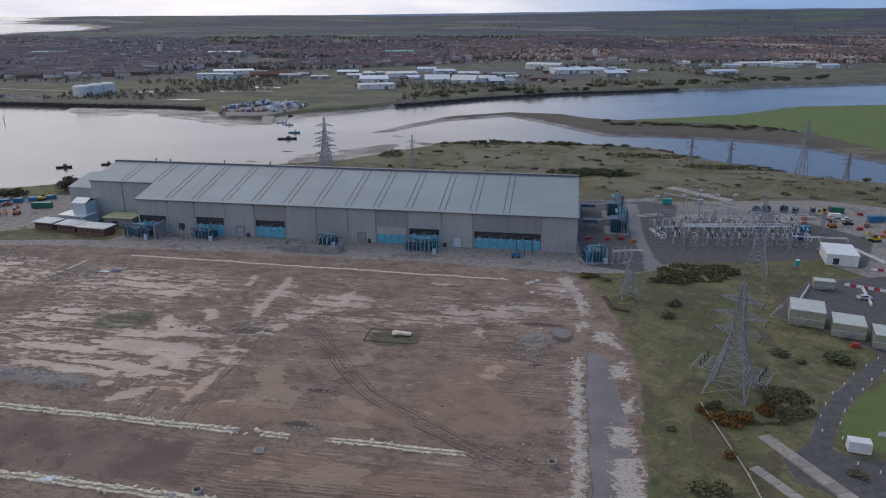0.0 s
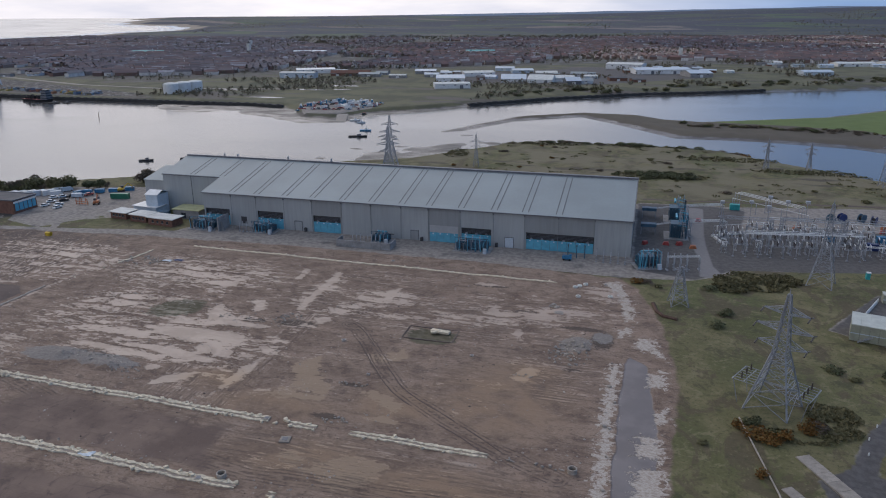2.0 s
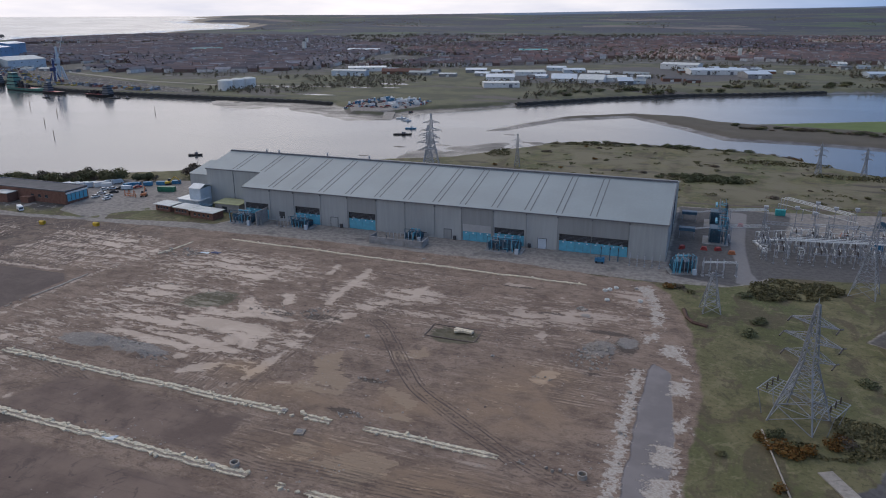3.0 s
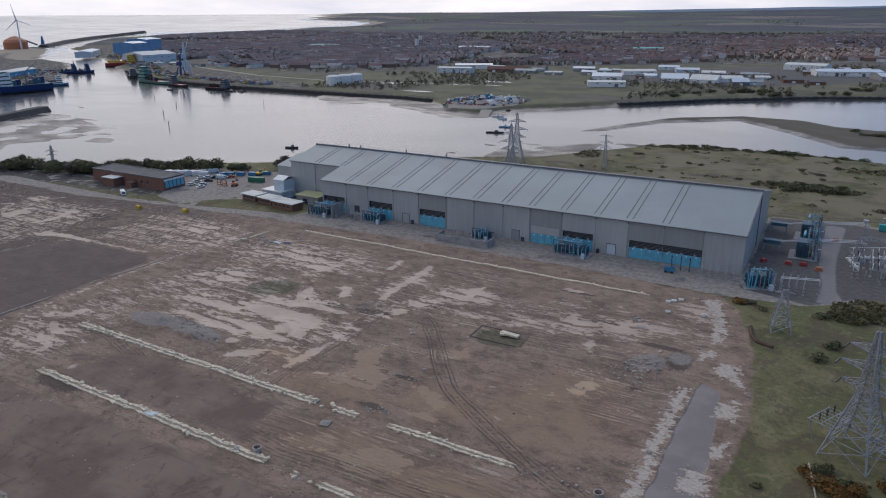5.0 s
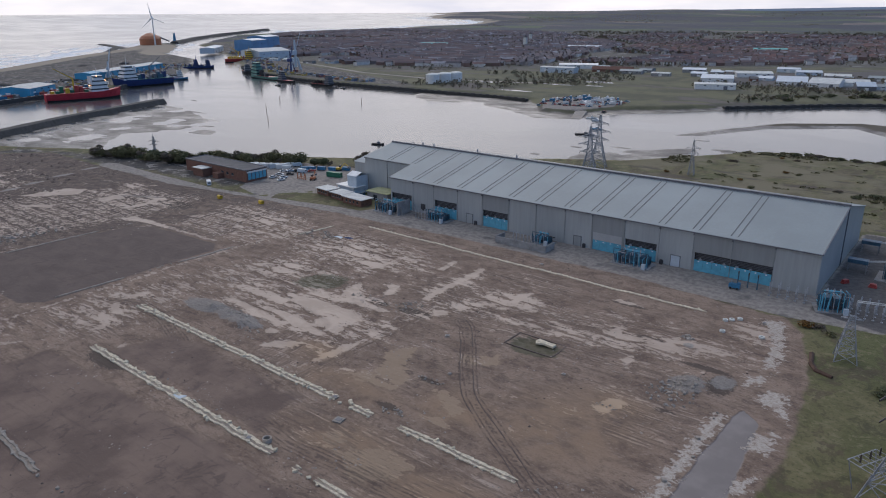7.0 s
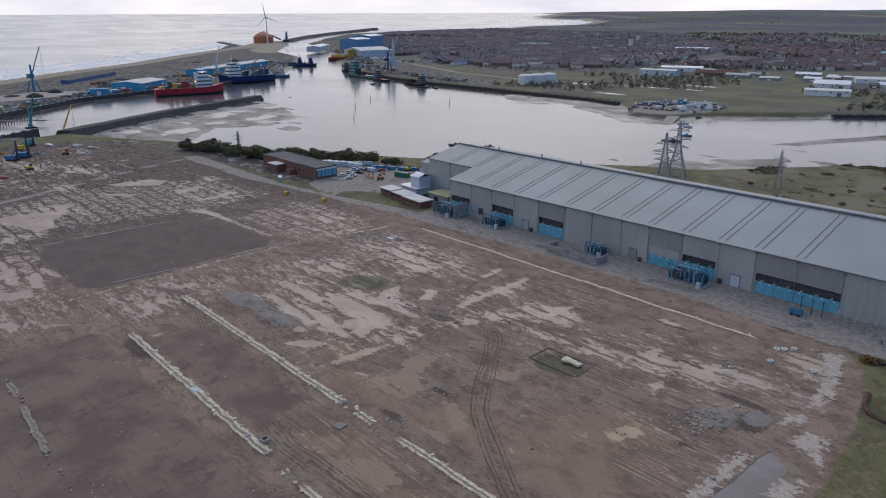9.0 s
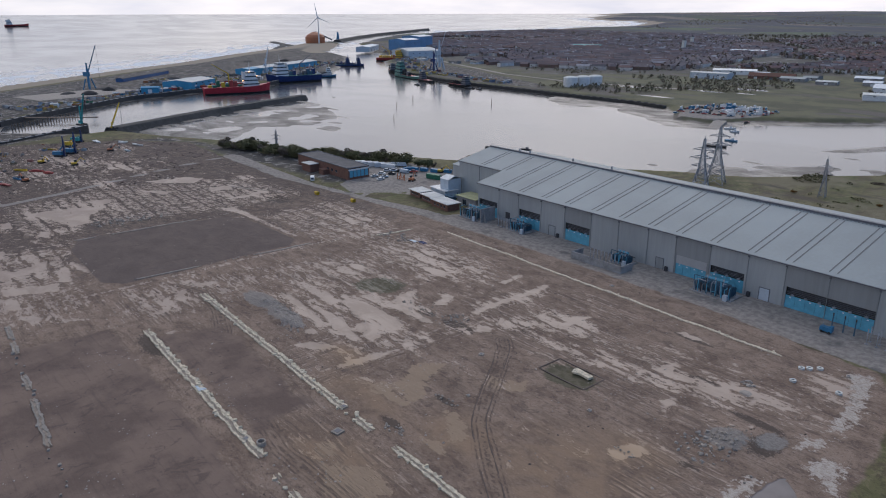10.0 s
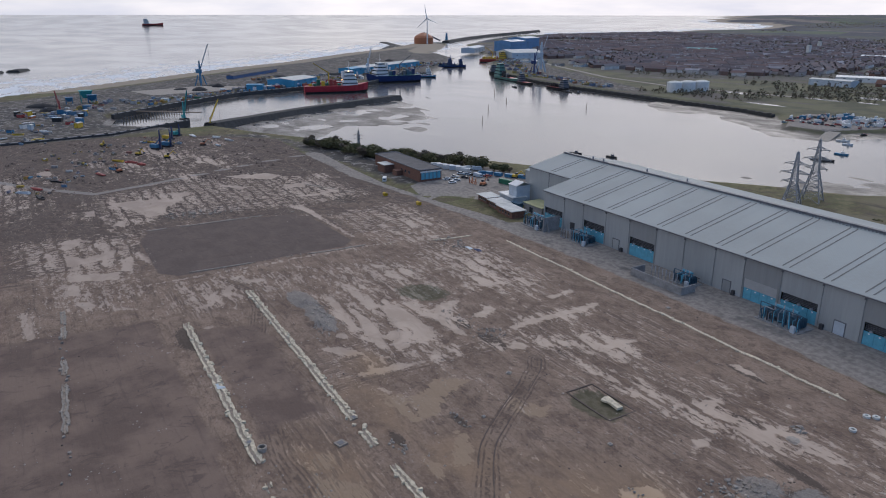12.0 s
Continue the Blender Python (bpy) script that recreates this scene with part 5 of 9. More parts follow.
def make_transformer(label, w, d, h, at, turn=0, busy=6, seed=0):
    """A power transformer: tank, radiators, conservator, bushings, pipes, gantry and plinth."""
    rng = random.Random(seed)
    t = thing("transformer", label, "transformer", "transformers beside the hall")
    part("plinth", Mesh().box(0, 0, -0.2, w + 1.6, d + 1.6, 0.5), "concrete", t)
    part("tank", Mesh().box(0, 0.3, 0.3, w * 0.62, d * 0.5, h * 0.55).box(0, 0.3, 0.3 + h * 0.55, w * 0.66, d * 0.56, 0.15), "blue_steel", t, "blue-grey steel tank")
    for s in (-1, 1):
        for k in range(5):
            part("radiator", Mesh().box(s * w * 0.40, -d * 0.28 + k * d * 0.15, 0.6, w * 0.12, 0.16, h * 0.5), "blue_steel", t)
    part("conservator", Mesh().bar((-w * 0.3, 0.4, h * 0.86), (w * 0.3, 0.4, h * 0.86), 0.9, 10), "blue_panel", t, "light blue oil conservator")
    for k in range(busy - 2):
        x = -w * 0.42 + w * 0.84 * k / (busy - 3)
        part("strut", Mesh().bar((x, -d * 0.46, 0.2), (x + rng.uniform(-0.8, 0.8), -d * 0.5, h * rng.uniform(0.6, 1.05)), 0.34), rng.choice(["louvre", "blue_steel", "blue_panel"]), t)
    for k in range(3):
        b = part("bushing", insulator_stack(Mesh(), -w * 0.22 + k * w * 0.22, -d * 0.12, 0.45 + h * 0.55, h * 0.42, 0.26), "porcelain", t, "pale ribbed bushing")
        part("cap", Mesh().turned([(0.2, 0), (0.22, 0.15), (0.05, 0.3)], -w * 0.22 + k * w * 0.22, -d * 0.12, 0.45 + h * 0.97, 7), "galv", b)
    for k in range(busy):
        x = -w * 0.48 + w * 0.96 * k / (busy - 1)
        z1 = h * rng.uniform(0.5, 1.0)
        part("pipe", Mesh().bar((x, -d * 0.5, 0.2), (x, -d * 0.5, z1), 0.26, 6).bar((x, -d * 0.5, z1), (x + rng.uniform(-1, 1), -d * 0.05, z1 + 0.2), 0.22, 6),
             rng.choice(["blue_panel", "blue_panel", "galv"]), t)
    part("gantry", Mesh().bar((-w * 0.5, -d * 0.42, 0), (-w * 0.5, -d * 0.42, h), 0.2).bar((w * 0.5, -d * 0.42, 0), (w * 0.5, -d * 0.42, h), 0.2)
         .bar((-w * 0.5, -d * 0.42, h), (w * 0.5, -d * 0.42, h), 0.2).bar((-w * 0.5, -d * 0.42, h * 0.6), (w * 0.5, -d * 0.42, h * 0.6), 0.16), "blue_steel", t)
    for k in range(busy + 5):
        x, y, z = rng.uniform(-w * 0.5, w * 0.5), rng.uniform(-d * 0.55, d * 0.2), rng.uniform(0.5, h * 0.9)
        a = rng.choice((0, 0, 1, 2))
        e = (x + (rng.uniform(1, 3) if a == 0 else 0), y + (rng.uniform(1, 2.5) if a == 1 else 0), z + (rng.uniform(0.8, 2.0) if a == 2 else rng.uniform(-0.3, 0.3)))
        part("pipe", Mesh().bar((x, y, z), e, rng.choice((0.14, 0.2, 0.3)), 6), rng.choice(["porcelain", "galv", "blue_panel", "blue_steel", "louvre"]), t)
    part("cabinet", Mesh().box(w * 0.42, -d * 0.62, 0, 1.3, 0.9, 2.0), "silver", t, "pale control cabinet")
    for k in range(4):
        part("fan", Mesh().bar((-w * 0.3 + k * w * 0.2, -d * 0.30, 1.4), (-w * 0.3 + k * w * 0.2, -d * 0.34, 1.4), 1.0, 10), "louvre", t)
    t.matrix_basis = pose(at[0], at[1], 0, 0, 0, turn)
    return t


make_transformer("blue transformer with oil pipes and radiators beside a fire wall", 11, 7, 5.6, (-168, 258.2), 0, 8, 1)
make_transformer("light blue transformer with pipe frame against a door bay", 9.5, 6, 4.8, (-140.5, 260), 0, 7, 2)
make_transformer("small blue transformer behind a concrete bund wall", 7, 5, 4.6, (-88, 259.5), 0, 5, 3)
make_transformer("blue transformer with white pipework outside a door bay", 13, 6, 5.4, (-50, 258.3), 0, 9, 4)
make_transformer("blue transformer by the hall's corner", 8, 6, 6.5, (15, 256), 20, 7, 5)
for k, y in enumerate((297, 323)):
    make_transformer("tall dark blue transformer in the switchyard", 10, 8, 10.0, (26, y), 90, 9, 6 + k)
    rack = thing("cooler_bank", "blue cooler bank on steel legs beside a transformer", "cooler", "cooler banks")
    part("cooler", Mesh().box(15, y + 1, 3.2, 6.2, 3.0, 1.3), "blue_steel", rack)
    for sx in (-2.8, 2.8):
        for sy in (-1.2, 1.2):
            part("leg", Mesh().bar((15 + sx, y + 1 + sy, 0), (15 + sx, y + 1 + sy, 3.2), 0.22), "galv", rack)
    for q in range(4):
        part("pipe", Mesh().bar((18, y + 0.1 + q * 0.55, 4.2), (23.5, y - 0.8 + q * 0.55, 5.6), 0.24, 6), "porcelain", rack)


M["busbar_white"] = plain("white_aluminium_tube", (0.62, 0.62, 0.60), 0.45, grain=0.6, vary=0.15)


def busbar(x0, y0, x1, y1, z, posts=3, lines=1, gap=1.6):
    """Parallel tubes on insulated posts."""
    t = thing("busbar", "white tubular busbar run on insulated steel posts", "busbar", "busbar runs")
    dx, dy = x1 - x0, y1 - y0
    L = math.hypot(dx, dy)
    nx, ny = -dy / L, dx / L
    for q in range(lines):
        o = (q - (lines - 1) / 2) * gap
        part("tube", Mesh().bar((x0 + nx * o, y0 + ny * o, z), (x1 + nx * o, y1 + ny * o, z), 0.24 if gap < 2 else 0.32, 8), "busbar_white", t)
        for k in range(posts):
            f = k / (posts - 1)
            x, y = x0 + dx * f + nx * o, y0 + dy * f + ny * o
            s = part("support", Mesh().bar((x, y, 0), (x, y, z - 1.7), 0.26).box(x, y, 0, 0.8, 0.8, 0.15), "galv", t)
            part("insulator", insulator_stack(Mesh(), x, y, z - 1.7, 1.6, 0.2, 5, 6), "porcelain", s)


busbar(55, 357, 79, 334, 6.0, 3, 3, 2.0)
busbar(52, 349, 80, 325, 5.0, 4, 1)
busbar(31, 325, 46, 331, 6.2, 2, 3, 1.6)
busbar(31, 299, 45, 304, 6.2, 2, 3, 1.6)
busbar(41, 305, 62, 316, 3.2, 4, 1)
busbar(64, 318, 118, 318, 4.6, 6, 2, 3.0)
busbar(58, 309, 112, 309, 4.2, 6, 1)
busbar(22, 254, 33, 257, 5.0, 2, 2, 1.2)
busbar(50, 281, 92, 288, 8.0, 6, 2, 2.2)
busbar(52, 290, 92, 296, 6.0, 6, 3, 1.8)
busbar(92, 284, 112, 284, 5.0, 3, 2, 1.5)
for xa, ya, xb, yb in ((40, 300, 53, 308), (41, 299, 44, 289)):
    tr = thing("cable_trough", "raised white concrete cable trough on tarmac", "cable trough", "cable troughs")
    part("trough", Mesh().bar((xa, ya, 0.35), (xb, yb, 0.35), 0.9), "busbar_white", tr)


def make_isolator():
    """A three-pole isolator on a steel frame."""
    t = thing("isolator", "three-pole isolator on a galvanised steel frame in the switchyard", "isolator", "switchyard isolators")
    part("frame", Mesh().bar((-2.2, 0, 2.6), (2.2, 0, 2.6), 0.26).bar((-2.2, 1.6, 2.6), (2.2, 1.6, 2.6), 0.26).bar((-2.2, 0, 2.6), (-2.2, 1.6, 2.6), 0.2).bar((2.2, 0, 2.6), (2.2, 1.6, 2.6), 0.2), "galv", t)
    for x in (-2.0, 2.0):
        for y in (0, 1.6):
            leg = part("leg", Mesh().bar((x, y, 0), (x, y, 2.6), 0.22), "galv", t)
            part("footing", Mesh().box(x, y, -0.2, 0.9, 0.9, 0.4), "concrete", leg)
    for k in range(3):
        for y in (0, 1.6):
            part("insulator", insulator_stack(Mesh(), -1.7 + 1.7 * k, y, 2.7, 1.7, 0.19, 5, 6), ("busbar_white", "brown_ins", "porcelain")[k], t)
        part("blade", Mesh().bar((-1.7 + 1.7 * k, -0.2, 4.45), (-1.7 + 1.7 * k, 1.9, 4.5 + (k == 1) * 0.7), 0.2), "busbar_white", t)
    return t


iso = make_isolator()
rng = random.Random(7)
spots = [(44 + 6.2 * i + rng.uniform(-0.6, 0.6), 282 + 8.6 * j + 0.10 * 6.2 * i + rng.uniform(-0.8, 0.8), rng.choice((0, 0, 90))) for j in range(4) for i in range(10) if not (j == 3 and i < 2)]
iso.matrix_basis = pose(spots[0][0], spots[0][1], 0, 0, 0, spots[0][2])
for x, y, a in spots[1:]:
    copy_thing(iso, pose(x, y, 0, 0, 0, a))


def make_arrester():
    t = thing("surge_arrester", "slender surge arrester post with pale insulator", "insulator post", "insulator posts")
    part("post", Mesh().bar((0, 0, 0), (0, 0, 2.4), 0.2).box(0, 0, 0, 0.7, 0.7, 0.2), "galv", t)
    part("insulator", insulator_stack(Mesh(), 0, 0, 2.4, 2.0, 0.2, 6, 6), "porcelain", t)
    part("cap", Mesh().turned([(0.26, 0), (0.26, 0.1), (0.06, 0.25)], 0, 0, 4.4, 8), "galv", t)
    return t


arr = make_arrester()
posts = [(-3 + 2.6 * i, 258.5 - 2.4 * j) for j in range(2) for i in range(5)] + [(20 + 2.2 * i, 254 + 3.0 * j) for j in range(3) for i in range(5)] + \
        [(-98 + 1.6 * i, 253.5) for i in range(8)] + [(-151 + 1.7 * i, 257) for i in range(5)] + [(46 + 4.4 * i, 276 + 0.5 * i) for i in range(11)]
arr.matrix_basis = pose(posts[0][0], posts[0][1], 0)
for x, y in posts[1:]:
    copy_thing(arr, pose(x, y, 0, 0, 0, 0))
for x, y in ((45, 322), (57, 325), (63, 318), (72, 329), (80, 330), (66, 336)):
    lamp = thing("yard_lamp", "tall switchyard lamp post with a pale square head", "lamp post", "switchyard lamp posts")
    part("pole", Mesh().bar((x, y, 0), (x, y, 9.0), 0.3, 8, 0.2), "galv", lamp)
    part("head", Mesh().box(x, y, 9.0, 1.7, 1.7, 1.0).turned([(0.4, -0.4), (0.7, 0.0)], x, y, 9.0, 8), "porcelain", lamp)
for x0, x1, y in ((43, 62, 300), (66, 88, 303), (90, 110, 306)):
    g = thing("line_gantry", "galvanised lattice gantry over the switchyard", "gantry", "switchyard gantries")
    for x in (x0, x1):
        m = Mesh()
        ls = [(lambda a, b: lambda z: Vector((x + a, y + b, z)))(*s) for s in ((-0.5, -0.5), (0.5, -0.5), (0.5, 0.5), (-0.5, 0.5))]
        for f in ls:
            m.bar(f(0), f(9), 0.14)
        part("column", lattice(m, ls, [0, 1.5, 3, 4.5, 6, 7.5, 9], 0.08), "galv", g)
    m = Mesh()
    for dy in (-0.5, 0.5):
        for z in (8.2, 9.2):
            m.bar((x0, y + dy, z), (x1, y + dy, z), 0.14)
    k = int((x1 - x0) / 1.4)
    for i in range(k):
        xa, xb = x0 + (x1 - x0) * i / k, x0 + (x1 - x0) * (i + 1) / k
        m.bar((xa, y - 0.5, 8.2), (xb, y - 0.5, 9.2), 0.08).bar((xa, y + 0.5, 9.2), (xb, y + 0.5, 8.2), 0.08)
    part("beam", m, "galv", g)
# walls, blocks and small plant along the front of the hall
wall = thing("bund_wall", "grey precast concrete bund wall with panel joints", "retaining wall")
for i in range(6):
    part("panel", Mesh().box(-101.3 + 3.7 * i, 249.2, -0.2, 3.6, 0.4, 2.9), "concrete", wall)
part("panel", Mesh().box(-80.9, 252.4, -0.2, 0.4, 6.6, 2.9), "concrete", wall)
part("panel", Mesh().box(-103.3, 252.4, -0.2, 0.4, 6.6, 2.9), "concrete", wall)
fire = thing("fire_wall", "tall plain concrete fire wall between transformers", "concrete wall")
part("slab", Mesh().box(-159.6, 258.6, -0.2, 0.6, 8.5, 6.2), "concrete", fire)
part("buttress", Mesh().add([(-159.2, 256, 0), (-157.6, 256, 0), (-159.2, 256, 5), (-159.2, 256.5, 0), (-157.6, 256.5, 0), (-159.2, 256.5, 5)], [(0, 1, 2), (3, 5, 4), (0, 3, 4, 1), (1, 4, 5, 2), (2, 5, 3, 0)]), "concrete", fire)
gen = thing("generator_set", "small bright blue wheeled generator set", "generator")
part("body", Mesh().box(-13.5, 255.5, 0.5, 3.4, 1.6, 1.3).box(-12.2, 255.5, 1.8, 0.9, 1.3, 0.5), "blue_bright", gen)
part("exhaust", Mesh().bar((-14.6, 255.5, 1.8), (-14.6, 255.5, 2.8), 0.2, 6), "galv", gen)
for x in (-14.6, -12.4):
    part("wheel", Mesh().bar((x, 254.6, 0.4), (x, 256.4, 0.4), 0.8, 10), "black", gen)
for x in (-13.6, -10.4, -7.4):
    p = thing("cable_post", "grey-blue cable termination post before blue panels", "post", "termination posts")
    part("post", Mesh().bar((x, 259, 0), (x, 259, 4.2), 0.45, 6, 0.3), "blue_steel", p)
    part("cap", insulator_stack(Mesh(), x, 259, 4.2, 0.9, 0.25, 3, 6), "brown_ins", p)

# ---------------------------------------------------------------- the cleared site
M["footing"] = plain("yellowish_broken_concrete", (0.60, 0.52, 0.385), 0.9, grain=1.1, vary=0.45, bump=0.05, per_object=0.2)
M["rubble_grey"] = plain("pale_broken_concrete", (0.37, 0.325, 0.275), 0.9, grain=0.8, vary=0.3, bump=0.05, per_object=0.6)
M["sill_mud"] = plain("muddy_concrete", (0.30, 0.245, 0.195), 0.9, grain=0.9, vary=0.4, bump=0.05)
M["soil"] = plain("red_brown_soil", (0.085, 0.048, 0.034), 0.95, grain=0.8, vary=0.35, bump=0.1)
M["brick"] = plain("red_brown_brick", (0.17, 0.085, 0.06), 0.9, grain=1.2, vary=0.3, bump=0.02)
M["felt"] = plain("dark_felt_roof", (0.11, 0.105, 0.105), 0.9, grain=0.2, vary=0.25)


def chunk_mesh(seed, mat):
    """One flat, jagged lump of broken concrete, about a metre across."""
    r = random.Random(seed)
    n = 7
    ring = [(math.cos(2 * math.pi * i / n) * r.uniform(0.34, 0.6), math.sin(2 * math.pi * i / n) * r.uniform(0.34, 0.6)) for i in range(n)]
    m = Mesh()
    pts = [(x, y, -0.15) for x, y in ring] + [(x * 0.86, y * 0.86, 0.16 + r.uniform(0, 0.22)) for x, y in ring]
    m.add(pts, [tuple(range(n, 2 * n))] + [(i, (i + 1) % n, n + (i + 1) % n, n + i) for i in range(n)])
    return m.data("chunk", mat)


CHUNKS = {k: [chunk_mesh(s, k) for s in range(6)] for k in ("footing", "rubble_grey")}


def strip(label, line, width, step, mat, gap=0.12, seed=1, sill=True):
    """A line of broken footings: a ragged low sill with lumps along it."""
    r = random.Random(seed)
    (x0, y0), (x1, y1) = line
    L = math.hypot(x1 - x0, y1 - y0)
    ux, uy = (x1 - x0) / L, (y1 - y0) / L
    t = thing("concrete_footing", label, "footing", "strips of old footings", at=pose((x0 + x1) / 2, (y0 + y1) / 2, 0))
    n = max(4, int(L / 0.55))
    us = np.linspace(0, L, n)
    run = []
    lanes = ((0.0, 1.0, 0.10, "sill", "sill_mud"), (0.30, 0.62, 0.30, "edge", mat), (-0.36, 0.42, 0.26, "edge", mat)) if width > 1.3 else ((0.0, 1.0, 0.22, "sill", mat),)
    def flush():
        if len(run) < 2 or not sill:
            run.clear()
            return
        for q, (side, share, top, what, stuff) in enumerate(lanes):
            m = Mesh()
            pts = []
            wide = width * share
            for i, u in enumerate(run):
                w = max(0.05, wide * (0.70 + 0.75 * noise.noise((u * 0.35, seed, q)) + 0.55 * noise.noise((u * 0.8, seed, q + 3)) + 0.7 * noise.noise((u * 2.3, seed, q + 7)))) if q else wide * (0.9 + 0.3 * noise.noise((u * 0.5, seed, 2)))
                w *= min(1.0, 0.25 + 0.2 * i, 0.25 + 0.2 * (len(run) - 1 - i))
                lift = top + 0.15 * noise.noise((u * 0.8, seed, 5 + q))
                o = side * width + 0.35 * noise.noise((u * 0.25, 9, seed)) + 0.3 * share * noise.noise((u * 0.9, q, seed))
                x, y = x0 + ux * u - uy * o, y0 + uy * u + ux * o
                z = z_line(x, y)
                pts += [(x - uy * w * e, y + ux * w * e, z + h) for e, h in ((0.5, -0.2), (0.43, lift), (-0.43, lift * 0.9), (-0.5, -0.2))]
            faces = [(4 * i + k, 4 * i + 4 + k, 4 * i + 5 + k, 4 * i + 1 + k) for i in range(len(run) - 1) for k in range(3)]
            part(what, m.add(pts, faces), stuff, t)
        run.clear()
    for u in us:
        if noise.noise((u * 0.09, 4.2, seed * 1.7)) > 0.62 - gap * 2:
            flush()
        else:
            run.append(u)
    flush()
    k = int(L / step / (1.9 if sill else 1.2))
    for i in range(k):
        u = (i + r.random()) * L / k
        if r.random() < gap:
            continue
        o = r.choice((-1, 1)) * width * r.uniform(0.25, 0.62)
        x, y = x0 + ux * u - uy * o, y0 + uy * u + ux * o
        s = r.uniform(0.5, 1.35) * min(1.0, width / 1.6)
        part("chunk", r.choice(CHUNKS[mat]), mat, t, at=Matrix.Translation((x, y, z_line(x, y) + 0.12)) @ Matrix.Rotation(r.uniform(0, 6.3), 4, 'Z') @ Matrix.Diagonal((s * r.uniform(0.8, 1.3), s, s * r.uniform(0.7, 1.3), 1)))
    return t


def z_line(x, y):
    return z_at(x, y) if -500 < x < 60 else 0.0


strip("yellowish broken concrete footing lying in mud", ((-156, 129), (-54, 126.6)), 2.0, 0.8, "footing", 0.0, 1)
strip("pale broken concrete footing lying in mud", ((-46, 126.8), (-15, 126.4)), 1.8, 1.1, "footing", 0.0, 2)
strip("crumbled end of a pale concrete footing", ((-11, 126.2), (1, 125.4)), 1.0, 1.0, "rubble_grey", 0.3, 3)
strip("yellowish broken concrete footing at the edge of dark fill", ((-139, 105.5), (-60, 103.4)), 2.0, 0.8, "footing", 0.0, 4)
strip("short length of pale broken footing", ((-53, 103), (-36, 102.6)), 1.6, 1.1, "footing", 0.1, 5)
strip("long thin pale footing beside the road", ((-158, 234.4), (-14, 230.9)), 1.1, 1.7, "footing", 0.12, 6)
strip("thin pale footing across the site", ((-184, 106), (-181, 183)), 0.9, 2.0, "rubble_grey", 0.2, 7)
strip("thin pale footing across the site", ((-178, 184), (-170, 226)), 1.0, 1.8, "footing", 0.2, 8)
strip("thin pale footing beside dark fill", ((-244, 108), (-243, 176)), 0.9, 2.2, "rubble_grey", 0.25, 9)
strip("crumbling pale footing in bare mud", ((-168, 75), (-70, 69)), 1.5, 1.7, "rubble_grey", 0.3, 10)
strip("rubble edge of the concrete apron", ((8.2, 62), (8.2, 176)), 1.6, 2.4, "rubble_grey", 0.3, 11, False)
strip("thin pale footing by the weedy pit", ((-165, 186), (-128, 184)), 0.8, 2.0, "rubble_grey", 0.3, 12)
strip("pale kerb line on the western mud", ((-300, 196), (-262, 214)), 0.8, 2.2, "rubble_grey", 0.25, 13)


def heap(name, label, x, y, ra, rb, n, mat, size=0.7, seed=0):
    r = random.Random(seed)
    t = thing(name, label, "rubble", at=pose(x, y, 0))
    for i in range(n):
        a, q = r.uniform(0, 6.3), math.sqrt(r.random())
        px, py = x + ra * q * math.cos(a), y + rb * q * math.sin(a)
        s = size * r.uniform(0.4, 1.3)
        part("chunk", r.choice(CHUNKS[mat]), mat, t, at=Matrix.Translation((px, py, z_line(px, py) + 0.05)) @ Euler((r.uniform(-0.5, 0.5), r.uniform(-0.5, 0.5), r.uniform(0, 6))).to_matrix().to_4x4() @ Matrix.Diagonal((s * 1.4, s, s, 1)))


heap("rubble_heap", "heap of grey broken concrete on mud", -1, 186, 5, 4, 130, "rubble_grey", 0.24, 1)
heap("rubble_heap", "scattered broken concrete by the site corner", -4, 178, 6, 7, 90, "rubble_grey", 0.7, 2)
heap("rubble_heap", "small pale heap of broken concrete", -12, 210, 1.8, 1.4, 18, "rubble_grey", 0.8, 3)
heap("rubble_heap", "low grey heap of crushed concrete", -127, 142, 9, 3.2, 50, "rubble_grey", 0.5, 4)
heap("rubble_heap", "low blue-grey heap of crushed concrete", -114, 139, 5, 2.6, 30, "rubble_grey", 0.45, 5)
heap("rubble_heap", "loose stones round a shallow pit", -54, 148, 4, 1.2, 22, "rubble_grey", 0.45, 6)
heap("rubble_heap", "dark debris at a footing's end", -51, 131, 3.5, 1.8, 24, "rubble_grey", 0.55, 7)
heap("rubble_heap", "scattered stones in a pit", -14, 163, 3, 1, 14, "rubble_grey", 0.5, 8)
heap("rubble_heap", "scattered debris beside the western track", -168, 214, 9, 5, 46, "rubble_grey", 0.8, 9)
heap("rubble_heap", "line of grey debris north of the dark fill", -262, 138, 6, 22, 70, "rubble_grey", 1.0, 10)
heap("rubble_heap", "crushed debris on churned mud", -98, 176, 12, 4, 60, "rubble_grey", 0.45, 11)
heap("rubble_heap", "dark debris in muddy water", -88, 181, 4, 3, 24, "rubble_grey", 0.6, 12)
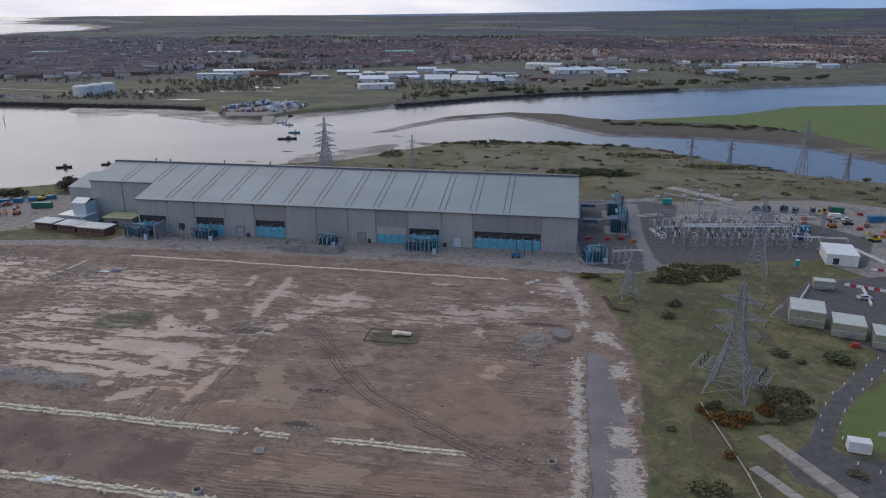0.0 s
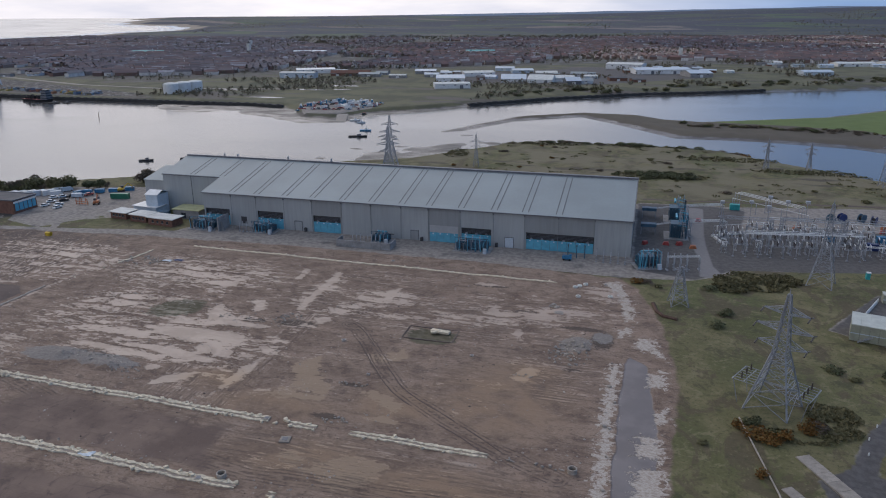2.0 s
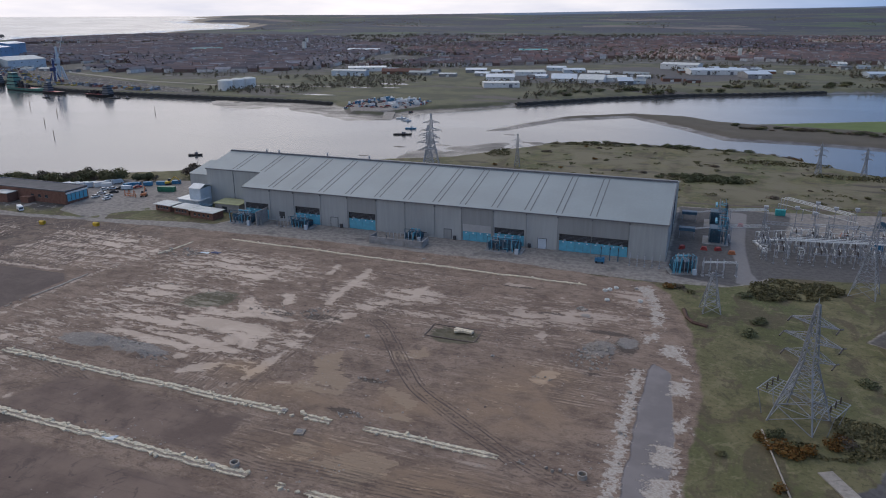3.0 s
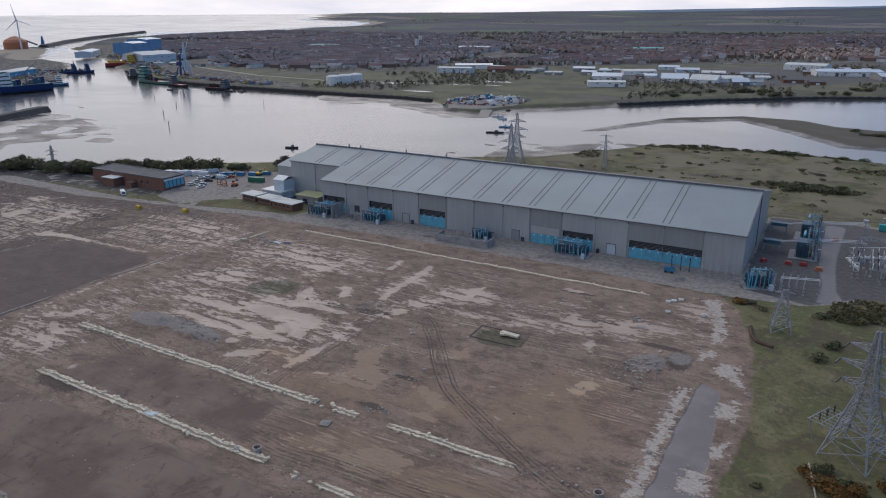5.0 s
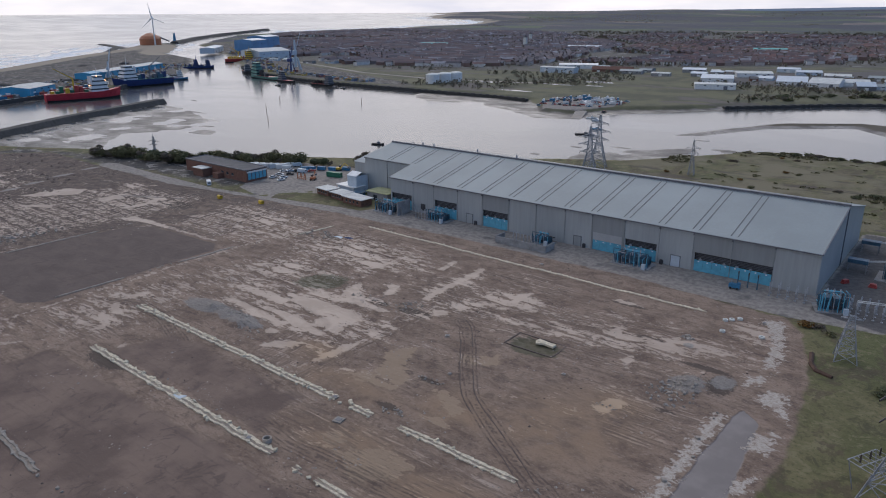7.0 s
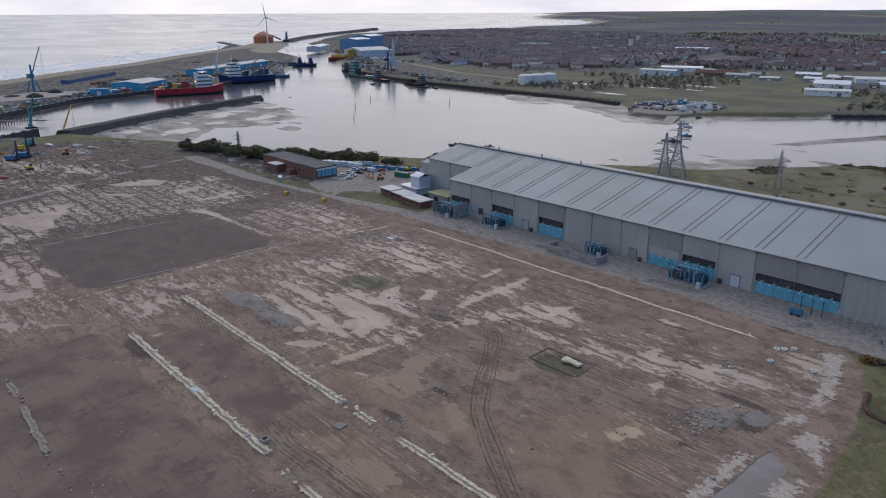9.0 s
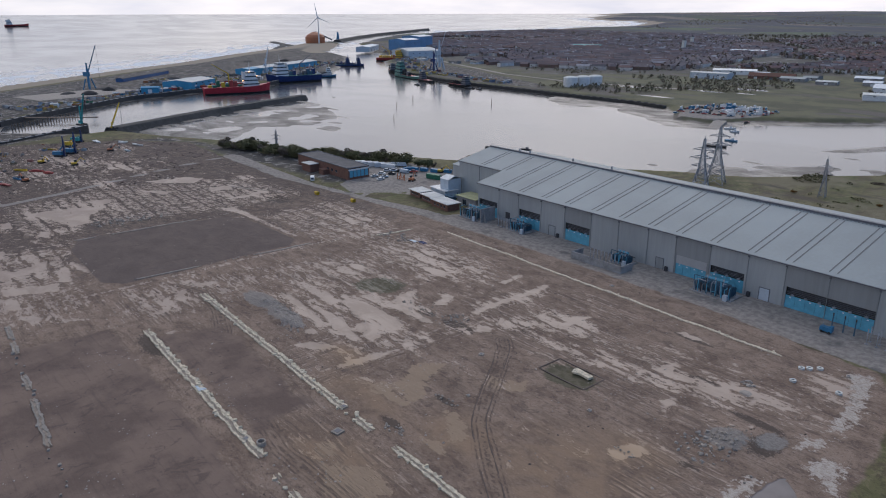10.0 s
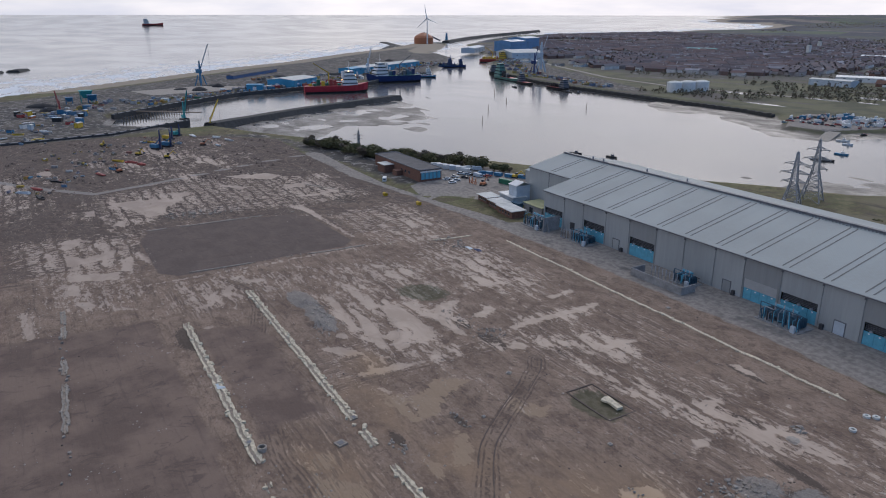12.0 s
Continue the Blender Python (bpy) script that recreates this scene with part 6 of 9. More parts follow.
# small stones and broken bits all over the mud, too many to count
def debris(name, label, box, count, seed, mat, size):
    r = random.Random(seed)
    m = Mesh()
    made = 0
    while made < count:
        x, y = r.uniform(box[0], box[2]), r.uniform(box[1], box[3])
        if noise.noise((x * 0.05, y * 0.08, seed)) < 0.12 or (-243 < x < -183 and 108 < y < 180 and r.random() < 0.93):
            continue
        made += 1
        s = size * (0.35 + 0.9 * r.random() ** 3)
        a, z = r.uniform(0, 6.3), z_at(x, y)
        k = 5
        ring = [(x + s * math.cos(a + i * 1.257) * r.uniform(0.5, 1), y + s * math.sin(a + i * 1.257) * r.uniform(0.5, 1)) for i in range(k)]
        pts = [(px, py, z - 0.1) for px, py in ring] + [(x, y, z + s * r.uniform(0.2, 0.55))]
        m.add(pts, [(i, (i + 1) % k, k) for i in range(k)])
    t = thing(name, label, "debris", kind="stuff")
    part("stones", m, mat, t)


M["bits_pale"] = plain("pale_stone_bits", (0.35, 0.30, 0.25), 0.9, grain=0.2, vary=0.4)
M["bits_dark"] = plain("dark_clods", (0.105, 0.080, 0.067), 0.95, grain=0.2, vary=0.4)
debris("stone_scatter", "pale broken stones scattered over mud", (-330, 60, 8, 240), 4200, 3, "bits_pale", 0.5)
debris("clod_scatter", "dark clods of earth scattered over mud", (-330, 60, 8, 240), 1300, 4, "bits_dark", 0.5)
debris("stone_scatter", "pale debris scattered over the western ground", (-500, 62, -330, 230), 500, 5, "bits_pale", 0.9)
debris("clod_scatter", "dark and rusty debris on the western ground", (-500, 62, -330, 230), 1500, 6, "bits_dark", 1.4)
# wheel ruts: low ridges of squeezed mud beside each other
M["rut_dark"] = plain("dark_rut_mud", (0.108, 0.079, 0.065), 0.9, grain=0.8, vary=0.25)


def smooth_line(pts, step=1.2):
    out = []
    P = [Vector((*p, 0)) for p in pts]
    P = [P[0] * 2 - P[1]] + P + [P[-1] * 2 - P[-2]]
    for a, b, c, d in zip(P, P[1:], P[2:], P[3:]):
        k = max(2, int((c - b).length / step))
        for i in range(k):
            t = i / k
            out.append(0.5 * ((2 * b) + (c - a) * t + (2 * a - 5 * b + 4 * c - d) * t * t + (3 * b - a - 3 * c + d) * t ** 3))
    return out + [P[-2]]


def ruts(label, pts, offsets, w, mat, seed=0, breaks=0.25):
    t = thing("wheel_ruts", label, "wheel tracks", kind="stuff")
    line = smooth_line(pts)
    for q, off in enumerate(offsets):
        m = Mesh()
        strip_pts = []
        def close():
            n = len(strip_pts) // 4
            if n > 2:
                m.add(strip_pts, [(4 * i + k, 4 * i + 4 + k, 4 * i + 5 + k, 4 * i + 1 + k) for i in range(n - 1) for k in range(3)])
            strip_pts.clear()
        for i, p in enumerate(line):
            d = (line[min(i + 1, len(line) - 1)] - line[max(i - 1, 0)]).normalized()
            nx, ny = -d.y, d.x
            o = off + 0.25 * noise.noise((i * 0.13, q, seed))
            ww = w * (0.7 + 0.5 * noise.noise((i * 0.4, q + 5, seed)))
            x, y = p.x + nx * o, p.y + ny * o
            if noise.noise((i * 0.08, q * 3.1, seed + 2)) > 0.75 - breaks * 2 or ww < 0.1:
                close()
                continue
            z = z_at(x, y)
            strip_pts += [(x + nx * ww * e, y + ny * ww * e, z + h) for e, h in ((0.62, -0.05), (0.38, 0.07), (-0.38, 0.07), (-0.62, -0.05))]
        close()
        if m.v:
            part("rut", m, mat, t)


ruts("dark curving wheel ruts pressed in mud", [(-69, 181), (-65, 178), (-58, 169), (-49, 156.5), (-41, 147), (-29, 138.5), (-20, 132.5), (-10, 125)], (-1.9, 1.3), 0.35, "rut_dark", 1, 0.3)
ruts("dark ditch bank along the field behind the switchyard", [(12, 357), (60, 361), (110, 368), (175, 372)], (0,), 3.2, "rut_dark", 60, 0.0)
# odds and ends lying about
slab = thing("concrete_slab", "white broken slab lying in a weedy pit", "slab")
part("slab", Mesh().box(-41.2, 182.2, 0.0, 5.6, 1.6, 0.6, -6).box(-43.0, 181.6, 0.0, 1.8, 1.2, 0.5, 20), "footing", slab)
pit = thing("pit_kerb", "low muddy kerb round a weedy square pit", "kerb")
for a, b, c, d in ((-51, 176.5, 15, 0.5), (-51 + 7.6, 184.6, 15, 0.5)):
    part("kerb", Mesh().box(a + 7.5 - (7.6 if b > 180 else 0), b, -0.35, c, d * 0.7, 0.38), "bits_dark", pit)
for a in (-51, -36.2):
    part("kerb", Mesh().box(a, 180.5, -0.35, 0.35, 8.0, 0.38), "bits_dark", pit)
ring = thing("manhole_ring", "pale concrete manhole ring standing on mud", "manhole ring", "manhole rings")
def ring_mesh(r0, r1, h):
    m = Mesh()
    n = 14
    pts = []
    for r, z in ((r1, 0), (r1, h), (r0, h), (r0, 0.02)):
        pts += [(r * math.cos(2 * math.pi * i / n), r * math.sin(2 * math.pi * i / n), z) for i in range(n)]
    return m.add(pts, [(k * n + i, k * n + (i + 1) % n, (k + 1) * n + (i + 1) % n, (k + 1) * n + i) for k in range(3) for i in range(n)])
part("wall", ring_mesh(0.75, 1.0, 1.0), "rubble_grey", ring)
# black disc paints the shade down inside the ring
part("inside", Mesh().turned([(0.74, 0), (0.74, 0.05)], 0, 0, 0.1, 14), "black", ring)
ring.matrix_basis = pose(2.5, 125.3, 0.1)
copy_thing(ring, pose(-64.4, 105.4, 0.05))
for x, y in ((-7.6, 228.2), (-6.2, 229.6), (-5.8, 219.8), (4.2, 222.2), (-4.4, 231.5)):
    t = thing("tyre", "old whitened lorry tyre lying on mud", "tyre", "scrap tyres")
    part("tread", ring_mesh(0.42, 0.8, 0.5), "white_roof", t)
    # shade in the open hub, painted as a black disc
    part("hub_shade_disc", Mesh().turned([(0.41, 0), (0.41, 0.04)], 0, 0, 0.05, 12), "black", t)
    t.matrix_basis = pose(x, y, z_at(x, y))
for x, y, s, a in ((-68.6, 103.9, 1.5, 10), (-66.4, 127.2, 1.4, 5), (-75.5, 237.6, 1.2, 0), (-52, 153, 0.8, 0), (-66, 170, 1.3, 30), (-29, 170, 0.9, 0), (-58.4, 120.6, 2.2, 12), (2, 233, 1.2, 20)):
    t = thing("inspection_slab", "square pale concrete inspection cover", "manhole cover", "inspection covers")
    z = z_at(x, y)
    part("frame", Mesh().box(x, y, z - 0.1, s, s, 0.4, a), "rubble_grey", t)
    part("lid", Mesh().box(x, y, z + 0.3, s * 0.55, s * 0.55, 0.06, a), "flashing", t)
for x, y, c, a in ((-157, 216, "silver", 10), (-153, 217.5, "navy", 30), (-96, 104.6, "silver", 40), (9, 103, "blue_steel", 0), (6, 107, "blue_steel", 20)):
    t = thing("sheet_scrap", "crumpled blue-grey sheet scrap on mud", "scrap", "sheet scraps")
    z = z_at(x, y) + 0.05
    m = Mesh()
    r = random.Random(int(x * 7))
    g = [(i, j) for j in range(4) for i in range(5)]
    pts = [(x + (i - 2) * 0.9 + r.uniform(-0.2, 0.2), y + (j - 1.5) * 0.6 + r.uniform(-0.2, 0.2), z + r.uniform(0.02, 0.45)) for i, j in g]
    m.add(pts, [(j * 5 + i, j * 5 + i + 1, j * 5 + i + 6, j * 5 + i + 5) for j in range(3) for i in range(4)])
    part("sheet", m, c, t)
for x, y in ((-249, 225), (-225, 231)):
    t = thing("grit_bin", "small yellow grit bin beside the track", "grit bin", "yellow bins")
    z = z_at(x, y)
    part("bin", Mesh().add([(x - 1, y - 0.7, z), (x + 1, y - 0.7, z), (x + 1, y + 0.7, z), (x - 1, y + 0.7, z), (x - 1.2, y - 0.9, z + 1.2), (x + 1.2, y - 0.9, z + 1.2), (x + 1.2, y + 0.9, z + 1.2), (x - 1.2, y + 0.9, z + 1.2)],
                           [(3, 2, 1, 0), (4, 5, 6, 7), (0, 1, 5, 4), (1, 2, 6, 5), (2, 3, 7, 6), (3, 0, 4, 7)]), "yellow", t)
    part("lid", Mesh().gable(x, y, z + 1.2, 2.3, 1.8, 0.4), "yellow", t)

# ---------------------------------------------------------------- low buildings beside the hall
def flat_building(name, label, x0, y0, x1, y1, h, wall, roof, turn=0, windows=(), parapet=0.0, over=0.4):
    """A flat-roofed building; windows holds (side, along, low, width, height)."""
    w, d = x1 - x0, y1 - y0
    t = thing(name, label, "building")
    part("wall", Mesh().box(0, 0, -0.3, w, d, h + 0.3), wall, t)
    part("roof", Mesh().box(0, 0, h, w + 2 * over, d + 2 * over, 0.3), roof, t)
    if parapet:
        for sx, sy, px, py in ((w + 2 * over, 0.3, 0, -d / 2 - over + 0.15), (w + 2 * over, 0.3, 0, d / 2 + over - 0.15), (0.3, d + 2 * over - 0.6, -w / 2 - over + 0.15, 0), (0.3, d + 2 * over - 0.6, w / 2 + over - 0.15, 0)):
            part("parapet", Mesh().box(px, py, h + 0.3, sx, sy, parapet), "flashing", t)
    for side, u, low, ww, hh in windows:
        if side == "front":
            f = part("window", Mesh().box(-w / 2 + u * w, -d / 2 - 0.03, low, ww, 0.12, hh), "glass", t)
            part("sill", Mesh().box(-w / 2 + u * w, -d / 2 - 0.1, low - 0.12, ww + 0.2, 0.25, 0.12), "concrete", f)
        else:
            f = part("window", Mesh().box(w / 2 + 0.03, -d / 2 + u * d, low, 0.12, ww, hh), "glass", t)
            part("sill", Mesh().box(w / 2 + 0.1, -d / 2 + u * d, low - 0.12, 0.25, ww + 0.2, 0.12), "white_paint", f)
    t.matrix_basis = pose((x0 + x1) / 2, (y0 + y1) / 2, 0, 0, 0, turn)
    return t


brickb = flat_building("brick_building", "long flat-roofed red brick building with a glazed end", -322, 254.5, -266.5, 268, 6.0, "brick", "felt", 0,
                       [("front", 0.2 + 0.07 * i, 2.6, 1.6, 1.4) for i in range(2)] + [("front", 0.62 + 0.08 * i, 2.4, 1.8, 1.3) for i in range(3)], 0.35, 0.2)
for k in range(5):
    part("window", Mesh().box(-266.35, 256.4 + 2.45 * k, 1.2, 0.2, 2.0, 3.6), "blue_panel", brickb, "pale blue glazed panel")
part("fascia", Mesh().box(-266.2, 261.2, 4.9, 0.3, 13, 0.8), "white_paint", brickb)
part("porch", Mesh().box(-302, 251.5, -0.2, 9, 6, 4.4), "brick", brickb, "projecting brick porch")
part("porch_roof", Mesh().box(-302, 251.5, 4.2, 9.6, 6.6, 0.3), "white_roof", brickb)
part("plant_room", Mesh().box(-289, 252.6, -0.2, 5, 4, 3.0), "brick", brickb)
for i, (x0, x1, y0, h) in enumerate(((-218.5, -209.5, 260.4, 2.9), (-206.3, -197.5, 258.2, 3.0), (-195.2, -182, 255.4, 3.2))):
    flat_building("site_hut", "single-storey brick hut with a pale flat roof", x0, y0, x1, y0 + 6.6, h, "brick", "white_roof", -6, [("front", 0.2 + 0.2 * k, 1.2, 1.0, 1.0) for k in range(4)], 0, 0.7)
flat_building("site_hut", "grey hut with a pale white roof behind brick huts", -213, 269, -200, 276, 3.8, "silver", "white_paint", -6, (), 0, 0.5)
flat_building("site_hut", "low concrete hut with a mossy yellow roof", -191, 268, -178, 276.5, 4.0, "concrete", "yellow_roof", 0, [("front", 0.4, 0.4, 2.4, 2.4)], 0, 0.6)
flat_building("container", "dark steel container beside a hut", -199, 266, -193, 268.6, 2.6, "blue_steel", "blue_steel", 4, (), 0, 0.02)
silo = thing("cladding_shed", "tall narrow silver-clad shed with a pitched roof", "shed")
part("wall", Mesh().box(-203.6, 274.4, -0.2, 6.2, 8.0, 9.4), "silver", silo)
part("gable", Mesh().gable(-203.6, 274.4, 9.2, 6.2, 8.0, 1.5, 0, 0.25, 0.2), "white_paint", silo)
part("door", Mesh().box(-200.45, 275.5, 0, 0.12, 1.4, 2.2), "louvre", silo)
# yard clutter by the brick building
def make_container(label, x, y, L, mat, turn=0, z=0.0, h=2.6):
    t = thing("container", label, "container", "steel containers")
    m = Mesh().box(0, 0, 0.12, L, 2.44, h - 0.12)
    part("body", m, mat, t)
    for k in range(int(L / 0.6)):
        x_ = -L / 2 + 0.4 + k * 0.6
        if x_ < L / 2 - 0.2:
            part("rib", Mesh().box(x_, -1.24, 0.3, 0.22, 0.06, h - 0.5), mat, t)
    part("roof", Mesh().box(0, 0, h, L - 0.1, 2.34, 0.06), mat, t)
    t.matrix_basis = pose(x, y, z, 0, 0, turn)
    return t


for i in range(5):
    make_container("pale steel storage container on gravel", -296 + 4.0 * i, 281.5 + 1.9 * i, 6.1, "white_paint" if i != 3 else "silver", 62)
make_container("dark green steel container on gravel", -239, 292, 9.0, "green_paint", 12)
for x, y, a in ((-263, 297, 20), (-258, 300, 24), (-252, 303, 20), (-246, 308, 30), (-266, 294, 70)):
    make_container("bright blue skip container on gravel", x, y, 4.4, "blue_bright", a, 0, 1.9)


def make_vehicle(label, mat, L=4.4, W=1.8, H=1.45, van=False):
    t = thing("van" if van else "car", label, "van" if van else "car", "parked vehicles")
    m = Mesh()
    body = [(-L / 2, 0.35), (L / 2, 0.35), (L / 2, 0.85), (L / 2 - 0.2, 0.95), (-L / 2, 0.95)] if not van else [(-L / 2, 0.35), (L / 2, 0.35), (L / 2, 1.0), (L / 2 - 0.7, H), (-L / 2, H)]
    n = len(body)
    m.add([(x, -W / 2, z) for x, z in body] + [(x, W / 2, z) for x, z in body], [tuple(range(n)), tuple(range(n, 2 * n))[::-1]] + [(i, n + i, n + (i + 1) % n, (i + 1) % n) for i in range(n)])
    part("body", m, mat, t)
    if not van:
        c = [(-L * 0.38, 0.95), (L * 0.26, 0.95), (L * 0.12, H), (-L * 0.28, H)]
        part("cabin", Mesh().add([(x, -W * 0.44, z) for x, z in c] + [(x, W * 0.44, z) for x, z in c], [(0, 1, 2, 3), (7, 6, 5, 4), (0, 4, 5, 1), (1, 5, 6, 2), (2, 6, 7, 3), (3, 7, 4, 0)]), "glass", t)
        part("roof_panel", Mesh().box(-L * 0.08, 0, H, L * 0.38, W * 0.84, 0.04), mat, t)
    else:
        part("windscreen", Mesh().add([(L / 2 - 0.02, -W * 0.42, 1.05), (L / 2 - 0.02, W * 0.42, 1.05), (L / 2 - 0.66, W * 0.42, H - 0.08), (L / 2 - 0.66, -W * 0.42, H - 0.08)], [(0, 1, 2, 3)]), "glass", t)
    for x in (-L * 0.3, L * 0.3):
        for y in (-W / 2 + 0.1, W / 2 - 0.1):
            part("wheel", Mesh().bar((x, y - 0.1, 0.33), (x, y + 0.1, 0.33), 0.66, 10), "black", t)
    return t


CARS = [make_vehicle("parked car with dark glass on gravel", m) for m in ("white_paint", "silver", "black", "blue_bright", "red")]
VANS = [make_vehicle("white parked panel van on gravel", "white_paint", 5.6, 2.0, 2.3, True), make_vehicle("grey parked panel van", "silver", 5.4, 2.0, 2.2, True)]
parked = [(0, -267, 277, 40), (2, -263, 281, 40), (0, -264, 270, 80), (1, -259, 273, 70), (0, -255, 268, 85), (2, -270, 288, 20), (1, 100, 232, 10), (2, 126, 323, 0), (1, 121, 327, 30), (4, 133, 321, 60), (0, 128, 330, 20)]
for i, (k, x, y, a) in enumerate(parked):
    copy_thing(CARS[k], pose(x, y, z_at(x, y), 0, 0, a))
for i, (k, x, y, a) in enumerate(((0, -278.5, 239.2, -30), (0, -276, 290, 40), (1, -262, 289, 15), (0, 119, 246, 20), (0, 124, 333, 5))):
    copy_thing(VANS[k], pose(x, y, z_at(x, y), 0, 0, a))


def make_excavator(label, mat):
    t = thing("excavator", label, "excavator", "earth-moving plant")
    for s in (-1, 1):
        part("track", Mesh().box(0, s * 1.1, 0, 3.8, 0.6, 0.8), "black", t)
    part("cab_body", Mesh().box(-0.4, 0, 0.85, 2.9, 2.4, 1.0), mat, t)
    part("cab", Mesh().box(0.6, 0.75, 1.85, 1.4, 0.9, 1.1), "glass", t)
    arm = part("boom", Mesh().bar((0.9, 0, 1.5), (3.6, 0, 4.2), 0.42).bar((3.6, 0, 4.2), (5.6, 0, 2.4), 0.34), mat, t)
    part("bucket", Mesh().box(5.6, 0, 1.4, 0.9, 1.1, 1.0), "flashing", arm)
    return t


DIG = [make_excavator("yellow tracked excavator parked on mud", "yellow"), make_excavator("orange tracked excavator parked on gravel", "orange")]
for k, x, y, a in ((1, -243, 280, 120), (0, -249, 305, 30), (0, 128, 299, 200), (1, 118, 318, 90), (0, 121, 246, 170), (1, 133, 276, 20), (0, -424, 136, 30), (0, -405, 150, 80), (1, -375, 118, 200), (0, -458, 160, 140), (1, -440, 180, 80), (0, -470, 120, 10)):
    copy_thing(DIG[k], pose(x, y, z_at(x, y), 0, 0, a))
for ob in CARS + VANS + DIG:
    spot = {"car": (-272, 284), "van": (-280, 296), "excavator": (112, 330)}[ob.name.split(".")[0]]
    k = (CARS + VANS + DIG).index(ob)
    ob.matrix_basis = pose(spot[0] + 3.2 * (k % 5), spot[1] + 2.4 * (k % 5), 0, 0, 0, 60)
frame_rack = thing("scaffold_rack", "orange steel lattice rack in the yard", "steel rack")
for k in range(5):
    part("upright", Mesh().bar((-252 + 1.6 * k, 277, 0), (-252 + 1.6 * k, 277 + (k % 2), 3.2), 0.3), "orange", frame_rack)
part("rail", Mesh().bar((-252.5, 277, 1.6), (-245, 277, 1.6), 0.3).bar((-252.5, 277, 0.6), (-245, 277, 0.6), 0.3), "orange", frame_rack)

# ---------------------------------------------------------------- compound in the rough grass
M["cream_roof"] = plain("ribbed_cream_roof", (0.47, 0.48, 0.42), 0.5, grain=0.5, vary=0.15)


def make_cabin_block(label, x, y, w, d, h, turn, units):
    """A two-storey block of site cabins with outside stairs."""
    t = thing("site_cabin", label, "site cabin", "cream site cabins")
    for k in range(units):
        x0 = -w / 2 + w * k / units
        c = part("cabin", Mesh().box(x0 + w / units / 2, 0, 0.15, w / units - 0.08, d, h - 0.15), "cream_paint", t)
        part("roof_lid", Mesh().box(x0 + w / units / 2, 0, h, w / units - 0.02, d + 0.1, 0.22), "cream_roof", c)
        part("band", Mesh().box(x0 + w / units / 2, -d / 2 - 0.03, h * 0.5 - 0.12, w / units - 0.08, 0.06, 0.24), "silver", c)
    m = Mesh()
    for k in range(8):
        m.box(-w * 0.25 + 0.45 * k, -d / 2 - 0.8, 0.3 + k * h * 0.055, 0.4, 1.1, 0.08)
    m.bar((-w * 0.25, -d / 2 - 1.3, 1.1), (-w * 0.25 + 3.4, -d / 2 - 1.3, 1.1 + h * 0.42), 0.08)
    part("stair", m, "galv", t)
    t.matrix_basis = pose(x, y, z_at(x, y), 0, 0, turn)
    return t


make_cabin_block("cream two-storey site cabins with outside stairs", 76, 211, 9.5, 10, 4.8, -14, 4)
make_cabin_block("cream two-storey site cabins on tarmac", 85, 203.5, 8.5, 8.5, 4.1, -14, 3)
make_cabin_block("cream site cabins beside the grass", 94, 196.5, 9.5, 8, 4.1, -14, 3)
make_cabin_block("small cream site cabin", 90, 240, 6.5, 3.2, 2.9, -6, 2)
flat_building("store_shed", "low white-roofed storage shed in the compound", 100, 265, 110.5, 279, 4.0, "white_paint", "white_paint", -8, [("front", 0.3, 0.5, 2.0, 2.2)], 0, 0.3)
make_container("small white container beside the lane", 66, 141, 4.4, "white_paint", -8)
for x, y, m in ((104, 308, "blue_bright"), (98, 297, "navy"), (84, 305, "blue_bright"), (53, 347, "teal")):
    make_container("blue steel store in the switchyard", x, y, 4.2, m, 0, 0, 2.6)
make_container("blue and white cabin in the compound", 140, 330, 7, "blue_bright", 10)
make_container("green steel container in the compound", 128, 343, 6, "green_paint", -10)
loo = thing("portable_toilet", "turquoise portable toilet on tarmac", "portable toilet")
part("cubicle", Mesh().box(88, 262, 0, 1.3, 1.3, 2.3), "teal", loo)
part("roof", Mesh().gable(88, 262, 2.3, 1.4, 1.4, 0.25), "white_paint", loo)
for k in range(5):
    t = thing("cable_drum", "large dark blue cable drum on gravel", "cable drum", "cable drums")
    x, y = ((91, 335), (96, 338), (104, 339), (108, 336), (116, 338))[k]
    for s in (-0.9, 0.9):
        part("flange", Mesh().bar((0, s - 0.12, 1.8), (0, s + 0.12, 1.8), 3.6, 18), "navy" if k % 2 else "blue_steel", t)
    part("core", Mesh().bar((0, -0.9, 1.8), (0, 0.9, 1.8), 2.2, 14), "black", t)
    t.matrix_basis = pose(x, y, 0, 0, 0, 20 * k)


def barriers(line, n, a, b):
    (x0, y0), (x1, y1) = line
    turn = math.degrees(math.atan2(y1 - y0, x1 - x0))
    for k in range(n):
        f = (k + 0.5) / n
        L = math.hypot(x1 - x0, y1 - y0) / n
        t = thing("road_barrier", "red plastic road barrier" if k % 2 else "white plastic road barrier", "barrier", "plastic road barriers")
        part("body", Mesh().add([(-L * 0.46, -0.3, 0), (L * 0.46, -0.3, 0), (L * 0.46, 0.3, 0), (-L * 0.46, 0.3, 0), (-L * 0.46, -0.12, 0.95), (L * 0.46, -0.12, 0.95), (L * 0.46, 0.12, 0.95), (-L * 0.46, 0.12, 0.95)],
                                [(3, 2, 1, 0), (4, 5, 6, 7), (0, 1, 5, 4), (1, 2, 6, 5), (2, 3, 7, 6), (3, 0, 4, 7)]), b if k % 2 else a, t)
        x, y = x0 + (x1 - x0) * f, y0 + (y1 - y0) * f
        t.matrix_basis = pose(x, y, z_at(x, y), 0, 0, turn)


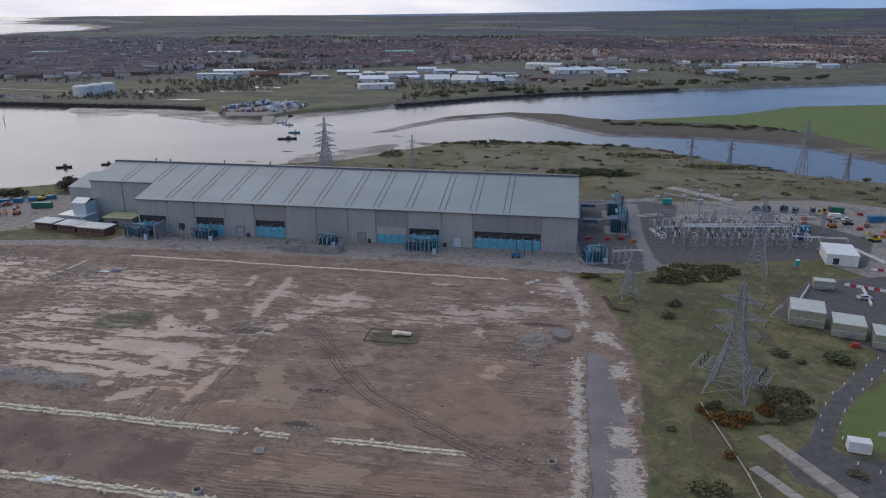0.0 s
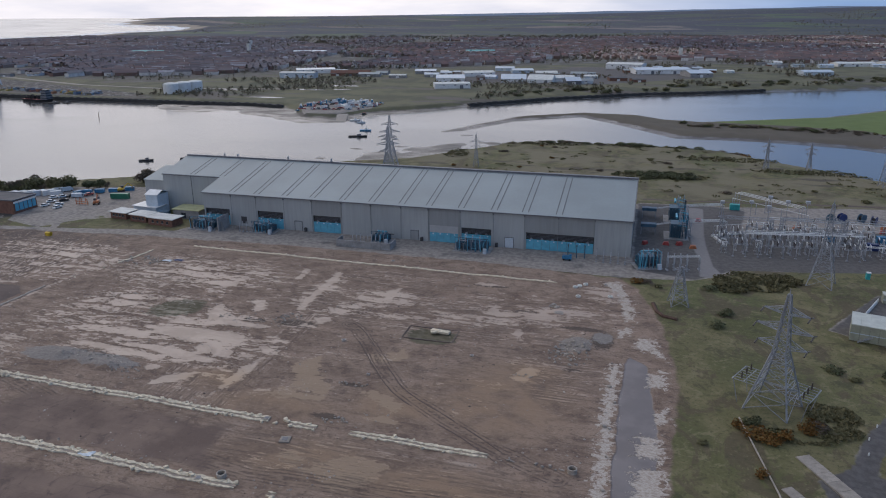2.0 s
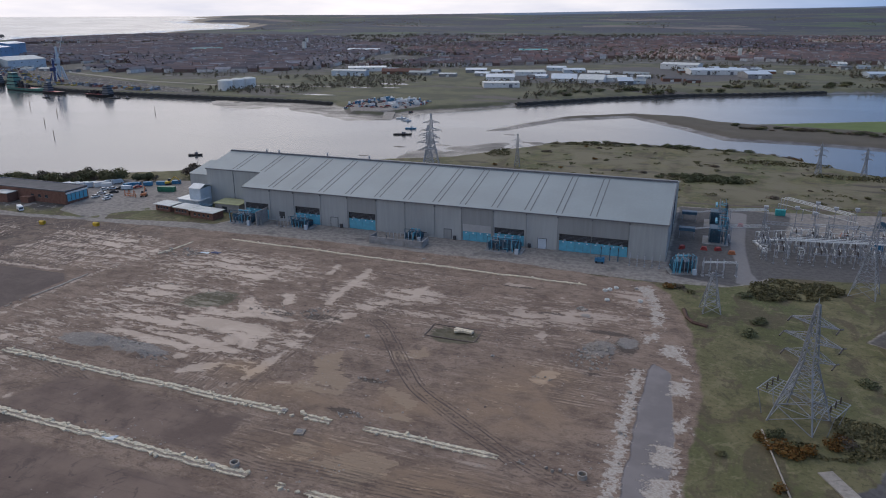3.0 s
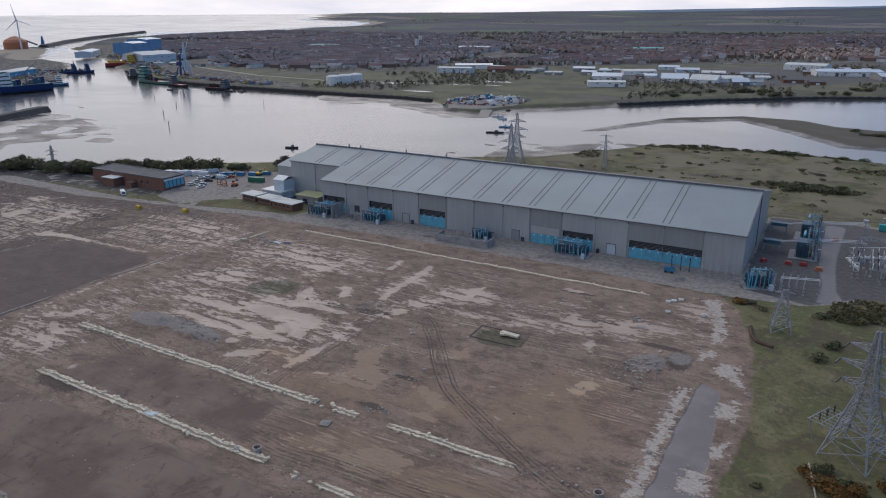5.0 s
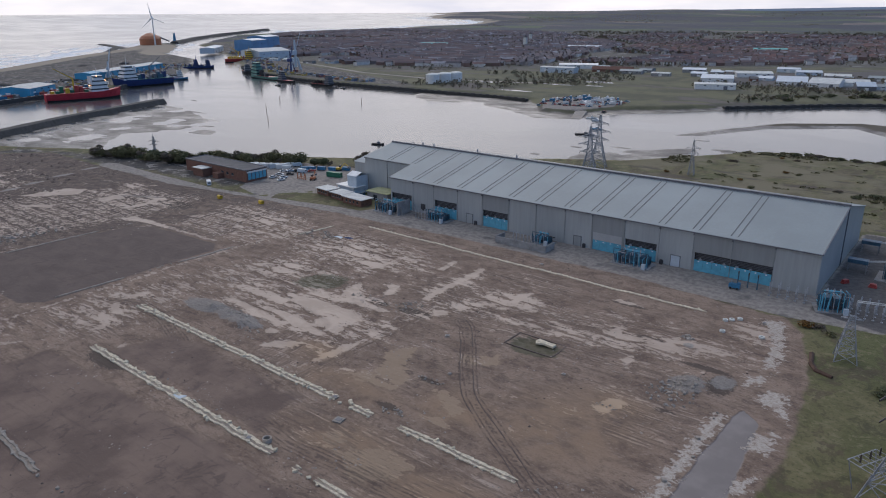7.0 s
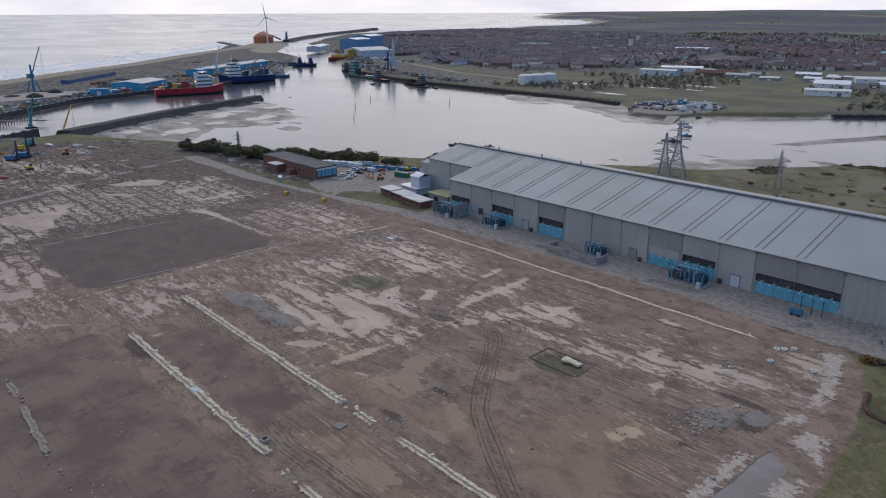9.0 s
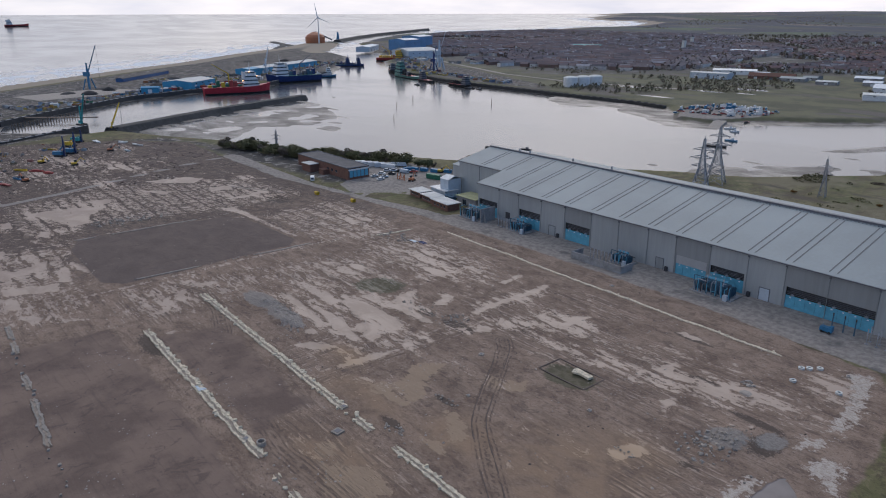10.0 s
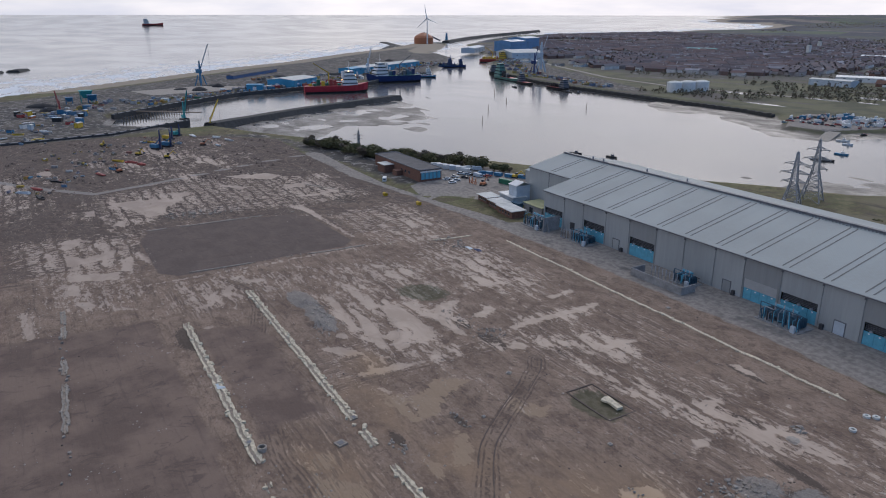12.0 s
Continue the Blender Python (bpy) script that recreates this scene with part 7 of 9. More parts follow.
barriers(((79, 227), (86, 241)), 9, "white_paint", "white_paint")
barriers(((98, 244), (124, 234)), 16, "white_paint", "red")
barriers(((103, 242), (100, 226)), 8, "white_paint", "white_paint")
barriers(((113, 262), (125, 259)), 6, "white_paint", "red")
barriers(((116, 285), (121, 270)), 7, "white_paint", "white_paint")
for x, y, a, m in ((22, 284, 0, "red"), (27, 285, 30, "red"), (32, 282, 10, "orange"), (14, 283, 60, "red"), (75, 321, 10, "orange"), (122, 331, 0, "red"), (110, 329, 40, "orange"), (128, 315, 10, "red"), (137, 312, 80, "orange"),
                   (108, 322, 15, "red"), (133, 305, 15, "orange"), (140, 300, 45, "yellow"), (122, 258, 0, "orange"), (130, 256, 10, "yellow"), (36, 322, 0, "red"), (137, 340, 0, "red"), (84, 194, -10, "red"), (98, 190, 30, "red")):
    t = thing("pallet_stack", "stack of brightly painted pipe crates on gravel", "crate", "pipe crates")
    z = z_at(x, y)
    for k in range(3):
        part("crate", Mesh().box(x, y, z + 0.45 * k, 2.6 - 0.4 * k, 1.3, 0.4, a), m, t)
for i in range(9):
    x, y = ((89, 186), (84, 180.5), (79, 175), (75, 169.5), (70.5, 164), (67, 158), (64, 152), (62.5, 146), (66, 135))[i]
    t = thing("bollard", "short white marker post beside the path", "marker post", "path marker posts")
    for s in (-1, 1):
        part("post", Mesh().bar((x + s * 1.7, y - s * 1.2, z_at(x, y)), (x + s * 1.7, y - s * 1.2, z_at(x, y) + 0.7), 0.32, 6), "white_paint", t)
sign = thing("road_sign", "white sign board on a pole by the lane", "sign")
part("pole", Mesh().bar((69.5, 140, 0), (69.5, 140, 5.2), 0.14, 6), "galv", sign)
part("board", Mesh().box(69.5, 139.9, 4.6, 1.6, 0.1, 1.0), "white_paint", sign)
lane = thing("concrete_lane", "worn pale concrete lane slabs in grass", "pavement", kind="structure")
lx, ly, ax, ay = 47.5, 143.0, 60.5, 119.5
for k in range(9):
    f = (k + 0.5) / 9
    part("slab", Mesh().box(lx + (ax - lx) * f, ly + (ay - ly) * f, -0.25, 3.2, 2.9, 0.85, math.degrees(math.atan2(ay - ly, ax - lx)) + 90), "rubble_grey", lane)
for k in range(4):
    part("slab", Mesh().box(43.5 + 1.7 * k, 129.5 - 2.6 * k, -0.25, 3.0, 2.4, 0.8, -57), "rubble_grey", lane)
duct = thing("pipe_run", "thin grey pipe lying through rough grass", "pipe")
for a, b in (((36.5, 155, 0.7), (39, 140, 0.7)), ((39, 140, 0.7), (41, 128, 0.7)), ((41, 128, 0.7), (42, 117, 0.6))):
    part("pipe", Mesh().bar(a, b, 0.35, 8), "rubble_grey", duct)
ditch = thing("spoil_bank", "red-brown ridge of dug soil in grass", "soil bank")
m = Mesh()
path = [(17.5, 220), (18.6, 214), (20.5, 210.5), (24.5, 209)]
for (xa, ya), (xb, yb) in zip(path, path[1:]):
    m.bar((xa, ya, z_at(xa, ya) + 0.1), (xb, yb, z_at(xb, yb) + 0.1), 1.5, 6, 1.2)
part("bank", m, "soil", ditch)

# ---------------------------------------------------------------- trees, bushes and grass tufts
def leaf_material(name, a, b, c):
    n = Nodes(name)
    col = n.ramp(n.island(), [(0.0, a), (0.5, b), (1.0, c)])
    col = n.mix(n.step(n.noise(0.12, 3), 0.35, 0.7, 0.0, 0.5), col, tuple(0.55 * v for v in a))
    return n.done(col, 0.9, 0.0, 0.2)


M["leaf_dark"] = leaf_material("dark_evergreen_leaves", (0.072, 0.080, 0.042), (0.105, 0.112, 0.058), (0.14, 0.142, 0.076))
M["leaf_olive"] = leaf_material("olive_scrub_leaves", (0.110, 0.106, 0.050), (0.150, 0.138, 0.068), (0.195, 0.172, 0.090))
M["leaf_rust"] = leaf_material("rusty_autumn_leaves", (0.13, 0.060, 0.018), (0.19, 0.095, 0.025), (0.15, 0.105, 0.035))
M["leaf_bare"] = leaf_material("brown_bare_twigs", (0.135, 0.108, 0.084), (0.18, 0.14, 0.105), (0.15, 0.13, 0.095))
M["bark"] = plain("grey_brown_bark", (0.09, 0.07, 0.055), 0.95, grain=2.0, vary=0.3)


def leaves(m, cx, cy, cz, rx, ry, rz, count, size, rng):
    """Many small leaf clumps filling an uneven crown."""
    lobes = [(rng.uniform(-0.55, 0.55), rng.uniform(-0.55, 0.55), rng.uniform(-0.3, 0.5), rng.uniform(0.45, 0.75)) for _ in range(6)]
    for _ in range(count):
        lx, ly, lz, lr = rng.choice(lobes)
        d = Vector((rng.gauss(0, 1), rng.gauss(0, 1), rng.gauss(0, 1)))
        d.normalize()
        q = lr * rng.uniform(0.6, 1.0)
        p = Vector((cx + rx * (lx + d.x * q), cy + ry * (ly + d.y * q), max(cz + rz * (lz + d.z * q), cz - rz * 0.9)))
        s = size * rng.uniform(0.5, 1.3)
        u = Vector((rng.gauss(0, 1), rng.gauss(0, 1), rng.gauss(0, 0.6))).normalized()
        v = u.cross(d).normalized() if abs(u.dot(d)) < 0.95 else Vector((0, 0, 1))
        m.add([p - u * s, p + v * s * 0.7, p + u * s, p - v * s * 0.7 + d * s * 0.4], [(0, 1, 2), (0, 2, 3)])


def make_tree(label, h, spread, leaf, seed, count=700, low=0.25):
    rng = random.Random(seed)
    t = thing("tree", label, "tree", "bank-side trees")
    part("trunk", Mesh().bar((0, 0, -0.4), (0.1, 0, h * 0.4), 0.14 * h * 0.35, 7, 0.1 * h * 0.3), "bark", t)
    m = Mesh()
    for k in range(7):
        a = rng.uniform(0, 6.3)
        z0 = h * rng.uniform(0.18, 0.42)
        m.bar((0, 0, z0), (math.cos(a) * spread * 0.7, math.sin(a) * spread * 0.7, z0 + h * rng.uniform(0.15, 0.4)), 0.22, 5, 0.06)
    part("limb", m, "bark", t)
    c = Mesh()
    leaves(c, 0, 0, h * 0.56, spread, spread, h * 0.44, count, 0.42, rng)
    part("crown", c, leaf, t)
    return t


def make_bush(label, r, h, leaf, seed, count=260, size=0.3):
    rng = random.Random(seed)
    t = thing("bush", label, "bush", "scrub bushes")
    m = Mesh()
    for k in range(5):
        a = rng.uniform(0, 6.3)
        m.bar((0, 0, -0.3), (math.cos(a) * r * 0.5, math.sin(a) * r * 0.5, h * 0.6), 0.12, 4, 0.04)
    part("stem", m, "bark", t)
    c = Mesh()
    leaves(c, 0, 0, h * 0.42, r, r, h * 0.5, count, size, rng)
    part("foliage", c, leaf, t)
    return t


def dark_belt_place(rng):
    x = rng.uniform(-402, -330)
    return x, 250 + (x + 400) * 0.28 + rng.uniform(-9, 7)


prng = random.Random(21)
TREES = [make_tree("dark green bank-side tree with a ragged crown", 6.5, 3.6, "leaf_dark", 1), make_tree("olive-green bushy tree beside the shore", 5.2, 3.8, "leaf_olive", 2), make_tree("brown half-bare autumn tree", 5.5, 2.8, "leaf_bare", 3, 420)]
tplaces = []
for i in range(60):
    tplaces.append((*dark_belt_place(prng), prng.choice((0, 1, 1, 2))))
for i in range(52):
    x = prng.uniform(-330, -262)
    tplaces.append((x, 272 + (x + 326) * 0.62 + prng.uniform(-1.5, 6), prng.choice((0, 1, 1, 2))))
for i in range(7):
    tplaces.append((prng.uniform(-262, -215), 326 + prng.uniform(-4, 6), 2))
TREES[0].matrix_basis = pose(-345, 268, z_at(-345, 268))
TREES[1].matrix_basis = pose(-318, 276, z_at(-318, 276))
TREES[2].matrix_basis = pose(-246, 326, z_at(-246, 326))
for x, y, k in tplaces:
    s = prng.uniform(0.6, 1.4)
    copy_thing(TREES[k], pose(x, y, z_at(x, y) - 0.2, 0, 0, prng.uniform(0, 360)) @ Matrix.Diagonal((s * 1.1, s * 1.1, s, 1)))
BUSH = [make_bush("dark green scrub bush in rough grass", 2.2, 2.4, "leaf_dark", 11), make_bush("olive scrub bush in rough grass", 1.8, 1.7, "leaf_olive", 12),
        make_bush("rusty orange autumn shrub in rough grass", 1.9, 2.2, "leaf_rust", 13), make_bush("brown bramble thicket in rough grass", 2.6, 1.5, "leaf_bare", 14)]
bplaces = []
for x, y, k, s in ((36, 152, 2, 0.8), (39.5, 148.5, 2, 1.1), (42, 146.5, 2, 0.9), (50, 153, 2, 0.9), (52.5, 156, 2, 0.8), (38.7, 134, 2, 0.7), (31, 121.6, 1, 1.2), (34.7, 122, 1, 1.2), (76, 184, 0, 1.3), (78, 183, 0, 1.0), (63, 132, 3, 0.7),
                   (12, 238, 2, 0.9), (15, 239, 3, 0.9), (19, 236, 1, 0.8), (38.4, 217, 0, 1.0), (35.5, 207.6, 0, 1.0), (35.4, 237, 0, 0.9), (62, 186, 0, 0.9), (66, 182, 1, 0.8), (28, 143, 1, 0.6)):
    bplaces.append((x, y, k, s))
for i in range(60):
    x = prng.uniform(-110, 260)
    bplaces.append((x, prng.uniform(372, 500) - max(0, x - 60) * 0.42, prng.choice((1, 1, 1, 3, 3, 2)), prng.uniform(0.35, 1.1)))
for i in range(70):            # along the water's edge behind the hall
    x = prng.uniform(-118, 70)
    y = 512 if x > -85 else 467 + (x + 116) * 1.35
    bplaces.append((x, y - prng.uniform(0, 8), prng.choice((0, 0, 1, 3)), prng.uniform(0.7, 1.5)))
for i in range(50):
    bplaces.append((60 + i * 3.2 + prng.uniform(-3, 3), 512 - i * 1.9 - prng.uniform(0, 10), prng.choice((0, 3, 1, 2, 3)), prng.uniform(0.9, 2.2)))
for i in range(26):            # dense thicket on the field
    bplaces.append((prng.gauss(20, 11), prng.gauss(412, 5), 0, prng.uniform(0.9, 1.7)))
for i in range(40):            # island hedge
    bplaces.append((40 + i * 3.6 + prng.uniform(-2, 2), 628 - i * 0.4 + prng.uniform(-12, 8), prng.choice((0, 1, 3, 3)), prng.uniform(0.8, 1.8)))
for i in range(50):            # south bank
    x = prng.uniform(-190, 380)
    bplaces.append((x, 735 + (x + 167) * 0.62 + prng.uniform(30, 80), prng.choice((0, 1)), prng.uniform(1.5, 3.0)))
for k in range(4):
    BUSH[k].matrix_basis = pose(bplaces[k][0] + 3, bplaces[k][1] + 2, z_at(bplaces[k][0] + 3, bplaces[k][1] + 2))
bx, by = np.array([[b[0] for b in bplaces]]), np.array([[b[1] for b in bplaces]])
bz = land_height(bx, by)[0]
bw = inside_dist(SEA_AND_RIVER, bx, by)[0]
isl_ = inside_dist(ISLAND, bx, by)[0]
for (x, y, k, s), z, w, q in zip(bplaces, bz, bw, isl_):
    if w > -2 and q < 3:
        continue
    copy_thing(BUSH[k], pose(x, y, z - 0.1, 0, 0, prng.uniform(0, 360)) @ Matrix.Diagonal((s * 1.3, s * prng.uniform(0.9, 1.6), s * (0.85 if y < 262 else 0.9), 1)))


off = lambda X, Y: (inside_dist(SITE, X, Y) < -1) & (inside_dist(YARD, X, Y) < -1) & (inside_dist(CAR_PARK, X, Y) < -1) & (line_dist(FOOTPATH, X, Y) > 2.4) & (line_dist(FRONT_ROAD, X, Y) > 4.5) & (inside_dist(SEA_AND_RIVER, X, Y) < -4) & (abs(X - 54) + abs(Y - 131) > 14)


def thicket(name, label, rows, count, seed, size, mat, top, keep=None):
    """Low growth: leafy sprays over uneven humps, joined into one mesh."""
    r = np.random.default_rng(seed)
    X, Y = [], []
    for cx, cy, ra, rb in rows:
        k = max(20, int(count * ra * rb / sum(q[2] * q[3] for q in rows)))
        a, q = r.uniform(0, 6.283, k), np.sqrt(r.random(k))
        X.append(cx + ra * q * np.cos(a))
        Y.append(cy + rb * q * np.sin(a))
    X, Y = np.concatenate(X)[None], np.concatenate(Y)[None]
    hump = value_noise(X, Y, 3.5, seed + 1) * 0.7 + value_noise(X, Y, 1.4, seed + 2) * 0.3
    ok = hump > 0.34
    if keep is not None:
        ok &= keep(X, Y)
    X, Y, hump = X[ok], Y[ok], hump[ok]
    Z = land_height(X[None], Y[None])[0] + top * np.clip(hump - 0.3, 0, 1) * 1.6 * r.uniform(0.4, 1.0, X.size)
    n = X.size
    u, v = r.normal(size=(n, 3)), r.normal(size=(n, 3))
    u[:, 2] *= 0.45
    u /= np.linalg.norm(u, axis=1)[:, None]
    v -= (u * v).sum(1)[:, None] * u
    v /= np.linalg.norm(v, axis=1)[:, None]
    s = (size * r.uniform(0.5, 1.4, n))[:, None]
    P = np.stack([X, Y, Z], -1)
    co = np.stack([P - u * s, P + v * s * 0.7, P + u * s, P - v * s * 0.7], 1).reshape(-1, 3)
    me = bpy.data.meshes.new(name)
    me.from_pydata(co.tolist(), [], (np.arange(n)[:, None] * 4 + np.arange(4)[None]).tolist())
    me.materials.append(M[mat])
    tagged(new(name, me), label, "scrub", kind="stuff")


M["leaf_bramble"] = leaf_material("dark_bramble_leaves", (0.095, 0.090, 0.045), (0.135, 0.120, 0.062), (0.170, 0.148, 0.078))
thicket("bramble_thicket", "dark bramble thicket in rough grass by the yard", [(50, 248, 13, 9), (42, 240, 6, 5), (60, 252, 6, 6)], 5200, 31, 0.42, "leaf_bramble", 1.7, off)
thicket("bramble_thicket", "brown bramble patch beside the pylon foot", [(57, 160, 6, 9), (52, 152, 5, 4), (46, 150, 5, 3)], 2600, 32, 0.34, "leaf_bramble", 1.0, off)


heath = random.Random(91)
thicket("heath_scrub", "low brown and olive scrub dotted over the heath", [(heath.uniform(-100, 230), heath.uniform(360, 500), heath.uniform(1.0, 4.5), heath.uniform(0.8, 2.4)) for _ in range(150)], 5200, 37, 0.42, "leaf_olive", 1.3,
        lambda X, Y: off(X, Y) & (inside_dist(SEA_AND_RIVER, X, Y) < -5))
thicket("bramble_thicket", "dark scrub along the field edge behind the hall", [(20, 412, 26, 9), (60, 470, 30, 8), (-70, 500, 40, 6), (10, 508, 50, 5), (110, 440, 40, 6), (-108, 452, 9, 14)], 7000, 35, 0.55, "leaf_bramble", 1.9, off)


def roof_mix(name, stops):
    n = Nodes(name)
    return n.done(n.mix(n.step(n.noise(0.3, 3), 0.3, 0.7, 0, 0.35), n.ramp(n.island(), stops), (0.15, 0.125, 0.12)), 0.85)


# ---------------------------------------------------------------- docks, ships and quays
M["quay"] = plain("dark_wet_quay_wall", (0.055, 0.052, 0.05), 0.7, grain=0.3, vary=0.35)
M["rock"] = plain("dark_breakwater_rock", (0.052, 0.05, 0.047), 0.9, grain=0.25, vary=0.4, bump=0.2)
M["blue_shed"] = sheeting("sky_blue_shed_sheeting", (0.035, 0.27, 0.45), 0.8, 'X')
M["deep_blue"] = sheeting("deep_blue_shed_sheeting", (0.04, 0.11, 0.26), 0.8, 'X')
M["mid_blue"] = sheeting("two_tone_blue_hall_sheeting", (0.10, 0.24, 0.42), 1.2, 'X', vary=0.25)
M["ship_green"] = plain("sea_green_hull", (0.10, 0.24, 0.20), 0.5, grain=0.2, vary=0.3)
M["ship_red"] = plain("bright_red_hull", (0.48, 0.035, 0.05), 0.45, grain=0.2, vary=0.2)
M["lamp"] = Nodes("deck_lamp").mat
M["lamp"].node_tree.nodes["Principled BSDF"].inputs["Emission Color"].default_value = (1.0, 0.45, 0.15, 1)
M["lamp"].node_tree.nodes["Principled BSDF"].inputs["Emission Strength"].default_value = 6.0


def quay_wall(label, line, h, width, mat="quay", top="concrete", z0=-6.5):
    t = thing("quay_wall", label, "quay wall", kind="structure")
    for k, ((xa, ya), (xb, yb)) in enumerate(zip(line, line[1:])):
        L = math.hypot(xb - xa, yb - ya)
        a = math.degrees(math.atan2(yb - ya, xb - xa))
        x, y = (xa + xb) / 2, (ya + yb) / 2
        w = part("wall", Mesh().box(x, y, z0, L + 0.02 * k, width, h - z0 - 0.01 * k, a), mat, t)
        part("coping", Mesh().box(x, y, h, L, width * 0.9, 0.25, a), top, w)
        for q in range(int(L / 9)):
            f = (q + 0.5) / int(L / 9)
            part("pile", Mesh().bar((xa + (xb - xa) * f, ya + (yb - ya) * f, z0), (xa + (xb - xa) * f, ya + (yb - ya) * f, h + 0.8), width * 1.15, 6), mat, w)
    return t


quay_wall("dark piled quay wall along the dock", [(-632, 146), (-687, 205), (-756, 291), (-772, 348), (-796, 415), (-789, 458)], 0.6, 3)
quay_wall("dark piled quay wall along the channel", [(-795, 466), (-864, 544), (-900, 620)], 0.6, 3)
quay_wall("dark wall at the head of the dock", [(-505, 60), (-516, 132), (-560, 196)], 1.2, 2.5)
quay_wall("long dark embankment wall along the far bank", [(-953, 769), (-825, 707), (-712, 678), (-633, 670), (-509, 670)], -0.6, 3.5, "rock", "rock")
quay_wall("dark stone embankment on the far bank", [(-509, 670), (-386, 671), (-346, 664)], -0.8, 4, "rock", "rock")
quay_wall("dark stone embankment on the far bank", [(-167, 723), (-89, 801), (4, 868), (70, 897), (141, 942)], -1.4, 5, "rock", "rock")


def breakwater(label, line, h, half, z0=-7):
    t = thing("breakwater", label, "breakwater", kind="structure")
    for (xa, ya), (xb, yb) in zip(line, line[1:]):
        d = Vector((xb - xa, yb - ya, 0)).normalized()
        nrm = Vector((-d.y, d.x, 0))
        m = Mesh()
        pts = []
        k = max(4, int(math.hypot(xb - xa, yb - ya) / 14))
        for i in range(k + 1):
            p = Vector((xa + (xb - xa) * i / k, ya + (yb - ya) * i / k, 0))
            r = float(rise(np.hypot(p.x - 20, p.y - 30)))
            j = 0.6 * noise.noise((p.x * 0.1, p.y * 0.1, 2))
            pts += [p - nrm * (half * 1.7) + Vector((0, 0, z0 + r)), p - nrm * half * (0.8 + 0.2 * j) + Vector((0, 0, h + j * 0.5 + r)), p + nrm * half * (0.8 - 0.2 * j) + Vector((0, 0, h - j * 0.4 + r)), p + nrm * (half * 1.7) + Vector((0, 0, z0 + r))]
        m.add(pts, [(4 * i + q, 4 * i + 1 + q, 4 * i + 5 + q, 4 * i + 4 + q) for i in range(k) for q in range(3)] + [(0, 3, 2, 1), (4 * k, 4 * k + 1, 4 * k + 2, 4 * k + 3)])
        part("bank", m, "rock", t)
    return t


breakwater("dark timber and stone breakwater across the dock mouth", [(-540, 208), (-600, 318), (-648, 436)], 0.4, 6)
breakwater("long dark harbour pier reaching into the sea", [(-1860, 1220), (-2080, 1440), (-2250, 1660), (-2460, 2030)], 3.0, 10)
breakwater("dark low groyne in the surf", [(-1560, 860), (-1790, 1010)], -1.5, 8)
breakwater("dark low groyne in the surf", [(-1690, 985), (-2000, 1080)], -2.0, 10)
breakwater("dark rocks awash in the surf", [(-1296, 95), (-1262, 80)], -1.0, 9)
breakwater("dark rocks awash in the surf", [(-1262, 60), (-1230, 40)], -1.0, 8)
jetty = thing("timber_jetty", "dark timber jetty on many piles in the dock", "jetty")
part("deck", Mesh().box(-640, 185, -0.6, 4.5, 84, 0.5, -38), "wood", jetty)
for k in range(26):
    f = k / 25
    part("pile", Mesh().bar((-614 - 52 * f, 152 + 66 * f, -7), (-614 - 52 * f, 152 + 66 * f, 0.2), 0.9, 6), "wood", jetty)


def hull(L, W, H, bow=0.28, stern=0.12):
    """A ship's hull along local x, bow at +x, waterline at 0."""
    m = Mesh()
    n = 15
    pts = []
    for i in range(n):
        u = i / (n - 1)
        x = -L / 2 + L * u
        w = W / 2 * (1 - max(0, (u - (1 - bow)) / bow) ** 2.0) * (0.8 + 0.2 * min(1, u / stern))
        w = max(w, 0.08)
        sheer = H * (1 + 0.42 * max(0, (u - 0.6) / 0.4) ** 2)
        fl = L * 0.03 * u * u
        pts += [(x, -w * 0.72, -2.0), (x + fl, -w, sheer), (x + fl, w, sheer), (x, w * 0.72, -2.0)]
    faces = [(4 * i + k, 4 * i + 4 + k, 4 * i + 5 + k, 4 * i + 1 + k) for i in range(n - 1) for k in range(3)] + [(0, 1, 2, 3), (4 * n - 4, 4 * n - 1, 4 * n - 2, 4 * n - 3)]
    return m.add(pts, faces)


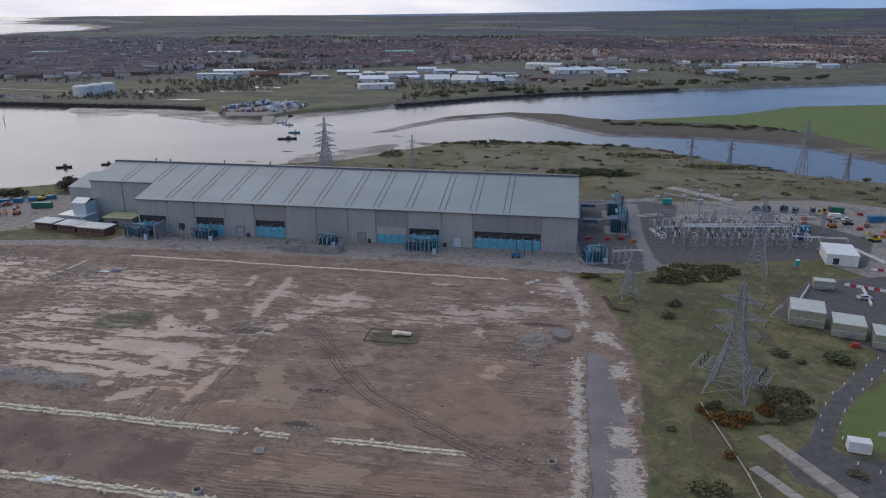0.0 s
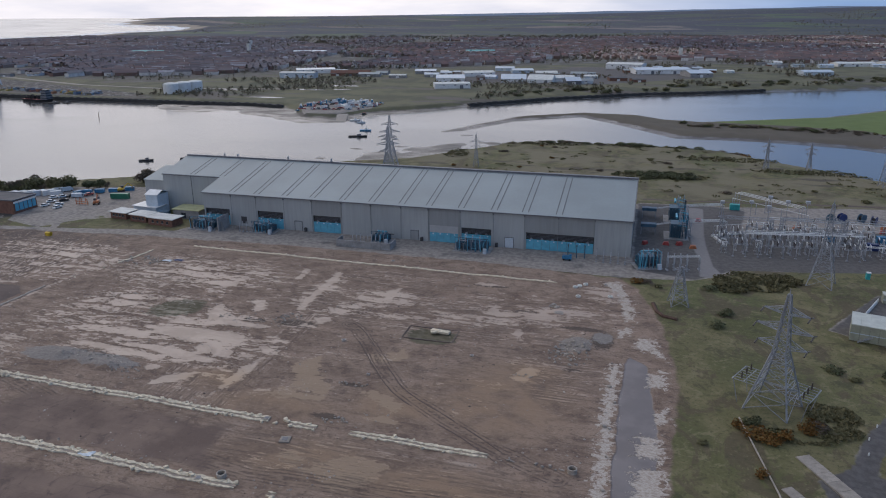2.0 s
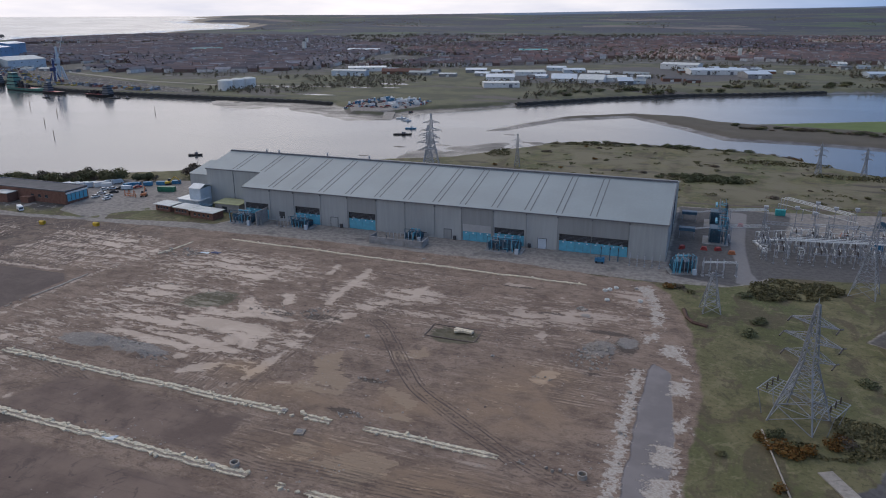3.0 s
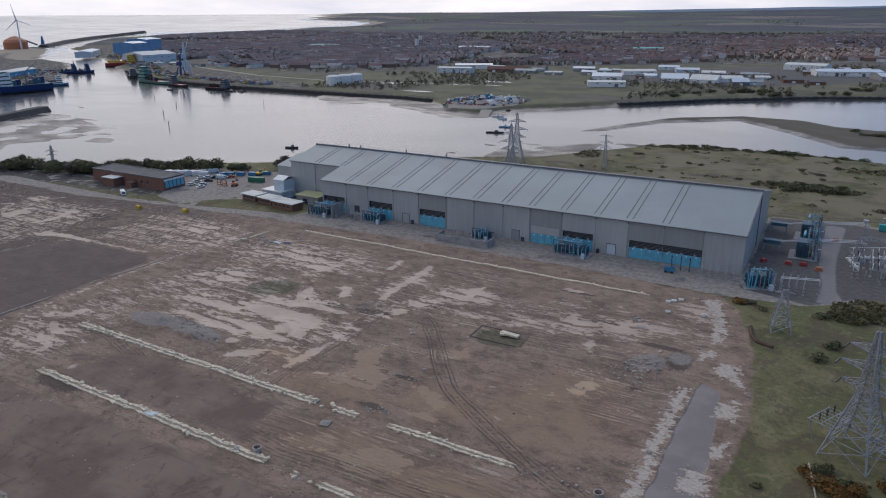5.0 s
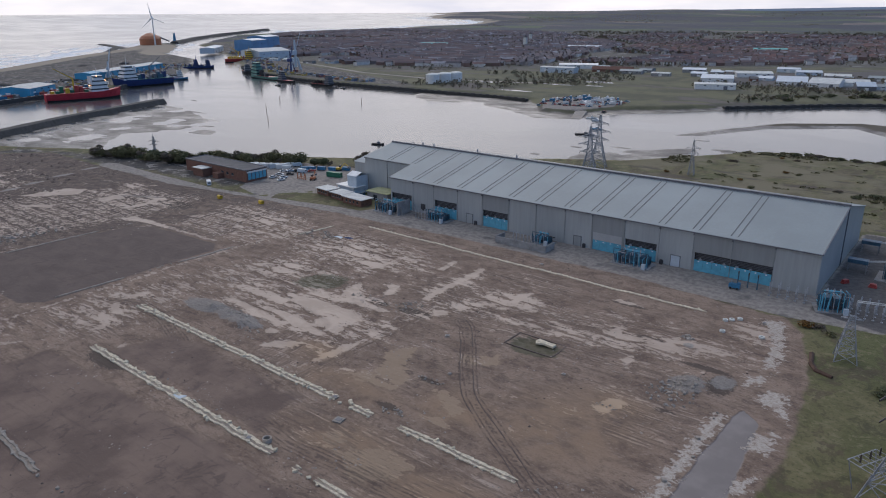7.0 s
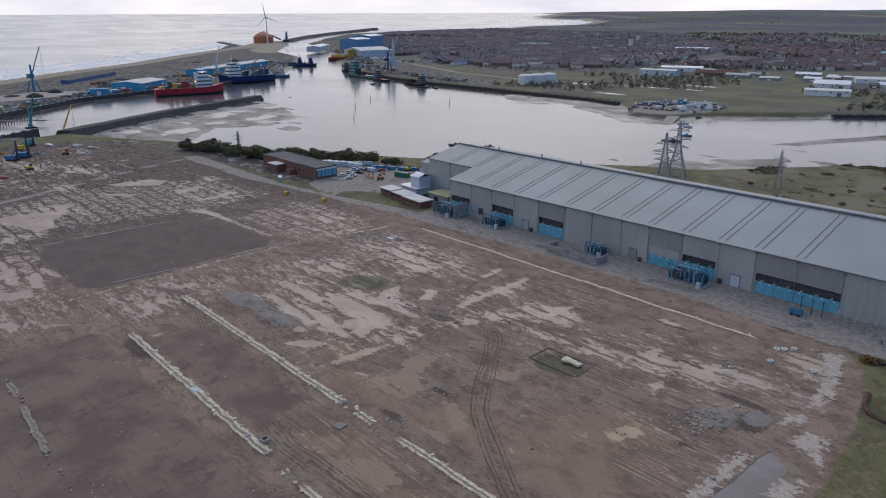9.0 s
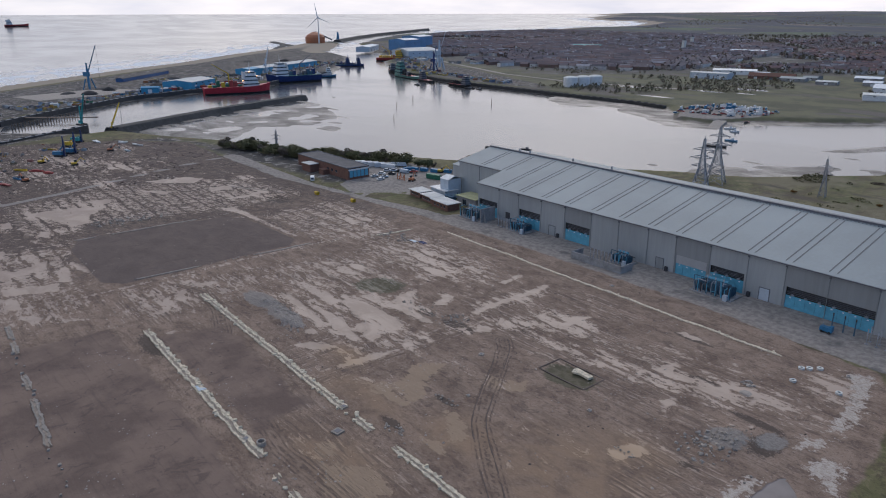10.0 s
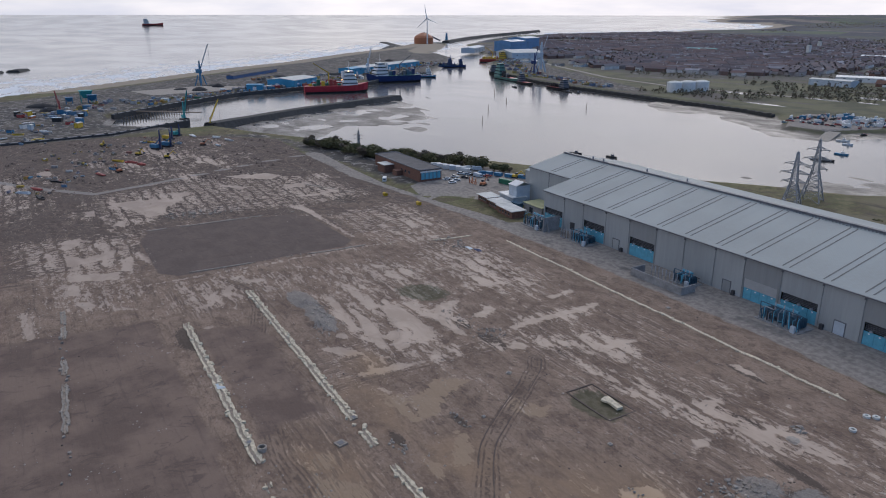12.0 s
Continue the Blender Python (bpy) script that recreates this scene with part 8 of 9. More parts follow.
def make_ship(label, L, W, H, mat, x, y, turn, house="white_paint", house_at=0.22, mast=True, deck=None, lamps=False, crane=None, name="ship"):
    t = thing(name, label, name, "moored vessels")
    part("hull", hull(L, W, H), mat, t)
    part("stripe", hull(L * 0.985, W * 1.012, H * 0.22), "black", t)
    part("deck", Mesh().box(-L * 0.08, 0, H - 0.2, L * 0.8, W * 0.86, 0.3), "green_paint" if mat == "navy" else "red", t)
    hx = L * house_at
    hs = max(1.0, L / 46)
    for k, (a, b) in enumerate(((0.24, 0.84), (0.21, 0.78), (0.17, 0.7), (0.12, 0.62))):
        d = part("deckhouse", Mesh().box(hx, 0, H + 2.6 * hs * k, L * a, W * b, 2.6 * hs), house, t)
        part("window_band", Mesh().box(hx, 0, H + 2.6 * hs * k + 1.3 * hs, L * a + 0.2, W * b + 0.2, 0.8 * hs), "glass", d)
    if mast:
        part("mast", Mesh().bar((hx, 0, H + 10 * hs), (hx, 0, H + 17 * hs), 0.8, 6, 0.2).bar((hx, -2 * hs, H + 13 * hs), (hx, 2 * hs, H + 13 * hs), 0.3), house, t)
        for s in (-1, 1):
            part("funnel", Mesh().bar((hx - L * 0.1, s * W * 0.25, H + 5 * hs), (hx - L * 0.1, s * W * 0.25, H + 10 * hs), 1.8 * hs, 8), house, t)
    if deck:
        r = random.Random(int(L * 10))
        for k in range(8):
            part("deck_gear", Mesh().box(-L * 0.4 + k * L * 0.065, r.uniform(-W * 0.25, W * 0.25), H, L * 0.05, W * 0.3, r.uniform(2, 7) * hs * 0.7), r.choice(deck), t)
    if crane:
        part("crane_arm", Mesh().bar((-L * 0.1, W * 0.2, H), (-L * 0.1, W * 0.2, H + 9 * hs), 1.6, 6).bar((-L * 0.1, W * 0.2, H + 9 * hs), (-L * 0.34, W * 0.1, H + 16 * hs), 1.2, 4, 0.5), crane, t)
    if lamps:
        for k in range(5):
            part("deck_lamp", Mesh().turned([(0.5, 0), (0.5, 0.8)], hx - L * 0.13 + k * L * 0.055, -W * 0.3, H + (4 + 3 * (k % 3)) * hs, 6), "lamp", t)
    t.matrix_basis = pose(x, y, WATER_Z + float(rise(np.hypot(x - 20, y - 30))), 0, 0, turn)
    return t


make_ship("red and white offshore supply ship with lit deck lamps", 74, 17, 8.0, "ship_red", -744, 404, 77, deck=["green_paint", "yellow", "red"], lamps=True, crane="yellow")
make_ship("dark blue offshore ship with white bridge", 76, 18, 9.0, "navy", -826, 522, 268, deck=["navy", "blue_steel", "flashing"], crane="flashing", house_at=0.26)
make_ship("small blue workboat moored at the quay", 34, 9, 2.6, "blue_bright", -868, 592, 58, deck=["silver"])
make_ship("yellow and white heavy-lift vessel with red hull", 60, 18, 6, "red", -1085, 868, 50, house="yellow", deck=["yellow", "yellow", "orange"], crane="yellow")
for dx, dy in ((0, 0), (-14, 9), (9, 16)):
    make_ship("dark blue and black tug moored in a group", 30, 9, 3.5, "navy", -1022 + dx, 722 + dy, 60, house="navy", deck=["navy", "black"], name="tug")
make_ship("long green barge alongside the far quay", 76, 12, 3.6, "ship_green", -775, 676, -10, house="ship_green", house_at=-0.36, mast=False, deck=["black", "flashing"], name="barge")
make_ship("dark rusty barge alongside the far quay", 38, 9, 2.4, "black", -715, 661, -8, house="flashing", house_at=-0.3, mast=False, name="barge")
make_ship("dark rusty barge near the far bank", 40, 10, 2.6, "black", -640, 655, -4, house="flashing", house_at=0.3, mast=False, deck=["black"], name="barge")
make_ship("black dredging pontoon near the far quay", 42, 11, 3, "black", -880, 722, -30, house="flashing", mast=True, deck=["black", "flashing"], name="barge")
make_ship("red and white cargo ship far out at sea", 95, 16, 9, "red", -3720, 705, 95, house_at=-0.3)
for (x, y), L, mat, a in (((-303, 395), 9, "black", 20), ((-281, 407), 8, "black", 10), ((-205, 519), 14, "black", 15), ((-210, 548), 9, "blue_bright", 5), ((-241, 600), 9, "white_paint", 30), ((-230, 588), 7, "silver", 10),
                          ((-688, 624), 12, "black", -10), ((-611, 645), 16, "black", 5), ((-596, 648), 10, "black", 0)):
    t = thing("boat", "small open boat moored on the river" if L < 12 else "dark fishing boat moored on the river", "boat", "moored boats")
    part("hull", hull(L, L * 0.30, 0.9, 0.4), mat, t)
    part("wheelhouse", Mesh().box(L * 0.08, 0, 0.7, L * 0.2, L * 0.16, 1.5), "white_paint" if mat != "black" else "flashing", t)
    part("mast", Mesh().bar((L * 0.1, 0, 2.2), (L * 0.1, 0, 4.0), 0.14, 5), "galv", t)
    t.matrix_basis = pose(x, y, WATER_Z, 0, 0, a)
for x, y in ((-560, 520), (-640, 560), (-480, 560), (-455, 420), (-520, 470)):
    t = thing("channel_marker", "slim dark channel post in the river", "marker post", "channel markers")
    part("post", Mesh().bar((x, y, -7), (x, y, 1.5), 0.8, 6, 0.4), "wood", t)


def make_crane(label, x, y, h, jib, mat, turn, z=0.0, slew="portal"):
    t = thing("harbour_crane", label, "crane", "harbour cranes")
    if slew == "portal":
        for sx in (-1, 1):
            for sy in (-1, 1):
                part("leg", Mesh().bar((sx * h * 0.16, sy * h * 0.16, 0), (sx * h * 0.07, sy * h * 0.07, h * 0.42), h * 0.035), mat, t)
    else:
        for s in (-1, 1):
            part("track", Mesh().box(0, s * 2.2, 0, 7, 1.2, 1.3), "black", t)
    part("tower", Mesh().bar((0, 0, h * 0.1), (0, 0, h), h * 0.11, 6, h * 0.06), mat, t)
    part("machine_house", Mesh().box(-h * 0.06, 0, h * 0.5 if slew == "portal" else 1.4, h * 0.22, h * 0.13, h * 0.16), mat, t)
    m = Mesh()
    a, b = Vector((0, 0, h * 0.6 if slew == "portal" else 3)), Vector((jib * 0.45, 0, h + jib * 0.55))
    for s in (-0.6, 0.6):
        m.bar(a + Vector((0, s, 0)), b + Vector((0, s * 0.3, 0)), 0.5)
    n = 12
    for k in range(n):
        p, q = a.lerp(b, k / n), a.lerp(b, (k + 1) / n)
        m.bar(p + Vector((0, -0.6, 0)), q + Vector((0, 0.6, 0)), 0.25)
    part("jib", m, mat, t)
    part("hoist_rope", Mesh().bar(b, (b.x, 0, h * 0.3), 0.18), "black", t)
    t.matrix_basis = pose(x, y, z, 0, 0, turn)


make_crane("tall blue harbour crane on the quay", -861, 275, 30, 36, "blue_bright", 35)
make_crane("white and blue mobile harbour crane", -925, 530, 22, 30, "silver", 130)
make_crane("green crawler crane at the dock edge", -572, 195, 15, 18, "teal", 20, 0, "crawler")
make_crane("yellow crawler crane with dark jib on the breakwater", -532, 207, 6, 24, "yellow", 120, 0.3, "crawler")
make_crane("white harbour crane on the far quay", -818, 766, 44, 22, "silver", 60)
make_crane("dark harbour crane on the far quay", -792, 734, 30, 14, "navy", 100)
make_crane("thin red crane jib at the dock head", -673, 108, 11, 14, "red", 200, 0, "crawler")


def make_rig(label, x, y, h, mat, lean):
    t = thing("piling_rig", label, "piling rig", "piling rigs")
    for s in (-1, 1):
        part("track", Mesh().box(0, s * 1.8, 0, 6.5, 0.9, 1.1), "black", t)
    part("body", Mesh().box(-1.5, 0, 1.1, 6, 3.2, 2.2), mat, t)
    part("cab", Mesh().box(1.2, 1.5, 1.4, 1.6, 1.2, 2.2), "glass", t)
    part("mast", Mesh().bar((2.8, 0, 0.3), (2.8 + lean, 0, h), 0.9, 4, 0.6), "navy", t)
    part("strut", Mesh().bar((-1, 0.8, 3), (2.8 + lean * 0.5, 0.3, h * 0.55), 0.3).bar((-1, -0.8, 3), (2.8 + lean * 0.5, -0.3, h * 0.55), 0.3), mat, t)
    part("auger", Mesh().bar((3.6, 0, 0.2), (3.6 + lean, 0, h * 0.8), 0.5, 6), "flashing", t)
    t.matrix_basis = pose(x, y, z_at(x, y), 0, 0, 40)


make_rig("blue piling rig with dark mast on bare ground", -440, 150, 13, "blue_bright", 0.4)
make_rig("blue piling rig with dark mast on bare ground", -446, 158, 12, "blue_bright", -0.3)
make_rig("teal piling rig near the dock", -489, 172, 9, "teal", 0.2)
make_rig("yellow piling rig near the dock", -474, 164, 10, "yellow", 0.2)
for x, y, m, a in ((-400, 128, "red", 30), (-390, 133, "red", 20), (-408, 122, "yellow", 40), (-385, 116, "blue_bright", 10), (-372, 108, "red", 20), (-350, 75, "red", 30), (-345, 70, "silver", 50), (-432, 188, "silver", 0), (-450, 200, "white_paint", 15),
                   (-466, 196, "white_paint", 30), (-365, 85, "black", 40), (-470, 150, "yellow", 60), (-480, 182, "white_paint", 10), (-330, 76, "black", 20), (-520, 84, "yellow", 80), (-535, 60, "white_paint", 85), (-560, 90, "white_paint", 60), (-590, 110, "silver", 50),
                   (-550, 72, "yellow", 80), (-610, 80, "white_paint", 70), (-640, 120, "silver", 40), (-545, 50, "yellow", 80), (-580, 60, "white_paint", 80)):
    t = thing("material_stack", "stack of construction material on bare ground", "material stack", "stacked materials")
    r = random.Random(int(x))
    z = z_at(x, y)
    for k in range(4):
        part("beam", Mesh().box(x + r.uniform(-1, 1), y + r.uniform(-1, 1), z + 0.5 * (k // 2), r.uniform(3, 9), 1.2, 0.5, a + r.uniform(-12, 12)), m, t)


def make_shed(label, x0, y0, x1, y1, depth, h, wall, roof, rise_=2.0, side=1, name="warehouse"):
    """A pitched shed whose front runs from (x0, y0) to (x1, y1) and whose depth lies behind it."""
    L = math.hypot(x1 - x0, y1 - y0)
    a = math.degrees(math.atan2(y1 - y0, x1 - x0))
    t = thing(name, label, "warehouse", "waterside sheds")
    part("wall", Mesh().box(0, depth / 2 * side, -0.5, L, depth, h + 0.5), wall, t)
    part("roof", Mesh().gable(0, depth / 2 * side, h, L, depth, rise_, 0, 0.4, 0.25), roof, t)
    part("gable_fill", Mesh().add([(-L / 2, 0, h), (-L / 2, depth * side, h), (-L / 2, depth / 2 * side, h + rise_), (L / 2, 0, h), (L / 2, depth * side, h), (L / 2, depth / 2 * side, h + rise_)], [(0, 1, 2), (3, 5, 4)]), wall, t)
    n = max(1, int(L / 16))
    for k in range(n):
        part("door", Mesh().box(-L / 2 + (k + 0.5) * L / n, -0.06 * side, 0, 4.2, 0.12, min(4.5, h * 0.7)), "flashing" if k % 2 else "white_paint", t)
    for k in range(int(L / 7)):
        if k % 2:
            part("window", Mesh().box(-L / 2 + (k + 0.5) * 7, -0.05 * side, h * 0.66, 2.4, 0.1, 1.0), "glass", t)
    zz = float(rise(np.hypot(x0 - 20, y0 - 30)))
    t.matrix_basis = pose((x0 + x1) / 2, (y0 + y1) / 2, zz, 0, 0, a)
    return t


make_shed("bright blue port shed with pale roof", -784, 367, -817, 409, 38, 8, "blue_shed", "white_roof", 2, 1)
make_shed("small blue-walled port store", -780, 308, -770, 324, 9, 6, "blue_shed", "blue_shed", 1)
make_shed("long low dark blue port shed", -938, 326, -1030, 417, 10, 4, "deep_blue", "felt", 1.0, -1)
make_shed("long bright blue port shed with pale roof", -928, 522, -1019, 668, 26, 8, "blue_shed", "white_roof", 2.2, 1)
make_shed("bright blue port building with flat roof", -905, 495, -922, 520, 22, 9, "blue_shed", "blue_shed", 1.5, 1)
make_shed("big deep blue fabrication hall", -1262, 1030, -1284, 1086, 44, 24, "mid_blue", "silver", 3, 1)
make_shed("big pale blue fabrication hall", -1318, 1110, -1342, 1170, 46, 28, "mid_blue", "silver", 3, 1)
make_shed("grey metal quay shed with arched roof", -1052, 882, -1046, 950, 60, 14, "silver", "white_roof", 5, 1)
make_shed("grey metal shed on the quay", -1300, 960, -1380, 1040, 30, 10, "silver", "silver", 2, 1)
for x, y, m, s in ((-743, 136, "teal", 12), (-728, 140, "blue_bright", 9), (-735, 120, "blue_bright", 7)):
    t = thing("port_hopper", "blue steel hopper on the quay", "hopper", "quay hoppers")
    part("hopper", Mesh().add([(x - s / 2, y - s / 2, s * 1.0), (x + s / 2, y - s / 2, s * 1.0), (x + s / 2, y + s / 2, s * 1.0), (x - s / 2, y + s / 2, s * 1.0), (x - s / 4, y - s / 4, s * 0.4), (x + s / 4, y - s / 4, s * 0.4), (x + s / 4, y + s / 4, s * 0.4), (x - s / 4, y + s / 4, s * 0.4)],
                              [(0, 1, 2, 3), (7, 6, 5, 4), (0, 4, 5, 1), (1, 5, 6, 2), (2, 6, 7, 3), (3, 7, 4, 0)]), m, t)
    for sx in (-1, 1):
        for sy in (-1, 1):
            part("leg", Mesh().bar((x + sx * s * 0.4, y + sy * s * 0.4, 0), (x + sx * s * 0.4, y + sy * s * 0.4, s), 0.6), m, t)
M["clutter"] = roof_mix("mixed_paint_and_tarpaulin", [(0.0, (0.62, 0.62, 0.60)), (0.2, (0.08, 0.08, 0.09)), (0.4, (0.42, 0.40, 0.37)), (0.6, (0.05, 0.20, 0.34)), (0.72, (0.30, 0.10, 0.06)), (0.82, (0.45, 0.33, 0.05)), (1.0, (0.16, 0.14, 0.12))])


def clutter(name, label, lines, count, seed, size):
    """Vehicles, crates and stacked goods far off: low boxes in ragged rows, joined into one mesh."""
    r = random.Random(seed)
    m = Mesh()
    spots = []
    for _ in range(count):
        x0, y0, x1, y1, wide = r.choice(lines)
        f, o = r.random(), r.uniform(-wide, wide)
        L = math.hypot(x1 - x0, y1 - y0)
        spots.append((x0 + (x1 - x0) * f - (y1 - y0) / L * o, y0 + (y1 - y0) * f + (x1 - x0) / L * o, math.degrees(math.atan2(y1 - y0, x1 - x0))))
    S = np.array(spots)
    for (x, y, a), z in zip(spots, land_height(S[None, :, 0], S[None, :, 1])[0]):
        a += r.choice((0, 90)) + r.uniform(-8, 8)
        q = size * r.uniform(0.6, 1.4)
        m.box(x, y, z - 0.3, 4.2 * q, 1.9 * q, 0.3 + r.uniform(0.8, 2.2) * q, a)
        if r.random() < 0.5:
            m.box(x + 0.3, y, z + 1.0 * q, 2.0 * q, 1.5 * q, r.uniform(0.9, 1.6) * q, a)
    t = thing(name, label, "port goods", kind="stuff")
    part("goods", m, "clutter", t)


clutter("port_goods", "parked vehicles, crates and stacked goods on the port land", [(-800, 330, -900, 470, 26), (-860, 440, -990, 600, 22), (-700, 180, -790, 320, 16), (-640, 90, -740, 170, 26), (-870, 400, -920, 360, 20), (-960, 600, -1080, 740, 20)], 420, 61, 1.15)
clutter("quay_goods", "stacked goods and vehicles on the far quay", [(-760, 712, -900, 775, 16), (-930, 800, -1110, 900, 18), (-1120, 930, -1290, 1010, 20), (-600, 700, -750, 720, 12)], 260, 62, 1.3)
clutter("site_goods", "pipes, plant and stacked goods on the western ground", [(-420, 90, -480, 170, 22), (-340, 66, -420, 110, 16), (-500, 70, -600, 90, 18)], 90, 63, 0.6)
rr = random.Random(31)
M["coal"] = plain("black_stockpile", (0.028, 0.027, 0.028), 0.95, grain=0.2, vary=0.4, bump=0.2)
for k in range(16):            # stockpiles on the port land
    x, y = rr.choice(((-830, 270), (-900, 380), (-960, 470), (-1150, 650), (-720, 90), (-600, 60)))
    x, y = x + rr.uniform(-40, 40), y + rr.uniform(-35, 35)
    t = thing("stockpile", "dark heap of loose material on port land", "stockpile", "port stockpiles")
    m = Mesh()
    ra, rb, hh = rr.uniform(8, 22), rr.uniform(6, 11), rr.uniform(2, 4.5)
    m.turned([(1.0, -1), (0.72, hh * 0.45), (0.4, hh * 0.8), (0.08, hh)], 0, 0, 0, 12)
    m.v = [(vx * ra * (1 + 0.2 * noise.noise((vx * 2, vy * 2, k))), vy * rb, vz) for vx, vy, vz in m.v]
    part("heap", m, rr.choice(("coal", "rock", "coal")), t)
    t.matrix_basis = pose(x, y, 0, 0, 0, rr.uniform(30, 60))
for k in range(70):            # plant, crates and cabins along the quays
    f = rr.random()
    x, y = (-690 - 180 * f + rr.uniform(-26, 4), 196 + 330 * f + rr.uniform(-26, 20)) if k % 3 else (-560 - 110 * f, 40 + 90 * rr.random())
    if inside_dist(SEA_AND_RIVER, np.array([[x]]), np.array([[y]]))[0, 0] > -7:
        x -= 26
    t = thing("quay_store", "small painted store or crate on port land", "store", "quay stores")
    w, d, h = rr.uniform(2.5, 8), rr.uniform(2.4, 4), rr.uniform(1.6, 4)
    m_ = rr.choice(("white_paint", "silver", "yellow", "orange", "blue_bright", "black", "concrete", "red", "green_paint"))
    part("body", Mesh().box(0, 0, -0.3, w, d, h), m_, t)
    part("lid", Mesh().gable(0, 0, h - 0.3, w, d, 0.5, 0, 0.15), rr.choice(("silver", "felt", "white_roof")), t)
    t.matrix_basis = pose(x, y, 0.2, 0, 0, rr.choice((50, 140)) + rr.uniform(-12, 12))
for k in range(26):            # red and pale units stacked on the quay
    x, y = -792 + rr.uniform(-14, 14), 372 + rr.uniform(-46, 60)
    x -= (y - 372) * 0.18
    make_container("stacked steel cargo unit on the quay", x - 4, y, 9, rr.choice(("red", "orange", "white_paint", "silver", "blue_bright", "red")), 100 + rr.uniform(-15, 15), 0.3)
for k in range(40):
    f = rr.random()
    copy_thing(CARS[rr.randrange(5)], pose(-880 - 30 * rr.random() - 60 * f, 395 + 110 * f, z_at(-880, 400), 0, 0, rr.choice((20, 110))))
fields = thing("storage_apron", "pale concrete storage apron on the quay", "pavement", kind="structure")
part("slab", Mesh().prism([(-775, 205), (-800, 330), (-860, 290), (-830, 190)], -0.3, 0.3), "rubble_grey", fields)
dome = thing("alumina_dome", "rust-orange round storage building on the spit", "storage building")
part("drum", Mesh().turned([(27, 0), (27, 16), (22, 22), (8, 29), (2, 30)], -1780, 1100, float(rise(2100.0)), 20), "orange", dome)
part("conveyor", Mesh().bar((-1780, 1100, 30), (-1755, 1140, 8), 4, 4), "flashing", dome)
turb = thing("wind_turbine", "tall white wind turbine by the sea", "wind turbine")
tx, ty, tz = -1745, 1092, 0.0
part("tower", Mesh().bar((tx, ty, tz), (tx, ty, tz + 66), 4.2, 12, 2.4), "white_paint", turb)
hubp = part("nacelle", Mesh().box(tx + 1, ty, tz + 65.5, 7, 3.6, 3.8, -35), "white_paint", turb)
for k in range(3):
    a = radians(100 + 120 * k)
    d = Vector((math.cos(a) * 0.82, math.cos(a) * 0.57, math.sin(a)))
    part("blade", Mesh().bar(Vector((tx + 3, ty - 3, tz + 67.5)), Vector((tx + 3, ty - 3, tz + 67.5)) + d * 38, 2.6, 4, 0.5), "white_paint", hubp)
bt = thing("beacon_tower", "blue steel beacon tower on the pier", "beacon")
part("tower", Mesh().bar((-1905, 1250, 0), (-1905, 1250, 24), 10, 6, 4), "blue_bright", bt)

